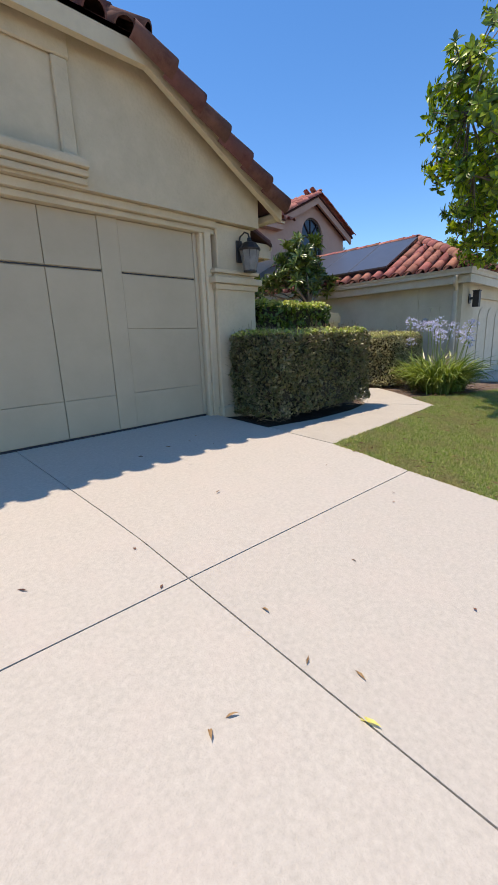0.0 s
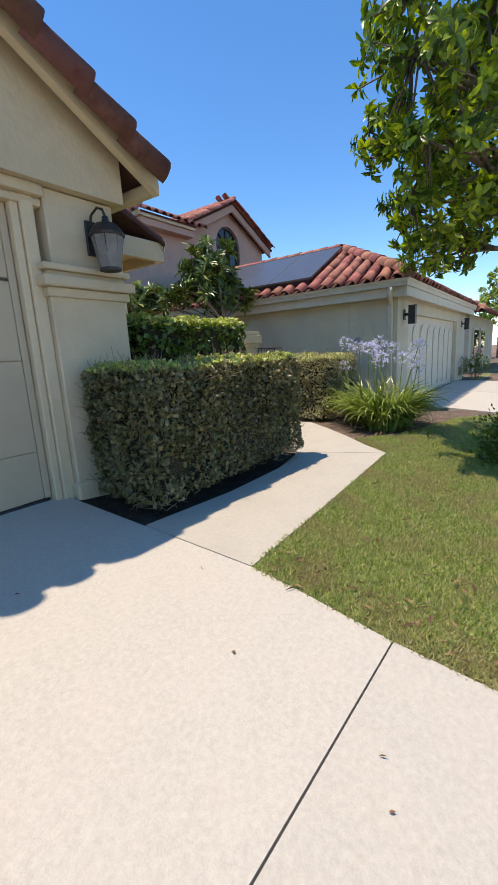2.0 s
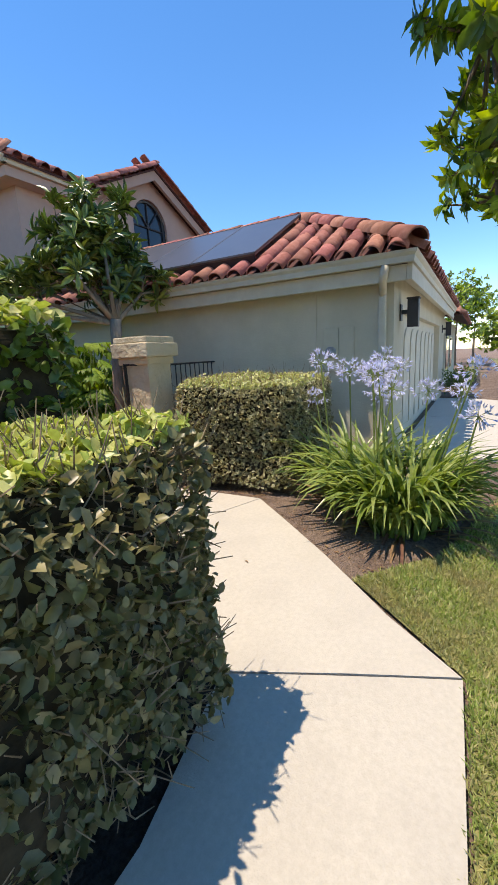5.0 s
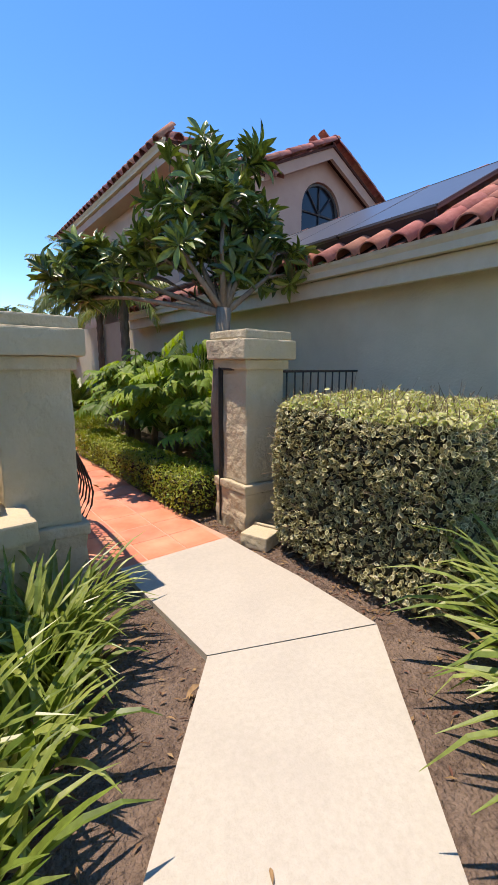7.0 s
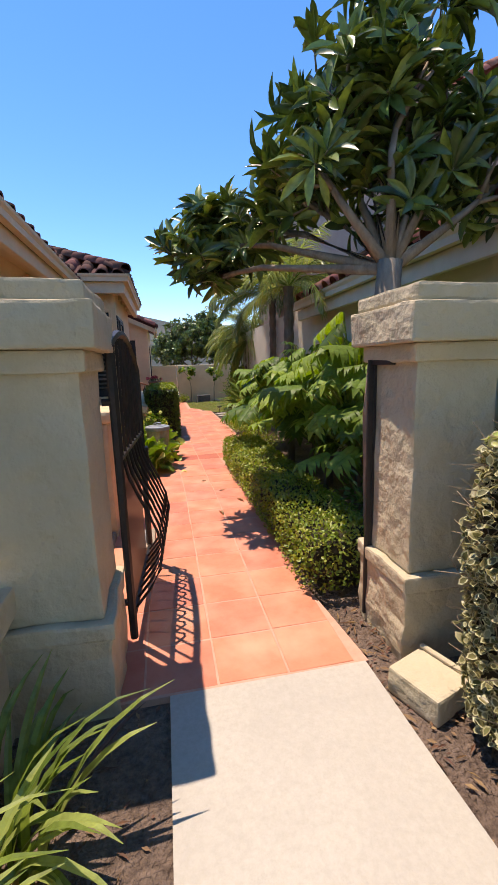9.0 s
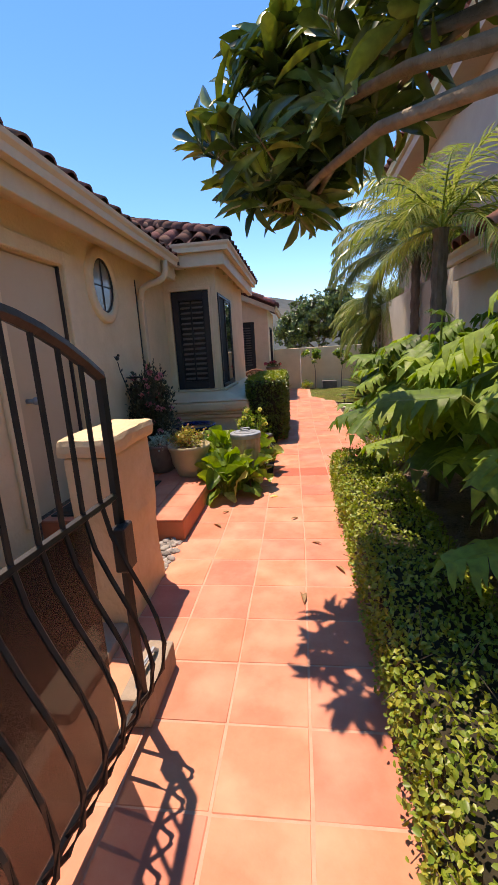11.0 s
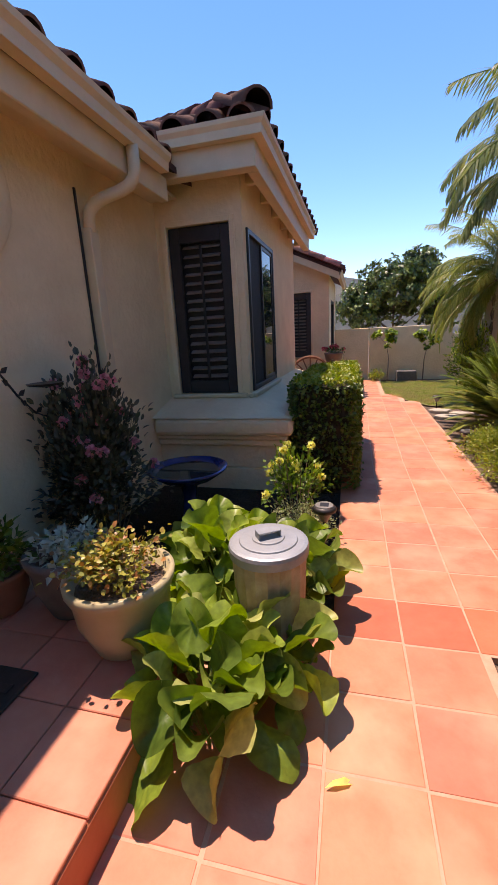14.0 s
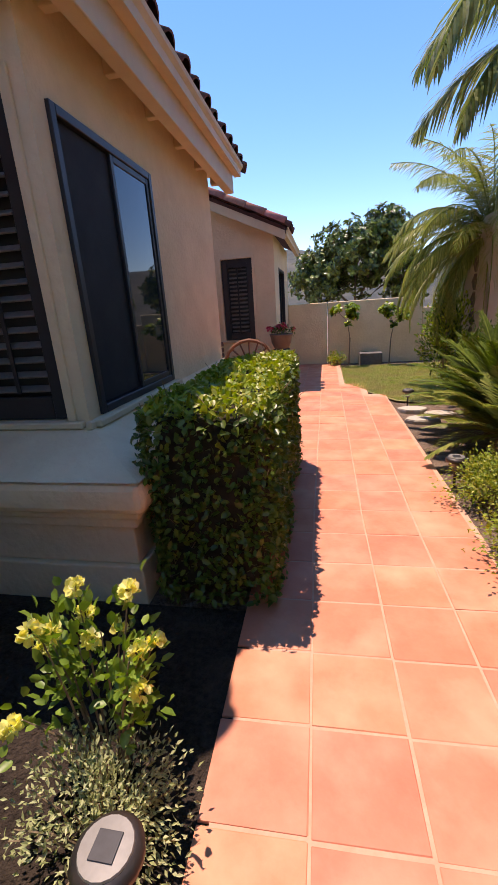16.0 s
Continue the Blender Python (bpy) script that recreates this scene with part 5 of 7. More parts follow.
step = thing("door_step", "red tiled entry step", "step", kind="structure")
bm = bmesh.new()
bx(bm, WX, 8.64, 0.1, 6.80, 10.1, 0.425, 0.006)
part("riser", bm, SALT_RED, step)
for i in range(4):
    for j in range(5):
        x0, y0 = WX + 0.006 + i * 0.2985, 8.638 + j * 0.2935
        bm = bmesh.new()
        bx(bm, x0, y0, 0.426, x0 + 0.2945, y0 + 0.2895, 0.44, 0.003)
        part("tile", bm, SALTILLO, step)
mat_ = thing("door_mat", "black rubber door mat on the step", "door mat", at=(5.95, 9.1, 0.44))
bm = bmesh.new()
bx(bm, 5.64, 8.72, 0.44, 6.30, 9.62, 0.455, 0.006)
part("mat", bm, IRON, mat_)
for i in range(9):
    bm = bmesh.new()
    bx(bm, 5.68, 8.78 + i * 0.09, 0.4555, 6.26, 8.82 + i * 0.09, 0.461, 0.002)
    part("rib", bm, IRON, mat_)
DOORPAINT = mk("door_paint", (0.60, 0.47, 0.30), (0.64, 0.51, 0.33), 4, 0.5, 0.04, 60)
door = thing("door_1", "tall plain cream front door in a moulded frame", "door", kind="structure")
bm = bmesh.new()
bx(bm, WX - 0.09, 8.64, 0.44, WX - 0.045, 9.505, 2.535, 0.004)
part("leaf", bm, DOORPAINT, door)
bm = bmesh.new()
bx(bm, WX - 0.10, 9.507, 0.44, WX - 0.02, 9.528, 2.545)
part("weather_strip", bm, DARKFRAME, door)
for a, b in (((WX, 9.53, 0.44), (WX + 0.035, 9.69, 2.68)), ((WX, 8.46, 0.44), (WX + 0.035, 8.62, 2.68)), ((WX, 8.623, 2.55), (WX + 0.035, 9.527, 2.68))):
    bm = bmesh.new()
    bx(bm, *a, *b, 0.008)
    part("casing", bm, STUCCO_COURT, door)
bm = bmesh.new()
tube(bm, [(WX - 0.045, 8.80, 1.40), (WX + 0.02, 8.80, 1.40)], 0.02, 8)
bmesh.ops.create_uvsphere(bm, u_segments=12, v_segments=8, radius=0.032, matrix=Matrix.Translation((WX + 0.035, 8.80, 1.40)))
part("door_knob", bm, GALV, door, "round metal knob", smooth=True)

# oval window
# pale base colour stands in for whitish reflection and interior in the pane
PALEGLASS = mk("pale_glass", (0.17, 0.17, 0.16), (0.27, 0.27, 0.26), 3, 0.12, 0.0, spec=0.6)
ov = thing("window_oval", "upright oval window with a thick stucco surround", "window", kind="structure")
OC, OA, OB = Vector((WX, 10.315, 2.485)), 0.245, 0.285


def oval(s, x=0.0, n=28):
    return [(WX + x, OC.y + (OA + s) * math.cos(2 * math.pi * k / n), OC.z + (OB + s) * math.sin(2 * math.pi * k / n)) for k in range(n)]


def ring(bm, prof, n=28):
    """A ring round the oval from (growth, x) pairs."""
    loops = [[bm.verts.new(p) for p in oval(s, x, n)] for s, x in prof]
    for q, w in zip(loops, loops[1:]):
        for k in range(n):
            bm.faces.new((q[k], q[(k + 1) % n], w[(k + 1) % n], w[k]))


bm = bmesh.new()
ring(bm, [(0.115, 0.0), (0.11, 0.035), (0.095, 0.045), (0.015, 0.045), (0.0, 0.035), (0.0, 0.003)])
part("surround", bm, STUCCO_COURT, ov, smooth=True)
bm = bmesh.new()
ring(bm, [(0.0, 0.006), (0.0, 0.022), (-0.022, 0.022), (-0.022, 0.006)])
part("frame", bm, DARKFRAME, ov)
bm = bmesh.new()
bm.faces.new([bm.verts.new(p) for p in oval(-0.01, 0.008)])
part("pane", bm, PALEGLASS, ov)
WHITE = mk("white_blind", (0.62, 0.62, 0.60), (0.70, 0.70, 0.68), 5, 0.6, 0.0)
for a, b in (((OC.y, OC.z - OB + 0.02), (OC.y, OC.z + OB - 0.02)), ((OC.y - OA + 0.02, OC.z), (OC.y + OA - 0.02, OC.z))):
    bm = bmesh.new()
    tube(bm, [(WX + 0.012, *a), (WX + 0.012, *b)], 0.008, 4)
    part("muntin", bm, DARKFRAME, ov)

# downspout at the inner corner
ds = thing("downspout", "cream painted downspout with an elbow under the gutter", "downspout")
bm = bmesh.new()
tube(bm, [(5.99, 11.45, 2.95), (5.99, 11.45, 2.80), (5.975, 11.447, 2.75), (5.94, 11.44, 2.71), (5.88, 11.425, 2.68), (5.76, 11.39, 2.64), (5.70, 11.375, 2.61), (5.66, 11.36, 2.56), (5.645, 11.36, 2.50), (5.645, 11.36, 2.43)], 0.042, 12)
part("elbow", bm, TRIM, ds, smooth=True)
bm = bmesh.new()
bx(bm, 5.603, 11.31, 0.3, 5.68, 11.41, 2.45, 0.008)
part("pipe", bm, TRIM, ds)
bm = bmesh.new()
bx(bm, 5.603, 11.286, 0.3, 5.612, 11.306, 2.7)
part("cable", bm, DARKFRAME, ds, "thin black cable run beside the pipe")
nds = thing("downspout", "pale downspout at the neighbouring corner", "downspout")
bm = bmesh.new()
tube(bm, [(9.62, 3.40, 2.56), (9.63, 3.42, 2.46), (9.68, 3.44, 2.40), (9.8, 3.46, 2.36), (9.85, 3.47, 2.28)], 0.045, 8)
part("elbow", bm, TRIM_NB, nds, smooth=True)
bm = bmesh.new()
bx(bm, 9.815, 3.43, 0.1, 9.897, 3.51, 2.30, 0.008)
part("pipe", bm, TRIM_NB, nds)


# ---- windows of the bay and far wing ----
def louvre_window(parent_label, x0, x1, y, z0, z1, slats):
    w = thing("window_shuttered", parent_label, "window", kind="structure")
    bm = bmesh.new()
    f = 0.105
    for a in ((x0, z0, x0 + f, z1), (x1 - f, z0, x1, z1), (x0 + f, z0, x1 - f, z0 + 0.13), (x0 + f, z1 - 0.14, x1 - f, z1)):
        bx(bm, a[0] + 0.001, y + 0.03, a[1] + 0.001, a[2] - 0.001, y + 0.075, a[3] - 0.001, 0.004)
    part("shutter_frame", bm, DARKFRAME, w)
    bm = bmesh.new()
    bx(bm, x0, y + 0.12, z0, x1, y + 0.13, z1)
    part("backing", bm, DARKFRAME, w)
    for i in range(slats):
        z = z0 + 0.17 + (z1 - z0 - 0.34) * i / (slats - 1)
        bm = bmesh.new()
        bx(bm, x0 + f + 0.02, y + 0.05, z - 0.006, x1 - f - 0.02, y + 0.105, z + 0.006, 0.003)
        bmesh.ops.rotate(bm, verts=bm.verts, cent=((x0 + x1) / 2, y + 0.08, z), matrix=Matrix.Rotation(radians(32), 3, "X"))
        part("slat", bm, SLAT, w)
    bm = bmesh.new()
    bx(bm, (x0 + x1) / 2 - 0.012, y + 0.036, z0 + 0.15, (x0 + x1) / 2 + 0.012, y + 0.048, z1 - 0.16, 0.002)
    part("tilt_rod", bm, DARKFRAME, w)
    bm = bmesh.new()
    for a in ((x0 - 0.055, z0 - 0.0, x0 - 0.001, z1 + 0.05), (x1 + 0.001, z0, x1 + 0.05, z1 + 0.05), (x0, z1 + 0.001, x1, z1 + 0.05)):
        bx(bm, a[0], y - 0.022, a[1], a[2], y - 0.001, a[3], 0.004)
    part("surround", bm, STUCCO_COURT, w)
    bm = bmesh.new()
    bx(bm, x0 - 0.07, y - 0.05, z0 - 0.04, x1 + 0.10, y - 0.001, z0 - 0.002, 0.008)
    part("sill", bm, TRIM, w)
    return w


SLAT = mk("louvre_slat", (0.16, 0.13, 0.11), (0.24, 0.20, 0.17), 8, 0.5, 0.04, 60)
louvre_window("window with dark louvred shutter and cream surround", 5.71, 6.33, 12.5, 1.125, 2.685, 16)
louvre_window("distant window with dark louvred shutter", 5.83, 6.41, 18.5, 1.105, 2.545, 16)
MESHDARK = mk("insect_mesh", (0.022, 0.022, 0.024), (0.036, 0.036, 0.038), 5, 0.75, 0.1, 300, spec=0.25)
sl = thing("window_sliding", "sliding window in a dark metal frame reflecting the sky", "window", kind="structure")
Y0, Y1, Z0, Z1 = 12.62, 13.82, 1.125, 2.645
bm = bmesh.new()
for a in ((Y0, Z0, Y0 + 0.05, Z1), (Y1 - 0.05, Z0, Y1, Z1), (Y0 + 0.05, Z0, Y1 - 0.05, Z0 + 0.05), (Y0 + 0.05, Z1 - 0.05, Y1 - 0.05, Z1)):
    bx(bm, 6.40, a[0] + 0.001, a[1] + 0.001, 6.472, a[2] - 0.001, a[3] - 0.001, 0.004)
part("frame", bm, DARKFRAME, sl)
for y0, y1, x in ((Y0 + 0.05, Y0 + 0.62, 6.415), (Y0 + 0.58, Y1 - 0.05, 6.44)):
    bm = bmesh.new()
    for a in ((y0, Z0 + 0.05, y0 + 0.04, Z1 - 0.05), (y1 - 0.04, Z0 + 0.05, y1, Z1 - 0.05), (y0 + 0.04, Z0 + 0.05, y1 - 0.04, Z0 + 0.09), (y0 + 0.04, Z1 - 0.09, y1 - 0.04, Z1 - 0.05)):
        bx(bm, x, a[0] + 0.001, a[1] + 0.001, x + 0.022, a[2] - 0.001, a[3] - 0.001, 0.003)
    sash = part("sash", bm, DARKFRAME, sl)
    bm = bmesh.new()
    bx(bm, x + 0.008, y0 + 0.04, Z0 + 0.09, x + 0.014, y1 - 0.04, Z1 - 0.09)
    part("pane", bm, GLASS, sash)
    if x < 6.43:
        bm = bmesh.new()
        bx(bm, x + 0.024, y0 + 0.005, Z0 + 0.055, x + 0.0265, y1 - 0.045, Z1 - 0.055)
        part("insect_screen", bm, MESHDARK, sash, "dark insect screen")
bm = bmesh.new()
bx(bm, 6.451, Y0 - 0.12, Z0 - 0.045, 6.52, Y1 + 0.05, Z0 - 0.002, 0.008)
part("sill", bm, TRIM, sl)
bm = bmesh.new()
bx(bm, 6.451, 12.45, Z0 - 0.045, 6.49, Y0 - 0.123, Z0 - 0.002, 0.006)
part("corner_sill", bm, TRIM, sl)
fw = thing("window_3", "narrow dark framed window on the far wing", "window", kind="structure")
bm = bmesh.new()
bx(bm, 6.74, 19.2, 1.1, 6.75, 20.3, 2.4)
part("pane", bm, GLASS, fw)
bm = bmesh.new()
for a in ((19.2, 1.1, 19.25, 2.4), (20.25, 1.1, 20.3, 2.4), (19.25, 1.1, 20.25, 1.15), (19.25, 2.35, 20.25, 2.4)):
    bx(bm, 6.755, a[0], a[1], 6.825, a[2] - 0.001, a[3])
part("frame", bm, DARKFRAME, fw)

# garden end wall
end = thing("wall_north", "tan stucco garden wall at the end of the court", "wall", kind="structure")
for x0, x1, z in ((6.83, 7.755, 1.70), (7.775, 9.92, 1.70), (9.925, 13.0, 1.45)):
    bm = bmesh.new()
    bx(bm, x0, 21.0, 0, x1, 21.18, z, 0.012)
    part("panel", bm, STUCCO_COURT, end)

# ---- neighbouring fittings ----
solar = thing("solar_array", "black solar panels mounted on the tiled roof", "solar array", at=(10.8, 7.8, 3.4))
sn = Vector((-NP, 0, 1)).normalized()
su = Vector((1, 0, NP)).normalized()
PV = mk("solar_cell", (0.05, 0.052, 0.058), (0.07, 0.073, 0.08), 4, 0.30, 0.0, spec=0.9)
ALU = mk("panel_rim", (0.06, 0.062, 0.068), (0.09, 0.092, 0.098), 9, 0.4, 0.0)
for j in range(5):
    o = Vector((EX, 0, NE)) + su * 0.24 + sn * 0.17
    y0 = 5.06 + j * 1.05
    bm = bmesh.new()
    q = [o + Vector((0, y0, 0)), o + su * 1.86 + Vector((0, y0, 0)), o + su * 1.86 + Vector((0, y0 + 1.03, 0)), o + Vector((0, y0 + 1.03, 0))]
    a = [bm.verts.new(p) for p in q]
    b = [bm.verts.new(p + sn * 0.04) for p in q]
    bm.faces.new(a)
    bm.faces.new(b)
    for k in range(4):
        bm.faces.new((a[k], a[(k + 1) % 4], b[(k + 1) % 4], b[k]))
    part("panel", bm, PV, solar)
    bm = bmesh.new()
    for k in range(4):
        tube(bm, [q[k] + sn * 0.032, q[(k + 1) % 4] + sn * 0.032], 0.016, 4)
    part("panel_frame", bm, ALU, solar)
# black strip, added to paint the shade in the gap below the panels
bm = bmesh.new()
o = Vector((EX, 0, NE)) + su * 0.24 + sn * 0.05
q = [o + Vector((0, 5.08, 0)), o + su * 0.03 + Vector((0, 5.08, 0)), o + su * 0.03 + Vector((0, 10.28, 0)), o + Vector((0, 10.28, 0))]
a = [bm.verts.new(p) for p in q]
b = [bm.verts.new(p + sn * 0.12) for p in q]
bm.faces.new(a)
bm.faces.new(b)
for k in range(4):
    bm.faces.new((a[k], a[(k + 1) % 4], b[(k + 1) % 4], b[k]))
part("skirt", bm, DARKFRAME, solar, "black strip for the shaded gap under the lower edge")
for y in (5.3, 6.9, 8.5, 10.0):
    o = Vector((EX, y, NE))
    for u in (0.5, 1.7):
        bm = bmesh.new()
        tube(bm, [o + su * u + sn * 0.02, o + su * u + sn * 0.165], 0.02, 5)
        part("foot", bm, GALV, solar)
meter = thing("meter_box", "flush painted utility meter box on the wall", "meter box", at=(9.88, 4.0, 1.4))
for y0, y1 in ((3.81, 4.0), (4.006, 4.20)):
    bm = bmesh.new()
    bx(bm, 9.872, y0, 1.42, 9.899, y1, 1.96, 0.006)
    part("door", bm, STUCCO_NB, meter)
bm = bmesh.new()
lathe(bm, [(0.07, 0), (0.07, 0.05), (0.055, 0.075), (0.0001, 0.08)], (0, 0, 0), 14)
bmesh.ops.rotate(bm, verts=bm.verts, cent=(0, 0, 0), matrix=Matrix.Rotation(radians(-90), 3, "Y"))
bmesh.ops.translate(bm, verts=bm.verts, vec=(9.87, 4.1, 1.66))
part("meter", bm, GALV, meter, "round glass meter")
bm = bmesh.new()
tube(bm, [(9.885, 4.3, 1.0), (9.885, 4.3, 2.5)], 0.012, 5)
part("conduit", bm, STUCCO_NB, meter)


def sconce(x, y, z):
    s = thing("wall_lamp", "black boxy wall lamp beside the garage door", "wall lamp", "garage wall lamps", at=(x, y, z))
    for n, b in (("back_plate", (x - 0.06, y - 0.02, z - 0.08, x + 0.06, y - 0.001, z + 0.12)), ("arm", (x - 0.03, y - 0.09, z + 0.0, x + 0.03, y - 0.021, z + 0.05)), ("body", (x - 0.065, y - 0.22, z - 0.16, x + 0.065, y - 0.091, z + 0.17)), ("top", (x - 0.075, y - 0.23, z + 0.171, x + 0.075, y - 0.081, z + 0.19))):
        bm = bmesh.new()
        bx(bm, *b, 0.004)
        part(n, bm, DARKFRAME, s)


sconce(10.34, 3.35, 2.08)
sconce(17.0, 3.35, 2.08)

# lantern on the garage pilaster
lan = thing("wall_lantern", "old dark metal carriage lantern with frosted glass", "wall lamp", at=(4.05, 3.86, 2.3))
LX, LY, LZ = 3.97, GY - 0.25, 2.37
FROST = mk("frosted_glass", (0.16, 0.155, 0.14), (0.24, 0.23, 0.21), 10, 0.35, 0.05, 50)
bm = bmesh.new()
lathe(bm, [(0.085, -0.13), (0.125, 0.10)], (LX, LY, LZ), 8)
part("glass", bm, FROST, lan)
bm = bmesh.new()
lathe(bm, [(0.135, 0.10), (0.14, 0.12), (0.085, 0.19), (0.03, 0.21), (0.022, 0.25), (0.002, 0.26)], (LX, LY, LZ), 10)
part("hood", bm, IRON, lan)
bm = bmesh.new()
lathe(bm, [(0.085, -0.15), (0.085, -0.13), (0.02, -0.128)], (LX, LY, LZ), 8)
part("base_ring", bm, IRON, lan)
for k in range(8):
    a = 2 * math.pi * k / 8
    bm = bmesh.new()
    tube(bm, [(LX + 0.077 * math.cos(a), LY + 0.077 * math.sin(a), LZ - 0.13), (LX + 0.122 * math.cos(a), LY + 0.122 * math.sin(a), LZ + 0.10)], 0.006, 4)
    part("rib", bm, IRON, lan)
bm = bmesh.new()
tube(bm, [(LX, LY, LZ + 0.25), (LX - 0.01, LY + 0.01, LZ + 0.30), (LX - 0.02, LY + 0.06, LZ + 0.32), (LX - 0.03, LY + 0.13, LZ + 0.28), (LX - 0.03, LY + 0.165, LZ + 0.18)], 0.011, 6)
part("scroll_arm", bm, IRON, lan)
bm = bmesh.new()
bx(bm, LX - 0.08, GY - 0.105, LZ - 0.02, LX + 0.02, GY - 0.081, LZ + 0.24, 0.006)
part("back_plate", bm, IRON, lan)


def text(body, size, m, material, label, category):
    cu = bpy.data.curves.new("house_number", "FONT")
    cu.body, cu.size, cu.extrude, cu.space_character = body, size, 0.006, 1.05
    tmp = bpy.data.objects.new("tmp", cu)
    scene.collection.objects.link(tmp)
    bpy.context.view_layer.update()
    me = bpy.data.meshes.new_from_object(tmp.evaluated_get(bpy.context.evaluated_depsgraph_get()))
    bpy.data.objects.remove(tmp)
    me.materials.clear()
    me.materials.append(material)
    ob = new("house_number", me)
    ob.matrix_basis = m
    return tagged(ob, label, category)


text("9032", 0.148, pose(4.945, 5.356, 2.865, 90, 0, 0), DARKFRAME, "black metal house number on the eave board", "house number")


# ---- things in the court ----
can = thing("metal_bin", "old galvanised bin with a round lid among broad leaves", "bin", at=(7.125, 10.10, FZ))
bm = bmesh.new()
n = 40
prof = [(0.125, 0.0), (0.13, 0.03), (0.145, 0.24), (0.155, 0.45), (0.16, 0.49)]
rings = [[bm.verts.new((7.125 + (r + (0.005 if k % 2 and 0 < i < 4 else 0)) * math.cos(2 * math.pi * k / n), 10.10 + (r + (0.005 if k % 2 and 0 < i < 4 else 0)) * math.sin(2 * math.pi * k / n), FZ + h * 1.1)) for k in range(n)] for i, (r, h) in enumerate(prof)]
for q, w in zip(rings, rings[1:]):
    for k in range(n):
        bm.faces.new((q[k], q[(k + 1) % n], w[(k + 1) % n], w[k]))
bm.faces.new(rings[0][::-1])
RUST = mk("rusty_zinc", (0.34, 0.25, 0.17), (0.52, 0.43, 0.33), 9, 0.6, 0.15, 40, (0.30, 0.15, 0.07), 5, 0.6, metal=0.35)
part("bin_body", bm, RUST, can)
bm = bmesh.new()
lathe(bm, [(0.150, 0.505), (0.169, 0.51), (0.171, 0.545), (0.167, 0.558), (0.155, 0.562), (0.125, 0.565), (0.122, 0.571), (0.116, 0.572), (0.070, 0.574), (0.067, 0.579), (0.060, 0.580), (0.001, 0.581)], (7.125, 10.10, FZ), 64)
lid = part("lid", bm, GALV, can, "grey zinc lid with pressed rings")
bm = bmesh.new()
bx(bm, 7.075, 10.075, FZ + 0.604, 7.175, 10.125, FZ + 0.610, 0.002)
bx(bm, 7.075, 10.075, FZ + 0.580, 7.081, 10.125, FZ + 0.604, 0.001)
bx(bm, 7.169, 10.075, FZ + 0.580, 7.175, 10.125, FZ + 0.604, 0.001)
bmesh.ops.rotate(bm, verts=bm.verts, cent=(7.125, 10.10, 0), matrix=Matrix.Rotation(0.6, 3, "Z"))
part("handle", bm, GALV, lid)

BLUE = mk("blue_glaze", (0.006, 0.02, 0.10), (0.012, 0.04, 0.19), 6, 0.08, 0.02, 30, spec=0.7)
bath = thing("bird_bath", "glossy cobalt blue ceramic bird bath holding water", "bird bath", at=(6.23, 11.33, FZ))
bm = bmesh.new()
lathe(bm, [(0.13, 0), (0.13, 0.03), (0.07, 0.09), (0.05, 0.25), (0.07, 0.36), (0.10, 0.385), (0.001, 0.39)], (6.23, 11.33, FZ - 0.03), 24)
part("pedestal", bm, BLUE, bath, smooth=True)
bm = bmesh.new()
lathe(bm, [(0.09, 0.355), (0.20, 0.40), (0.295, 0.465), (0.308, 0.485), (0.29, 0.487), (0.19, 0.435), (0.08, 0.405), (0.001, 0.40)], (6.23, 11.33, FZ - 0.03), 32)
bowl = part("bowl", bm, BLUE, bath, smooth=True)
bm = bmesh.new()
lathe(bm, [(0.001, 0.456), (0.24, 0.458), (0.001, 0.46)], (6.23, 11.33, FZ - 0.03), 32)
part("water", bm, GLASS, bowl)


def pot(label, x, y, z, r, h, material, group="plant pots"):
    p = thing("plant_pot", label, "plant pot", group, at=(x, y, z))
    bm = bmesh.new()
    lathe(bm, [(r * 0.55, 0), (r * 0.62, 0.01), (r * 0.88, h * 0.45), (r * 0.93, h * 0.78), (r * 0.98, h * 0.82), (r * 0.98, h * 0.86), (r * 1.03, h * 0.9), (r * 1.04, h), (r * 0.93, h), (r * 0.9, h * 0.85), (0.001, h * 0.84)], (x, y, z), 28)
    part("pot_body", bm, material, p, smooth=True)
    bm = bmesh.new()
    lathe(bm, [(r * 0.89, h * 0.845), (r * 0.5, h * 0.88), (0.001, h * 0.88)], (x, y, z), 16)
    part("compost", bm, SOIL, p)
    return p


CREAM = mk("glazed_cream", (0.42, 0.36, 0.20), (0.50, 0.43, 0.26), 7, 0.35, 0.05, 40, (0.32, 0.27, 0.15), 4, 0.5)
BROWNPOT = mk("dark_pot", (0.14, 0.11, 0.085), (0.21, 0.17, 0.13), 7, 0.6, 0.1, 40)
TERRA = mk("terracotta", (0.30, 0.13, 0.07), (0.38, 0.18, 0.10), 8, 0.85, 0.1, 40)
L_SUCC = leafmat("succulent_leaf", [(0.15, 0.19, 0.04), (0.32, 0.33, 0.06), (0.46, 0.38, 0.08), (0.42, 0.17, 0.07), (0.24, 0.27, 0.05), (0.38, 0.36, 0.07)], 0.4, 0.2)
L_PALE = leafmat("pale_succulent", [(0.35, 0.42, 0.32), (0.48, 0.54, 0.43)], 0.5, 0.2)
p1 = pot("round cream glazed pot on the entry step", 6.55, 9.86, 0.44, 0.215, 0.33, CREAM)
p2 = pot("dull brown pot standing against the house wall", 6.18, 10.02, 0.44, 0.19, 0.32, BROWNPOT)
p3 = pot("small terracotta pot beside the door", 5.82, 9.93, 0.44, 0.15, 0.22, TERRA)
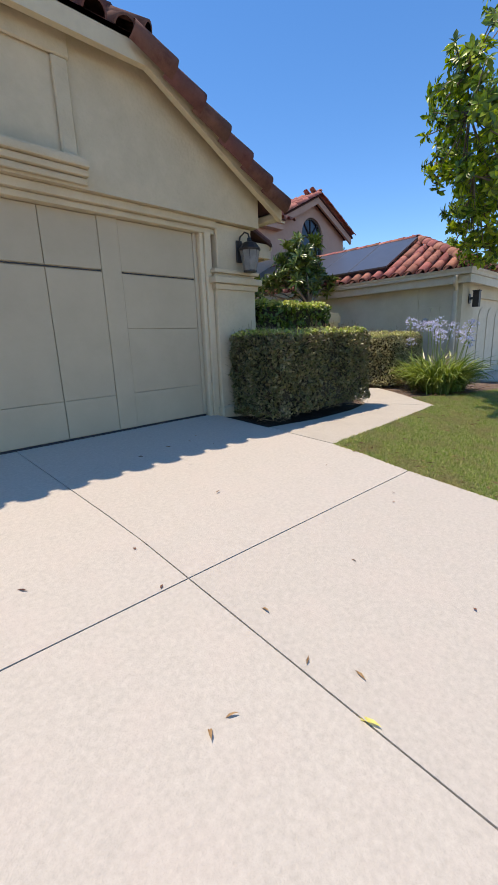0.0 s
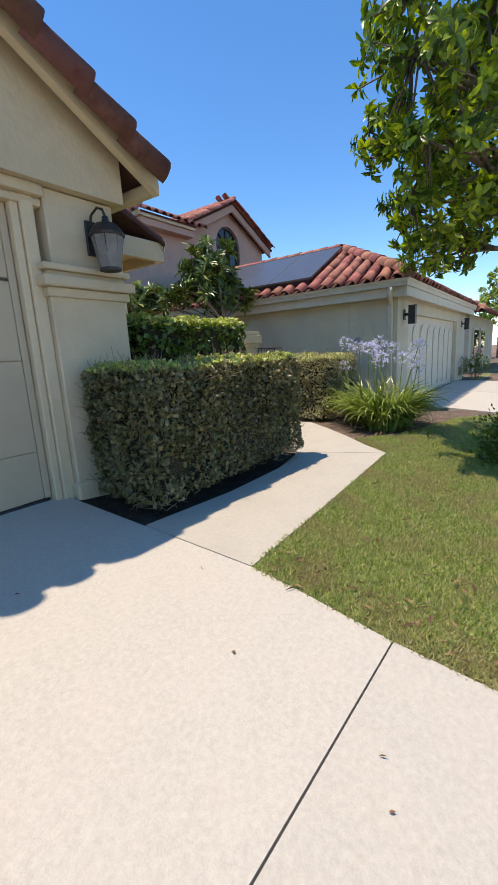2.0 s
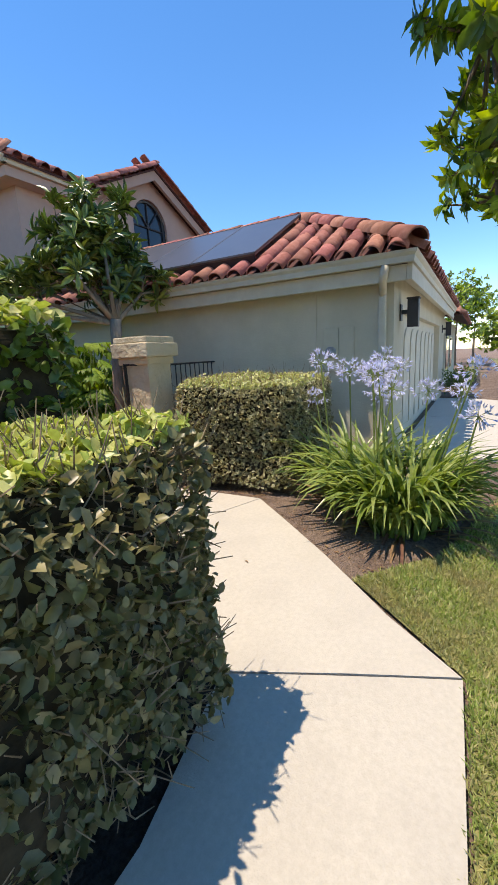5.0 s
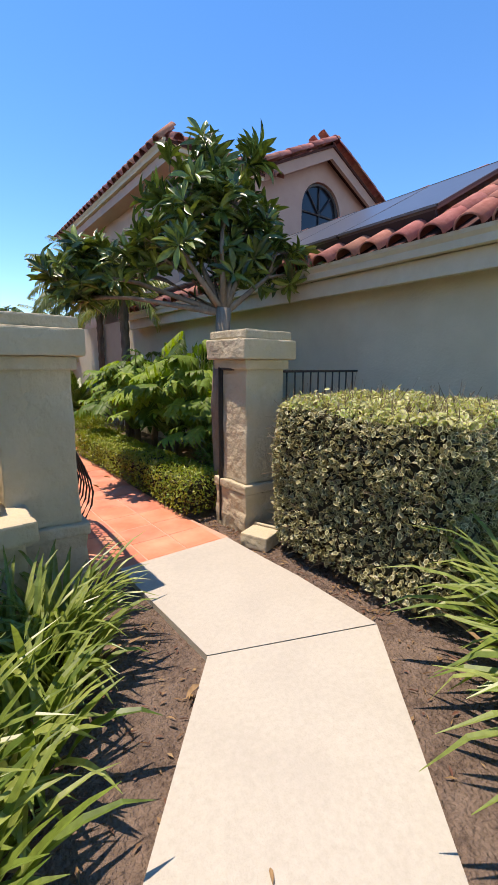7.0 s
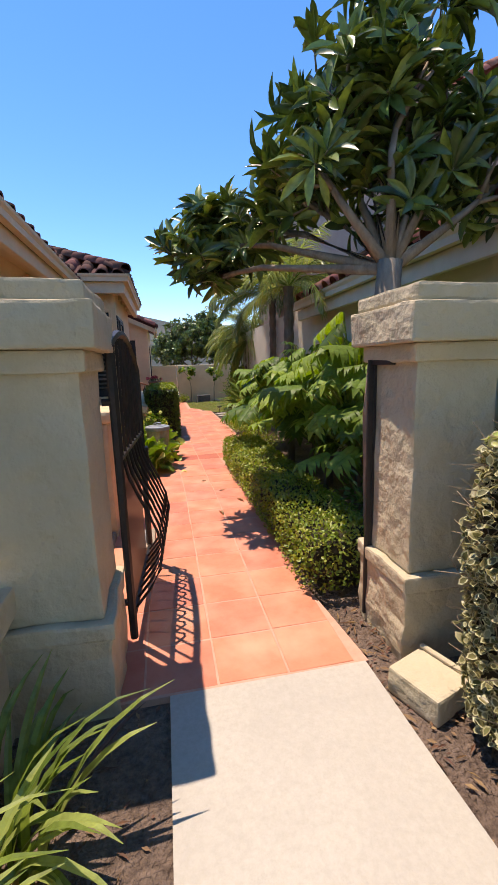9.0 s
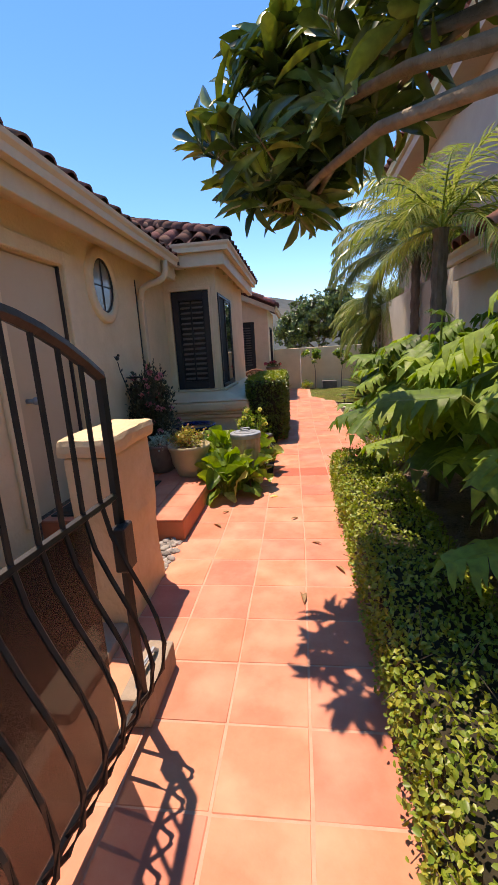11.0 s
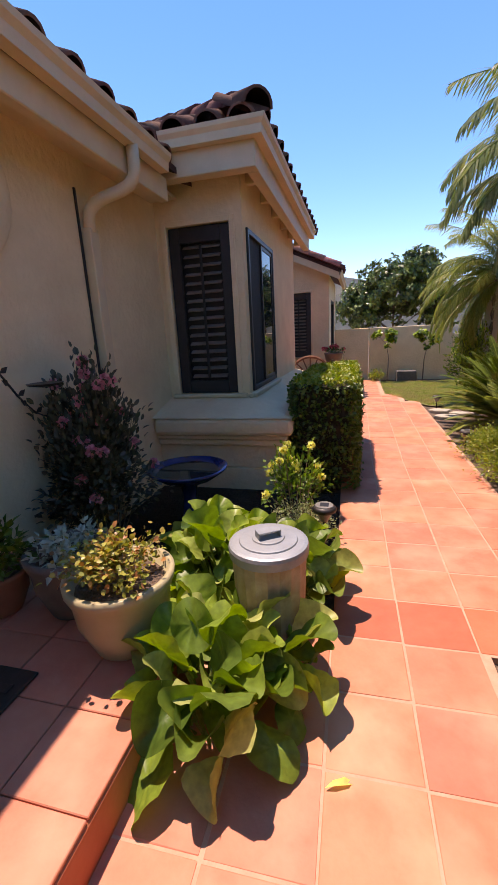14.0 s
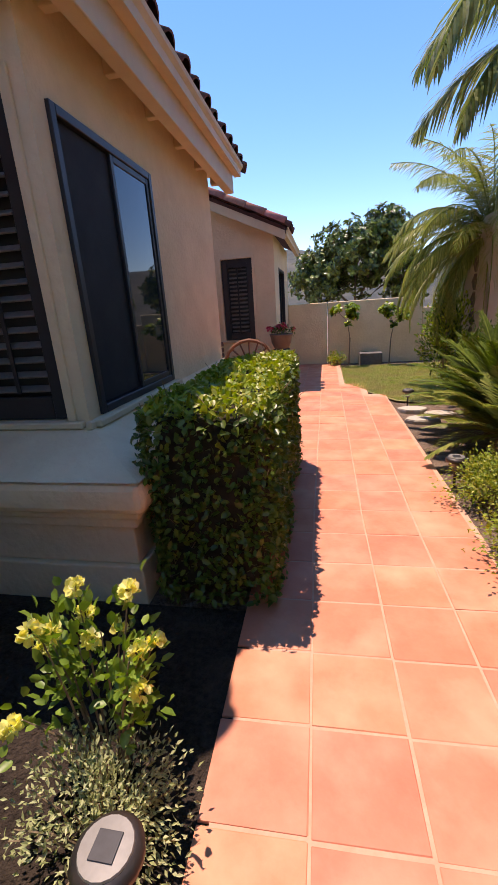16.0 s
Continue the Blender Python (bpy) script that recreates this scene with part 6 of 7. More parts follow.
p4 = pot("small terracotta pot under the vine", 5.98, 10.26, 0.27, 0.13, 0.22, TERRA)


def bushy(name, label, x, y, z, n, r, h, material, leaf, wide=0.6, shape=SMALL, stems=14, cat="plant", group="", flowers=None, nf=0, fsize=0.04):
    b = thing(name, label, cat, group, at=(x, y, z))
    bm = bmesh.new()
    tips = []
    for k in range(stems):
        a = random.uniform(0, 6.28)
        q = random.random() ** 0.6
        e = Vector((x + r * q * math.cos(a), y + r * q * math.sin(a), z + h * math.sqrt(max(0.05, 1 - q * q * 0.8)) * random.uniform(0.7, 1.0)))
        s = Vector((x, y, z)) + Vector((math.cos(a), math.sin(a), 0)) * r * 0.15
        m = s.lerp(e, 0.5) + Vector((0, 0, h * 0.08))
        tube(bm, [s, m, e], [0.006, 0.004, 0.002], 4)
        tips.append((s, m, e))
    part("branching", bm, TWIG, b, kind="stuff")
    k = rng.integers(0, stems, n)
    f = rng.uniform(0.25, 1.05, n) ** 0.7
    S = np.array([list(tips[i][0]) for i in k])
    M = np.array([list(tips[i][1]) for i in k])
    E = np.array([list(tips[i][2]) for i in k])
    P = np.where(f[:, None] < 0.5, S + (M - S) * 2 * f[:, None], M + (E - M) * (2 * f[:, None] - 1)) + rng.normal(0, 0.12 * r, (n, 3))
    D = unit(P - np.array([x, y, z + h * 0.3]) + rng.normal(0, 0.5 * r, (n, 3)))
    leaves("foliage", P, D, unit(rng.normal(0, 0.5, (n, 3)) + np.array([0, 0, 1.0])), leaf * rng.uniform(0.6, 1.2, n), leaf * wide * rng.uniform(0.7, 1.2, n), material, b, shape)
    for j in range(nf):
        c = np.array(tips[j % stems][2]) + rng.normal(0, 0.06 * r, 3)
        m = 34
        D = unit(rng.normal(0, 1, (m, 3)) + np.array([0, 0, 0.5]))
        leaves("flower", np.repeat(c[None], m, 0) + D * fsize * 0.25, D, D + rng.normal(0, 0.5, (m, 3)), fsize * 0.62, fsize * 0.6, flowers, b, OVAL)
    return b


bushy("succulent", "orange and green succulents filling a cream pot", 6.55, 9.86, 0.74, 1100, 0.22, 0.19, L_SUCC, 0.026, 0.8, OVAL, stems=26)
bushy("succulent", "pale rosette succulents in a brown pot", 6.18, 10.02, 0.71, 260, 0.16, 0.12, L_PALE, 0.05, 0.6, stems=10)
bushy("pot_plant", "dark leafy plant in a terracotta pot", 5.82, 9.93, 0.62, 320, 0.2, 0.3, L_GREEN, 0.06, 0.6, stems=14)
bushy("pot_plant", "small leafy plant in a terracotta pot", 5.98, 10.26, 0.45, 160, 0.14, 0.18, L_GREEN, 0.05, 0.6, stems=10)
bushy("mandevilla_vine", "dark leafy vine with pink trumpet flowers against the wall", 5.86, 10.74, 0.27, 5200, 0.36, 1.30, L_VINE, 0.05, 0.55, OVAL, 60, flowers=L_BLUSH, nf=30, fsize=0.05)
bushy("yellow_rose", "leggy rose bush with pale yellow blooms", 7.06, 11.32, 0.24, 480, 0.24, 0.80, L_BIG, 0.045, 0.6, OVAL, stems=16, flowers=L_YELLOW, nf=13, fsize=0.042)
bushy("low_shrub", "fine-leaved low shrub under the rose", 7.12, 11.15, 0.24, 2200, 0.24, 0.36, L_SAGE, 0.022, 0.4, stems=26)
bushy("bedding_plant", "small red-flowered plant behind the leaves", 6.55, 10.9, 0.25, 160, 0.12, 0.35, L_GREEN, 0.04, 0.6, stems=8, flowers=L_PINK, nf=2, fsize=0.03)

# broad-leaved bergenia
def paddle(cup, curl, wave, m=30):
    """A round, veined leaf: rings of points round its middle, ribs fanning out, edges cupped or rolled."""
    v = [(0.5, 0.0, -0.01)]
    for r in (0.3, 0.6, 0.85, 1.0):
        for i in range(m):
            t = 2 * math.pi * (i + 0.5) / m
            x, y = 0.5 - 0.52 * r * math.cos(t), 0.48 * r * math.sin(t)
            z = cup * (2 * y) ** 2 - curl * max(0, x - 0.45) ** 2 * 2.6 + 0.024 * r * math.cos(10 * t) + wave * r * r * math.sin(3 * t + 1) - 0.03 * math.exp(-(y / 0.05) ** 2)
            v.append((x, y, z))
    f = [(0, 1 + i, 1 + (i + 1) % m) for i in range(m)]
    for k in range(3):
        o = 1 + k * m
        f += [(o + i, o + m + i, o + m + (i + 1) % m, o + (i + 1) % m) for i in range(m)]
    return np.array(v), f


PADDLES = [paddle(0.20, 0.12, 0.07), paddle(0.38, 0.05, 0.09), paddle(-0.10, 0.25, 0.08), paddle(0.55, 0.2, 0.05)]
random.seed(5)
for label, x, y, nl, r, h, s in (("broad-leaved plant with huge cabbage-like leaves at the step", 6.97, 9.70, 32, 0.28, 0.26, 0.20), ("broad-leaved plant crowding the metal bin", 6.84, 10.34, 56, 0.34, 0.42, 0.185),
                                 ("broad-leaved plant at the foot of the bin", 7.0, 9.90, 26, 0.27, 0.30, 0.19),
                                 ("broad-leaved plant leaning out over the tiles", 7.20, 9.90, 12, 0.18, 0.20, 0.19),
                                 ("broad-leaved plant in front of the bird bath", 6.72, 10.60, 52, 0.36, 0.36, 0.18), ("broad-leaved plant spilling onto the tiles", 7.18, 10.50, 42, 0.26, 0.30, 0.18)):
    b = thing("bergenia", label, "plant", "broad-leaved plants", at=(x, y, FZ - 0.03))
    P, D, U, L = [], [], [], []
    bm = bmesh.new()
    for k in range(nl):
        a = 2.399 * k
        q = math.sqrt((k + 0.5) / nl)
        o = Vector((math.cos(a), math.sin(a), 0))
        base = Vector((x, y, FZ - 0.03)) + o * r * 0.25 * q
        e = Vector((x, y, FZ)) + o * r * q * 0.75 + Vector((0, 0, h * (1.0 - 0.75 * q * q) * random.uniform(0.75, 1.05) + 0.03))
        bm = bmesh.new()
        tube(bm, [base, base.lerp(e, 0.6) + Vector((0, 0, 0.04)), e], [0.009, 0.007, 0.005], 5)
        part("leaf_stalk", bm, L_STRAP, b)
        P.append(e)
        tilt = random.uniform(-0.6, 1.9) - 0.5 * q
        D.append(o + Vector((random.gauss(0, 0.35), random.gauss(0, 0.35), tilt + 0.4)))
        U.append(Vector((random.gauss(0, 0.4), random.gauss(0, 0.4), 1)) + o * random.uniform(-0.9, 0.5))
        L.append(s * random.uniform(0.6, 1.1))
    for i in range(nl):
        lf = leaves("leaf", np.array([P[i]]), np.array([D[i]]), np.array([U[i]]), L[i] * 1.08, L[i] * random.uniform(0.8, 1.05), L_BERG, b, PADDLES[i % 4])
        lf.data.shade_smooth()

# bird bracket on the wall
br = thing("wall_bracket", "rusty scrollwork plant bracket with a metal bird", "bracket", at=(5.63, 10.1, 1.5))
bm = bmesh.new()
pts = [(5.62, 10.32, 1.25), (5.66, 10.18, 1.30), (5.70, 10.03, 1.42), (5.70, 9.94, 1.55), (5.70, 9.90, 1.66)]
tube(bm, pts, [0.008, 0.008, 0.007, 0.006, 0.005], 5)
part("stem", bm, IRON, br)
bm = bmesh.new()
tube(bm, [(5.62, 10.42, 1.52), (5.72, 10.3, 1.46), (5.78, 10.16, 1.45)], 0.007, 5)
part("arm", bm, IRON, br)
bm = bmesh.new()
lathe(bm, [(0.02, -0.012), (0.09, 0.0), (0.10, 0.012), (0.001, 0.004)], (5.76, 10.18, 1.46), 16)
part("dish", bm, IRON, br)
for k in range(5):
    c = np.array([Vector(pts[1 + k // 2]).lerp(Vector(pts[2 + k // 2]), 0.5 * (k % 2))])
    leaves("metal_leaf", c, np.array([[0.2, (-1) ** k, 0.6]]), np.array([[1.0, 0, 0]]), 0.06, 0.035, IRON, br)
bm = bmesh.new()
bmesh.ops.create_uvsphere(bm, u_segments=10, v_segments=7, radius=0.03, matrix=Matrix.Translation((5.70, 9.90, 1.70)) @ Matrix.Diagonal((0.6, 1.4, 0.9, 1)))
bmesh.ops.create_uvsphere(bm, u_segments=8, v_segments=6, radius=0.017, matrix=Matrix.Translation((5.70, 9.935, 1.73)))
tube(bm, [(5.70, 9.87, 1.70), (5.70, 9.82, 1.72)], [0.012, 0.004], 5)
part("bird", bm, IRON, br)


br.location.y += 0.36


# solar path lights
CELL = mk("dark_solar_cell", (0.018, 0.02, 0.026), (0.03, 0.032, 0.04), 30, 0.5, 0.0, spec=0.3)


def path_light(x, y, h):
    s = thing("solar_light", "black solar path light on a spike with a clear cup", "garden light", "solar path lights", at=(x, y, FZ - 0.03))
    z = FZ - 0.03
    bm = bmesh.new()
    tube(bm, [(x, y, z - 0.02), (x, y, z + h - 0.10)], 0.011, 8)
    part("stake", bm, IRON, s)
    bm = bmesh.new()
    lathe(bm, [(0.022, h - 0.10), (0.052, h - 0.03), (0.001, h - 0.028)], (x, y, z), 16)
    part("cup", bm, FROST, s)
    bm = bmesh.new()
    lathe(bm, [(0.030, h - 0.035), (0.074, h - 0.03), (0.076, h - 0.012), (0.066, h), (0.05, h + 0.006), (0.001, h + 0.007)], (x, y, z), 20)
    cap = part("cap", bm, IRON, s, smooth=True)
    bm = bmesh.new()
    lathe(bm, [(0.058, h + 0.004), (0.056, h + 0.009), (0.001, h + 0.0095)], (x, y, z), 20)
    part("bezel", bm, FROST, cap)
    bm = bmesh.new()
    bx(bm, x - 0.027, y - 0.027, z + h + 0.0095, x + 0.027, y + 0.027, z + h + 0.012, 0.001)
    part("solar_cell", bm, CELL, cap)


path_light(7.29, 10.97, 0.38)
path_light(8.70, 13.65, 0.24)
path_light(8.82, 16.3, 0.24)

# river stones beside the step
stones = thing("river_stones", "pile of rounded grey river stones", "stones", at=(6.7, 8.45, 0.25))
ico = bmesh.new()
bmesh.ops.create_icosphere(ico, subdivisions=2, radius=1)
sme = []
for i in range(4):
    b2 = ico.copy()
    for v in b2.verts:
        v.co *= 1 + 0.25 * noise.noise(v.co * 1.3 + Vector((i * 7, 0, 0)))
    sme.append(mesh_of("stone", b2, mk("river_stone", (0.20, 0.175, 0.155), (0.42, 0.385, 0.345), 14, 0.8, 0.1, 60, vary=0.38) if i == 0 else sme[0].materials[0], True))
ico.free()
for i in range(190):
    x, y = random.uniform(6.42, 6.79), random.uniform(8.16, 8.63)
    s = random.uniform(0.012, 0.031)
    ob = new("stone", sme[i % 4])
    ob.parent = stones
    ob.matrix_basis = Matrix.Translation(Vector((x, y, 0.25 + s * 0.35 + random.uniform(0, 0.02))) - stones.location) @ Euler((random.uniform(-0.4, 0.4), random.uniform(-0.4, 0.4), random.uniform(0, 6))).to_matrix().to_4x4() @ Matrix.Diagonal((s * 1.35, s, s * 0.65, 1))


# ---- palms and big-leaved plants ----
def frond(bm_r, base, azim, lift, length, droop, per, leaf, store, stiff=False):
    """One feather frond: a rib in bm_r, and its leaflets in store."""
    p = Vector(base)
    o = Vector((math.cos(azim), math.sin(azim), 0))
    side = Vector((-math.sin(azim), math.cos(azim), 0))
    pts = [p.copy()]
    for i in range(10):
        a = lift - droop * (i / 10) ** 1.3
        p = p + (o * math.cos(a) + Vector((0, 0, math.sin(a)))) * length / 10
        pts.append(p.copy())
    tube(bm_r, pts, [0.012 * (1 - 0.8 * i / 10) + 0.002 for i in range(11)], 4)
    for j in range(per):
        f = 0.15 + 0.85 * j / per
        k = min(9, int(f * 10))
        q = pts[k].lerp(pts[k + 1], f * 10 - k)
        d = (pts[k + 1] - pts[k]).normalized()
        for s in (-1, 1):
            w = d * 0.75 + side * s * 0.75 + Vector((0, 0, random.uniform(0.2, 0.5) if stiff else random.uniform(-0.75, 0.05) * (0.4 + f)))
            store[0].append(q)
            store[1].append(w)
            store[2].append(Vector((0, 0, 1)) + side * s * 0.5)
            store[3].append(leaf * (math.sin(math.pi * (0.12 + 0.83 * f)) * 0.9 + 0.12) * random.uniform(0.85, 1.1))


HANG = (np.array([(0, 0.5, 0), (0, -0.5, 0), (0.35, 0.5, -0.03), (0.35, -0.5, -0.03), (0.7, 0.35, -0.13), (0.7, -0.35, -0.13), (1, 0, -0.3)]), [(0, 1, 3, 2), (2, 3, 5, 4), (4, 5, 6)])


def palm(label, x, y, z, h, r, nf, length, leaf, per=38, lift=(20, 85), droop=(70, 130), width=0.02, material=None, group="palms", name="palm_tree"):
    t = thing(name, label, "palm", group, at=(x, y, z))
    bm = bmesh.new()
    n = max(2, int(h / 0.12))
    tube(bm, [(x, y, z - 0.05 + (h + 0.05) * i / n) for i in range(n + 1)], [r * (1.12 if i % 2 else 0.92) for i in range(n + 1)], 9)
    part("trunk", bm, BARK, t)
    bm = bmesh.new()
    st = ([], [], [], [])
    for k in range(nf):
        frond(bm, (x, y, z + h), 2.399 * k + random.uniform(-0.2, 0.2), radians(lift[0] + (lift[1] - lift[0]) * ((k + 0.5) / nf)), length * random.uniform(0.85, 1.1), radians(random.uniform(*droop)), per, leaf, st, name == "sago_palm")
    part("ribs", bm, L_STRAP, t)
    leaves("fronds", np.array(st[0]), np.array(st[1]), np.array(st[2]), np.array(st[3]), width, material or L_PALM, t, HANG)
    return t


L_PALM_DK = leafmat("shaded_palm_leaf", [(0.09, 0.14, 0.04), (0.16, 0.21, 0.065), (0.27, 0.30, 0.13), (0.12, 0.17, 0.05)], 0.32, 0.3, 0.5)
random.seed(3)
palm("feathery palm with drooping fronds over the path", 9.80, 13.7, 0.25, 2.95, 0.075, 40, 1.85, 0.42, 72, (-5, 84), (70, 125), 0.016, L_PALM_DK)
palm("pygmy date palm with a shaggy dark trunk", 10.05, 17.5, 0.25, 2.2, 0.17, 84, 1.75, 0.34, 64, (-45, 80), (70, 120), 0.014)
palm("slender palm behind the gate tree", 9.3, 10.8, 0.25, 2.6, 0.08, 20, 1.2, 0.32, 36, (0, 80), (60, 120), 0.018)
palm("sago palm with stiff dark fronds beside the path", 9.5, 14.95, 0.25, 0.25, 0.13, 54, 1.0, 0.17, 54, (8, 80), (15, 45), 0.017, L_GREEN, "sago palms", "sago_palm")
palm("sago palm with yellowing lower fronds", 9.32, 14.25, 0.25, 0.2, 0.12, 34, 0.8, 0.18, 46, (2, 70), (20, 50), 0.018, L_PALM, "sago palms", "sago_palm")

T_, Fl = [], []
N_L = 8
for s_ in (1, -1):
    for k in range(N_L):
        f0, f1 = 0.01 + 0.92 * k / N_L, 0.01 + 0.92 * (k + 1) / N_L
        w = 0.60 * math.sin(math.pi * (0.20 + 0.66 * f0)) * (1.0 if k % 2 else 0.86)
        i0, i1 = 0.42 * w, 0.42 * 0.60 * math.sin(math.pi * (0.20 + 0.66 * f1))
        g = 0.10 + 0.10 * (k % 3)
        o = len(T_)
        T_ += [(f0, 0, 0), (f0, i0 * s_, 0.05), (f0 + 0.055, w * 0.72 * s_, 0.07 - g * 0.5), (f0 + 0.17, w * s_, -g), (f0 + 0.165, w * 0.70 * s_, 0.03 - g * 0.5), (f1, i1 * s_, 0.05), (f1, 0, 0)]
        Fl += [(o, o + 1, o + 5, o + 6), (o + 1, o + 2, o + 4, o + 5), (o + 2, o + 3, o + 4)]
o = len(T_)
T_ += [(0.93, 0, 0), (0.95, 0.13, 0.03), (1.16, 0, -0.14), (0.95, -0.13, 0.03)]
Fl += [(o, o + 1, o + 2), (o, o + 2, o + 3)]
LOBE = (np.array(T_), Fl)
random.seed(8)


def philodendron(label, x, y, nl, r, h, s):
    b = thing("philodendron", label, "plant", "lobed-leaf plants", at=(x, y, 0.25))
    bm = bmesh.new()
    P, D, U, L = [], [], [], []
    for k in range(nl):
        a = 2.399 * k + random.uniform(-0.3, 0.3)
        q = 0.25 + 0.75 * (k / nl)
        o = Vector((math.cos(a), math.sin(a), 0))
        e = Vector((x, y, 0.25)) + o * r * q + Vector((0, 0, h * (1.08 - 0.55 * q) * random.uniform(0.85, 1.1)))
        base = Vector((x, y, 0.25 + h * 0.25)) + o * 0.05
        bm = bmesh.new()
        tube(bm, [base, base.lerp(e, 0.55) + Vector((0, 0, 0.12)), e], [0.014, 0.011, 0.008], 5)
        part("leaf_stalk", bm, L_STRAP, b)
        P.append(e)
        D.append(o + Vector((random.gauss(0, 0.25), random.gauss(0, 0.25), random.uniform(-0.9, 0.15))))
        U.append(Vector((0, 0, 1)) + o * 0.6)
        L.append(s * random.uniform(0.7, 1.15))
    bm = bmesh.new()
    tube(bm, [(x, y, 0.2), (x + 0.03, y, 0.25 + h * 0.3)], [0.06, 0.045], 8)
    part("trunk", bm, BARK, b)
    for i in range(nl):
        leaves("leaf", np.array([P[i]]), np.array([D[i]]), np.array([U[i]]), L[i], L[i] * 0.8, L_PHIL, b, LOBE)


philodendron("large plant with deeply lobed glossy leaves behind the low hedge", 9.02, 8.45, 52, 0.62, 1.5, 0.40)
philodendron("lobed-leaf plant leaning over the hedge and tiles", 8.92, 9.55, 60, 0.64, 1.6, 0.37)
philodendron("young lobed-leaf plant near the pillar", 8.98, 7.30, 40, 0.42, 1.35, 0.30)
philodendron("lobed-leaf plant against the neighbouring wall", 9.4, 9.9, 36, 0.65, 1.9, 0.42)
philodendron("tall lobed-leaf plant behind the hedge", 9.1, 7.85, 40, 0.62, 1.95, 0.40)
philodendron("lobed-leaf plant below the feathery palm", 9.38, 11.1, 40, 0.5, 1.35, 0.36)
for label, x, y, n, r, h, m, lf in (("low leafy ground cover beside the tiles", 8.98, 12.55, 7500, 0.46, 0.36, L_BOX, 0.032), ("light green herb clump beside the tiles", 8.98, 13.3, 6500, 0.44, 0.32, L_BOX, 0.032), ("low leafy ground cover behind the hedge", 8.75, 10.6, 1300, 0.5, 0.35, L_BOX, 0.04),
                                    ("shade plant with dark leaves behind the hedge", 8.85, 6.75, 900, 0.4, 0.8, L_GREEN, 0.09), ("dark shrub against the neighbouring wall", 9.4, 8.3, 1500, 0.5, 1.7, L_GREEN, 0.09), ("dark shrub in the far bed", 9.6, 12.0, 1500, 0.6, 1.5, L_GREEN, 0.08),
                                    ("dark shrub beyond the palm", 9.55, 15.9, 2600, 0.42, 1.15, L_GREEN, 0.07), ("leafy shrub under the pygmy palm", 9.62, 17.5, 2800, 0.42, 1.5, L_TREE, 0.07), ("shrub in the sunny end bed", 10.3, 19.4, 2600, 0.7, 1.5, L_TREE, 0.08), ("small shrub at the wall foot", 8.0, 20.6, 300, 0.25, 0.3, L_BOX, 0.07), ("rounded grey-green shrub by the lawn", 9.95, 18.2, 1600, 0.45, 0.55, L_TOP, 0.045),
                                    ("dark evergreen shrub under the street tree", 6.95, 1.15, 2600, 0.55, 0.62, L_GREEN, 0.06), ("shrub beside the neighbouring garage", 17.0, 2.9, 900, 0.5, 0.9, L_GREEN, 0.08)):
    bushy("shrub", label, x, y, ground_z(x, y) - 0.02, n, r, h, m, lf, 0.5, stems=26, group="garden shrubs")


def rose_tree(x, y, h):
    t = thing("rose_tree", "small standard rose trained on a single stem", "rose tree", "standard roses", at=(x, y, 0.25))
    bm = bmesh.new()
    tips = []
    tube(bm, [(x, y, 0.22), (x + 0.02, y, 0.25 + h * 0.6)], [0.018, 0.014], 6)
    limbs(bm, (x + 0.02, y, 0.24 + h * 0.6), (0, 0, 1), 0.36, 0.012, 2, tips, 0.9, 3, 0.1)
    part("trunk", bm, BARK, t)
    rosettes("crown", tips, 42, 0.12, 0.6, L_TREE, t)


rose_tree(8.25, 20.5, 1.05)
rose_tree(9.15, 20.5, 0.95)
planter = thing("stone_planter", "square grey stone trough at the wall foot", "planter", at=(8.75, 20.65, 0.25))
bm = bmesh.new()
rough_box(bm, 8.5, 20.45, 0.22, 9.0, 20.85, 0.52, 0.02, 2, 0.008)
part("trough", bm, mk("grey_stone", (0.10, 0.095, 0.09), (0.17, 0.16, 0.15), 12, 0.95, 0.5, 40), planter)

# wagon wheel seat and flower stand on the far patio
WOODR = mk("weathered_wood", (0.16, 0.075, 0.045), (0.26, 0.13, 0.08), 12, 0.8, 0.3, 40, stretch=(1, 1, 0.2))
wh = thing("wagon_wheel_bench", "weathered bench with a wagon wheel arm", "bench", at=(6.6, 16.9, 0.25))
bm = bmesh.new()
tube(bm, [(6.55 + 0.40 * math.cos(2 * math.pi * k / 20), 16.95, 0.80 + 0.40 * math.sin(2 * math.pi * k / 20)) for k in range(21)], 0.03, 6)
part("wheel_rim", bm, WOODR, wh)
for k in range(8):
    a = math.pi * k / 8
    bm = bmesh.new()
    tube(bm, [(6.55 - 0.38 * math.cos(a), 16.95, 0.80 - 0.38 * math.sin(a)), (6.55 + 0.38 * math.cos(a), 16.95, 0.80 + 0.38 * math.sin(a))], 0.013, 5)
    part("spoke", bm, WOODR, wh)
bm = bmesh.new()
bx(bm, 5.9, 16.98, 0.62, 6.6, 18.0, 0.67, 0.006)
part("seat", bm, WOODR, wh)
for i in range(4):
    bm = bmesh.new()
    bx(bm, 5.85, 16.98, 0.75 + i * 0.1, 5.89, 18.0, 0.82 + i * 0.1, 0.005)
    part("back_slat", bm, WOODR, wh)
for x, y in ((5.95, 17.9), (6.55, 17.9), (5.95, 17.02)):
    bm = bmesh.new()
    bx(bm, x - 0.03, y - 0.03, 0.24, x + 0.03, y + 0.03, 0.62, 0.004)
    part("leg", bm, WOODR, wh)
fs = pot("flower pot raised on the patio", 6.95, 18.0, 0.95, 0.2, 0.26, BROWNPOT)
stand = thing("plant_stand", "black iron plant stand", "stand", at=(6.95, 18.0, 0.25))
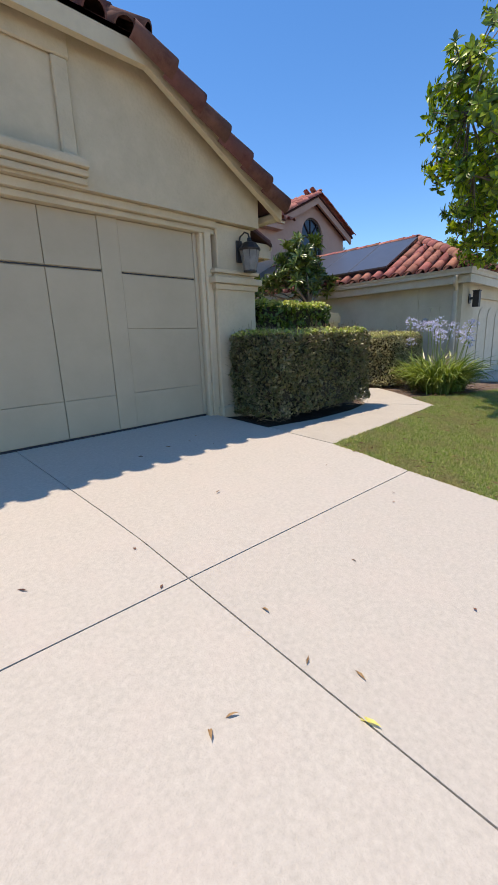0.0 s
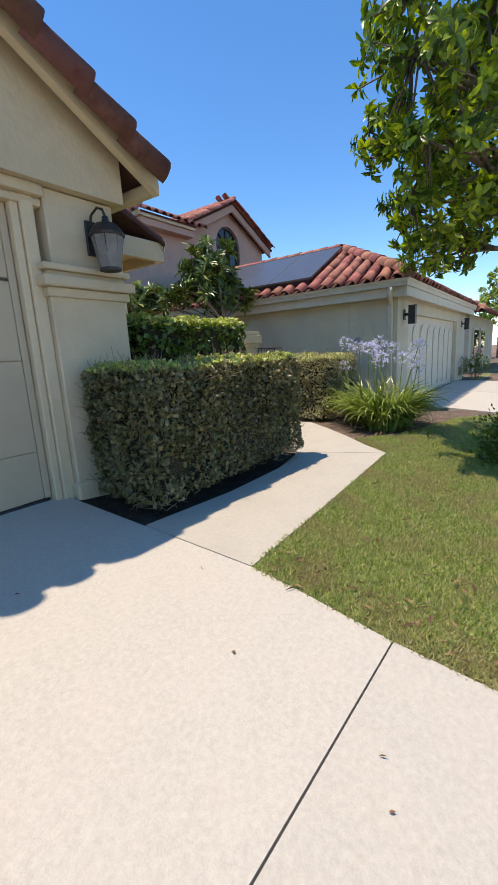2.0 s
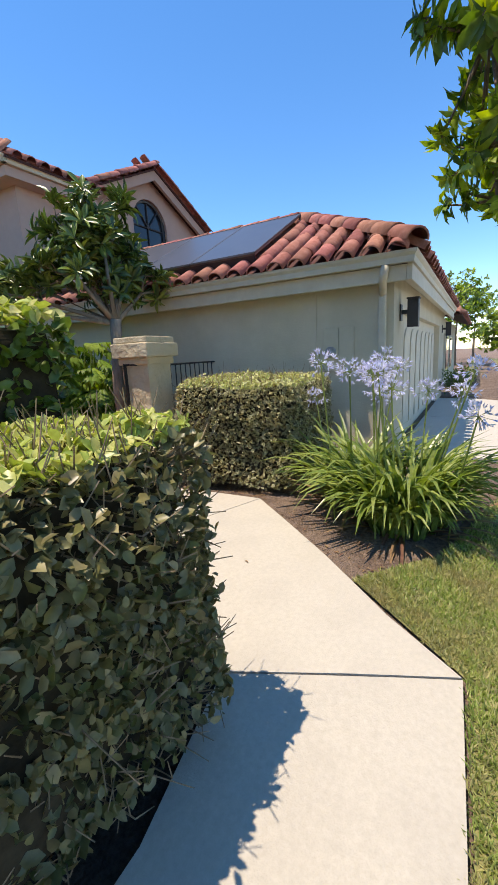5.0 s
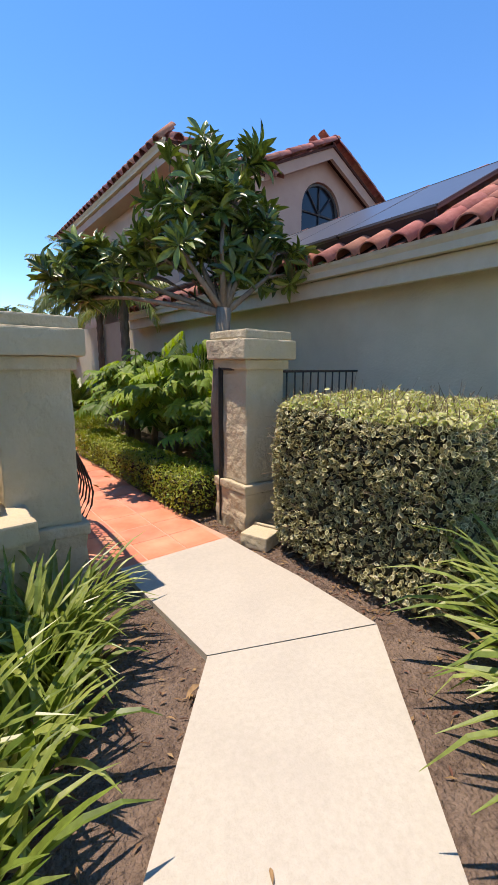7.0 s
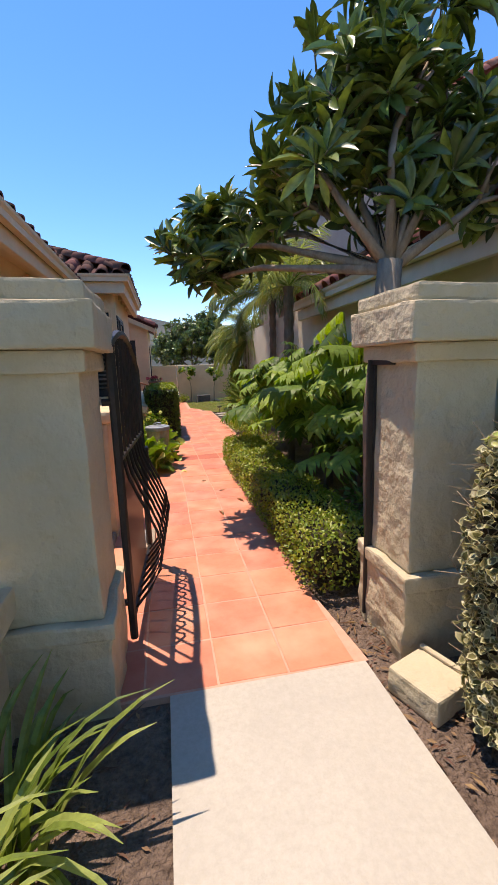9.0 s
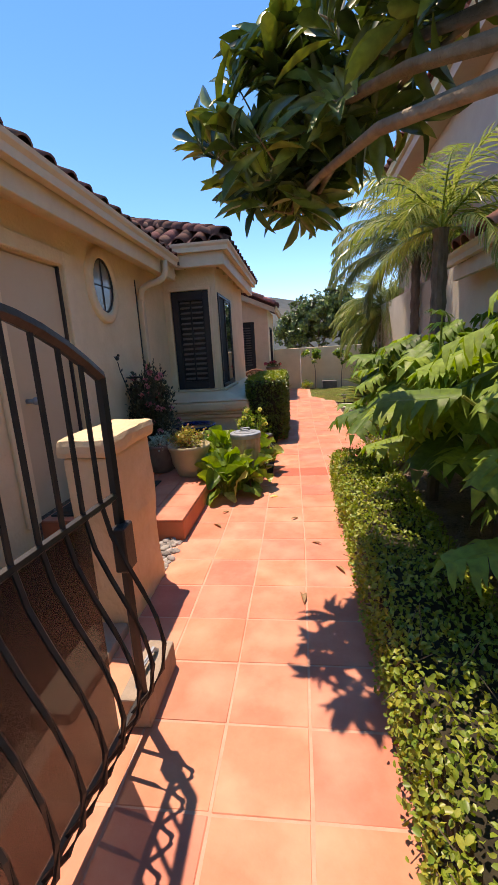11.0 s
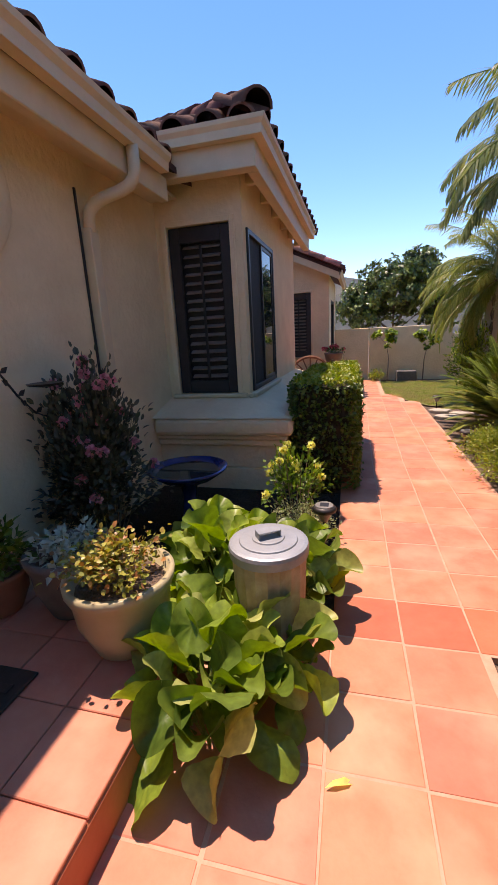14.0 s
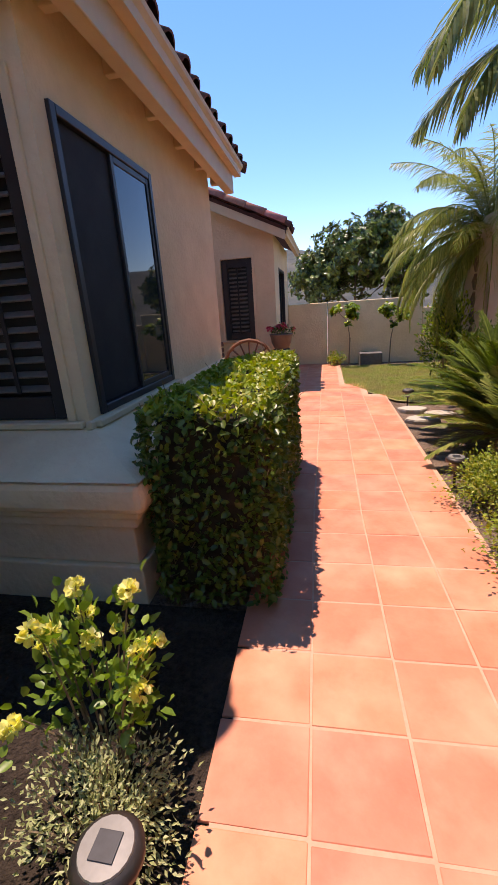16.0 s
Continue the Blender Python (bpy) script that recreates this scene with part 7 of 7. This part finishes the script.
for k in range(3):
    bm = bmesh.new()
    a = 2.1 * k
    tube(bm, [(6.95 + 0.2 * math.cos(a), 18 + 0.2 * math.sin(a), 0.24), (6.95 + 0.13 * math.cos(a), 18 + 0.13 * math.sin(a), 0.95)], 0.012, 5)
    part("leg", bm, IRON, stand)
bm = bmesh.new()
tube(bm, [(6.95 + 0.14 * math.cos(0.5236 * k), 18 + 0.14 * math.sin(0.5236 * k), 0.94) for k in range(13)], 0.012, 5)
part("ring", bm, IRON, stand)
bushy("flowers", "pink and orange flowers in the raised pot", 6.95, 18.0, 1.18, 260, 0.24, 0.18, L_GREEN, 0.05, 0.6, stems=14, flowers=L_PINK, nf=9, fsize=0.06)

# flat edging stones between path and lawn
for x, y, r, a in ((8.86, 15.55, 0.17, 0.3), (8.84, 16.05, 0.16, 1.1), (9.12, 15.8, 0.15, 2.0)):
    st = thing("edging_stone", "pale flat stone laid at the lawn edge", "stone", "edging stones", at=(x, y, 0.25))
    bm = bmesh.new()
    prism(bm, [(x + r * (1.3 if k % 3 else 1.05) * math.cos(a + k * 0.785), y + r * (0.8 + 0.1 * (k % 2)) * math.sin(a + k * 0.785)) for k in range(8)], 0.20, 0.285)
    bmesh.ops.bevel(bm, geom=bm.edges[:], offset=0.01, segments=2, affect="EDGES")
    part("stone", bm, WALK, st)

# lawn at the end of the court
bm = bmesh.new()
sheet(bm, [(8.05, 18.0), (8.05, 20.3), (10.5, 20.3), (10.5, 17.2), (9.2, 16.4), (8.72, 16.6)], -0.008)
solid("lawn_court", bm, TURF, "small green lawn at the end of the court", "lawn")


# ---- grass, litter ----
def grass(name, label, outline, n, h, w):
    poly = np.array(outline)
    lo, hi = poly.min(0), poly.max(0)
    pts = lo + (hi - lo) * rng.random((n * 2, 2))
    ins = np.zeros(len(pts), bool)
    j = len(poly) - 1
    for i in range(len(poly)):
        a, b = poly[i], poly[j]
        c = ((a[1] > pts[:, 1]) != (b[1] > pts[:, 1])) & (pts[:, 0] < (b[0] - a[0]) * (pts[:, 1] - a[1]) / (b[1] - a[1] + 1e-12) + a[0])
        ins ^= c
        j = i
    pts = pts[ins][:n]
    k = len(pts)
    P = np.array([(x, y, ground_z(x, y) - 0.014) for x, y in pts])
    D = unit(rng.normal(0, 0.75, (k, 3)) * np.array([1, 1, 0.2]) + np.array([0, 0, 1.0]))
    ob = leaves(name, P, D, rng.normal(0, 1, (k, 3)), h * rng.uniform(0.5, 1.2, k), w * rng.uniform(0.7, 1.3, k), L_GRASS, None)
    return tagged(ob, label, "grass", kind="stuff")


grass("grass", "dense short lawn grass with dry tips", [(3.39, 0.3), (3.38, 1.48), (3.455, 2.31), (6.39, 2.43), (6.94, 3.05), (7.45, 2.6), (7.45, 0.3)], 135000, 0.042, 0.006)
grass("grass", "lawn grass further from the walk", [(7.45, -1.5), (7.45, 2.6), (9.0, 2.2), (10.15, 1.6), (10.15, -1.5)], 45000, 0.045, 0.011)
grass("grass", "short lawn grass near the road", [(3.40, -3.0), (3.39, 0.3), (7.45, 0.3), (7.45, -3.0)], 40000, 0.045, 0.010)
grass("grass", "grass of the small court lawn", [(8.07, 18.05), (8.07, 20.3), (10.5, 20.3), (10.5, 17.2), (9.2, 16.45), (8.74, 16.65)], 40000, 0.05, 0.009)


def litter(name, label, n, x0, y0, x1, y1, size, material, zoff=0.006):
    P = np.stack([rng.uniform(x0, x1, n), rng.uniform(y0, y1, n)], 1)
    P = np.array([(x, y, max(ground_z(x, y), FZ if 5.76 < y and x > 6.8 else -9) + zoff) for x, y in P])
    a = rng.random(n) * 6.28
    D = np.stack([np.cos(a), np.sin(a), rng.uniform(-0.05, 0.1, n)], 1)
    ob = leaves(name, P, D, np.array([0, 0, 1.0]) + rng.normal(0, 0.15, (n, 3)), size * rng.uniform(0.3, 1.7, n), size * 0.3 * rng.uniform(0.4, 1.4, n), material, None)
    return tagged(ob, label, "leaf litter", kind="stuff")


litter("leaf_litter", "dry fallen leaves along the lawn edge", 160, 3.42, -1.0, 3.75, 2.3, 0.05, L_DRY)
litter("leaf_litter", "a few dry leaves on the drive", 34, -1, -1.0, 3.4, 3.6, 0.045, L_DRY)
litter("leaf_litter", "dry leaves in the bed beside the walk", 420, 5.9, 3.8, 7.15, 5.7, 0.035, L_DRY, -0.026)
litter("leaf_litter", "dry leaves and chips in the bed under the hedge", 420, 7.0, 2.9, 8.9, 4.3, 0.035, L_DRY, -0.026)
litter("leaf_litter", "dry leaves along the hedge foot", 300, 8.0, 4.3, 8.4, 6.3, 0.045, L_DRY, -0.02)
litter("leaf_litter", "dry leaves scattered on the grass", 60, 3.6, 0.0, 6.3, 2.2, 0.05, L_DRY, 0.03)
litter("leaf_litter", "dry leaves in the rose bed", 300, 6.5, 10.9, 7.38, 12.0, 0.035, L_DRY, -0.02)
for i, (x, y, a, s, m) in enumerate(((7.05, 8.85, 2.2, 0.14, L_DRY), (7.62, 9.0, 0.8, 0.10, L_DRY), (7.98, 8.15, 1.9, 0.14, L_DRY), (7.72, 7.82, 1.6, 0.16, L_DRY), (7.40, 9.55, 0.5, 0.11, L_YELLOW), (7.0, 9.15, 0.9, 0.10, L_DRY), (7.86, 8.55, 2.5, 0.10, L_DRY),
                                  (1.07, 0.51, 1.75, 0.10, L_YELLOW), (0.62, 0.86, 1.0, 0.06, L_DRY), (1.18, 1.12, 1.4, 0.06, L_DRY), (0.75, 0.87, 2.6, 0.05, L_DRY), (6.85, 3.72, 1.0, 0.05, L_DRY), (6.9, 4.35, 2.0, 0.05, L_DRY), (6.98, 4.42, 0.5, 0.12, L_DRY))):
    z = max(ground_z(x, y), FZ if y > 5.76 else -9) + 0.012
    ob = leaves("fallen_leaf", np.array([(x, y, z)]), np.array([(math.cos(a), math.sin(a), 0.04)]), np.array([(0.15, 0.1, 1.0)]), s, s * 0.24, m, None, LONG)
    tagged(ob, "curled dry fallen leaf on the paving" if m == L_DRY else "yellow fallen leaf on the paving", "leaf", "fallen leaves")

# ---- distance ----
far = thing("far_house", "distant stucco house with red tile roof across the drive", "house", "distant houses", at=(24, 4, 0))
bm = bmesh.new()
bx(bm, 20.5, 3.6, -0.5, 29, 12, 2.6)
part("wall", bm, STUCCO_NB, far)
for x0 in (21.2, 23.4):
    bm = bmesh.new()
    bx(bm, x0, 3.52, 0.0, x0 + 1.4, 3.6, 2.1, 0.01)
    w_ = part("window", bm, TRIM_NB, far)
    bm = bmesh.new()
    bx(bm, x0 + 0.1, 3.50, 0.8, x0 + 1.3, 3.515, 2.0)
    part("pane", bm, GLASS, w_)
deck(far, [(20.0, 3.0, 2.65), (29.5, 3.0, 2.65), (26.5, 6.0, 4.1), (23.0, 6.0, 4.1)])
deck(far, [(20.0, 3.0, 2.65), (23.0, 6.0, 4.1), (23.0, 9.0, 4.1), (20.0, 12.5, 2.65)])
tile_slope(far, BARREL, (20.0, 2.97, 2.65), (1, 0, 0), (0, 3, 1.45), 36, 9, lambda a, b: b * 0.95 < a < 9.5 - b * 0.95, single=False)
tile_slope(far, BARREL, (19.97, 3.0, 2.65), (0, 1, 0), (3, 0, 1.45), 36, 9, lambda a, b: b * 0.95 < a < 9.3 - b * 0.95, single=False)
random.seed(31)
for x, y, h, r in ((33, -1.0, 2.6, 2.0), (38, 4.0, 3.0, 2.6), (46, -4, 3.0, 2.8), (36, 1.2, 1.8, 1.6), (52, 3.0, 3.5, 3.0), (31, 12, 4.0, 2.4), (22, 16, 4.2, 2.0)):
    crown_tree("distant_tree", "distant leafy garden tree", x, y, ground_z(x, y) - 0.1, h * 0.7, 0.12, [((x, y, h + r * 0.3), (r, r, r * 0.9), 90), ((x + r * 0.5, y, h + r * 0.9), (r * 0.7, r * 0.7, r * 0.7), 50)], L_TREE, 12, 0.3, 0.5, group="distant trees")
HILL = mk("dry_scrub_hill", (0.035, 0.045, 0.042), (0.085, 0.09, 0.075), 0.09, 1.0, 0.0, 1, (0.16, 0.14, 0.10), 0.012, 0.5)
hv, hf = [], []
for i in range(41):
    a = radians(35 + 110 * i / 40)
    for j, (rr, z) in enumerate(((320, -8), (480, 38), (640, 78), (760, 86), (900, 30))):
        hv.append((rr * math.cos(a), rr * math.sin(a), z * (0.85 + 0.4 * noise.noise((a * 3, j * 0.3, 0)))))
for i in range(40):
    for j in range(4):
        hf.append((i * 5 + j, (i + 1) * 5 + j, (i + 1) * 5 + j + 1, i * 5 + j + 1))
tagged(raw("hill", hv, hf, HILL, None, True), "dry scrubby hill on the horizon", "hill", kind="structure")


# ---- tiled path, tile by tile ----
path = thing("tiled_path", "terracotta saltillo tile path with pale grout", "path", kind="structure")
TP, TX0, TY0 = 0.322, 7.09, 8.33


def tiled(x, y):
    """True where a tile's centre lies on the path."""
    if y < 5.75 or y > 20.9:
        return False
    if y < 6.4:
        return 6.77 < x < 8.1
    if y < 10.24:
        return 6.7 < x < 8.05 and not (x < 6.8 and 8.2 < y < 10.3) and not (x < 7.09 and y > 9.95)
    if y < 16.4:
        return 7.41 < x < 8.69
    if y < 17.1:
        return 7.09 < x < 8.69
    if y < 18.1:
        return 5.2 < x < 8.37
    return (5.2 if y < 18.4 else 6.9) < x < 8.05


bm = bmesh.new()
for o in ([(6.7, 5.745), (6.7, 10.25), (8.06, 10.25), (8.06, 6.4), (8.12, 5.745)], [(7.40, 10.25), (7.40, 16.5), (8.625, 16.5), (8.655, 10.25)], [(5.1, 16.5), (5.1, 18.45), (6.85, 18.45), (6.85, 20.95), (8.05, 20.95), (8.05, 18.1), (8.38, 18.1), (8.38, 17.1), (8.625, 17.1), (8.625, 16.5)]):
    f = bm.faces.new([bm.verts.new((x, y, FZ - 0.0025)) for x, y in o])
r = bmesh.ops.extrude_face_region(bm, geom=bm.faces[:])
for v in r["geom"]:
    if isinstance(v, bmesh.types.BMVert):
        v.co.z -= 0.12
part("grout_bed", bm, GROUT, path)


def tile_mesh(k, material):
    b2 = bmesh.new()
    bx(b2, -0.1565, -0.1565, -0.012, 0.1565, 0.1565, 0.0, 0.003)
    for v in b2.verts:
        v.co.x += random.uniform(-0.002, 0.002)
        v.co.y += random.uniform(-0.002, 0.002)
    return mesh_of("tile", b2, material)


TM = [tile_mesh(k, SALTILLO) for k in range(4)]
TR = tile_mesh(0, SALT_RED)
j0 = int((5.75 - TY0) / TP) - 1
for j in range(j0, 41):
    for i in range(-7, 6):
        x, y = TX0 + (i + 0.5) * TP, TY0 + (j + 0.5) * TP
        skew = -0.02 * max(0, min(y - 8.6, 4.5))
        if not tiled(x, y):
            continue
        red = abs(y - 10.42) < 0.1 and x > 7.3
        ob = new("tile", TR if red else TM[(i * 7 + j * 3) % 4])
        ob.parent = path
        ob.matrix_basis = Matrix.Translation((x + skew, y, FZ + random.uniform(-0.0015, 0.0015))) @ Euler((random.uniform(-0.004, 0.004), random.uniform(-0.004, 0.004), random.choice((0, 1, 2, 3)) * math.pi / 2 + (0.02 if 8.6 < y < 13.1 else 0) + random.uniform(-0.006, 0.006))).to_matrix().to_4x4()
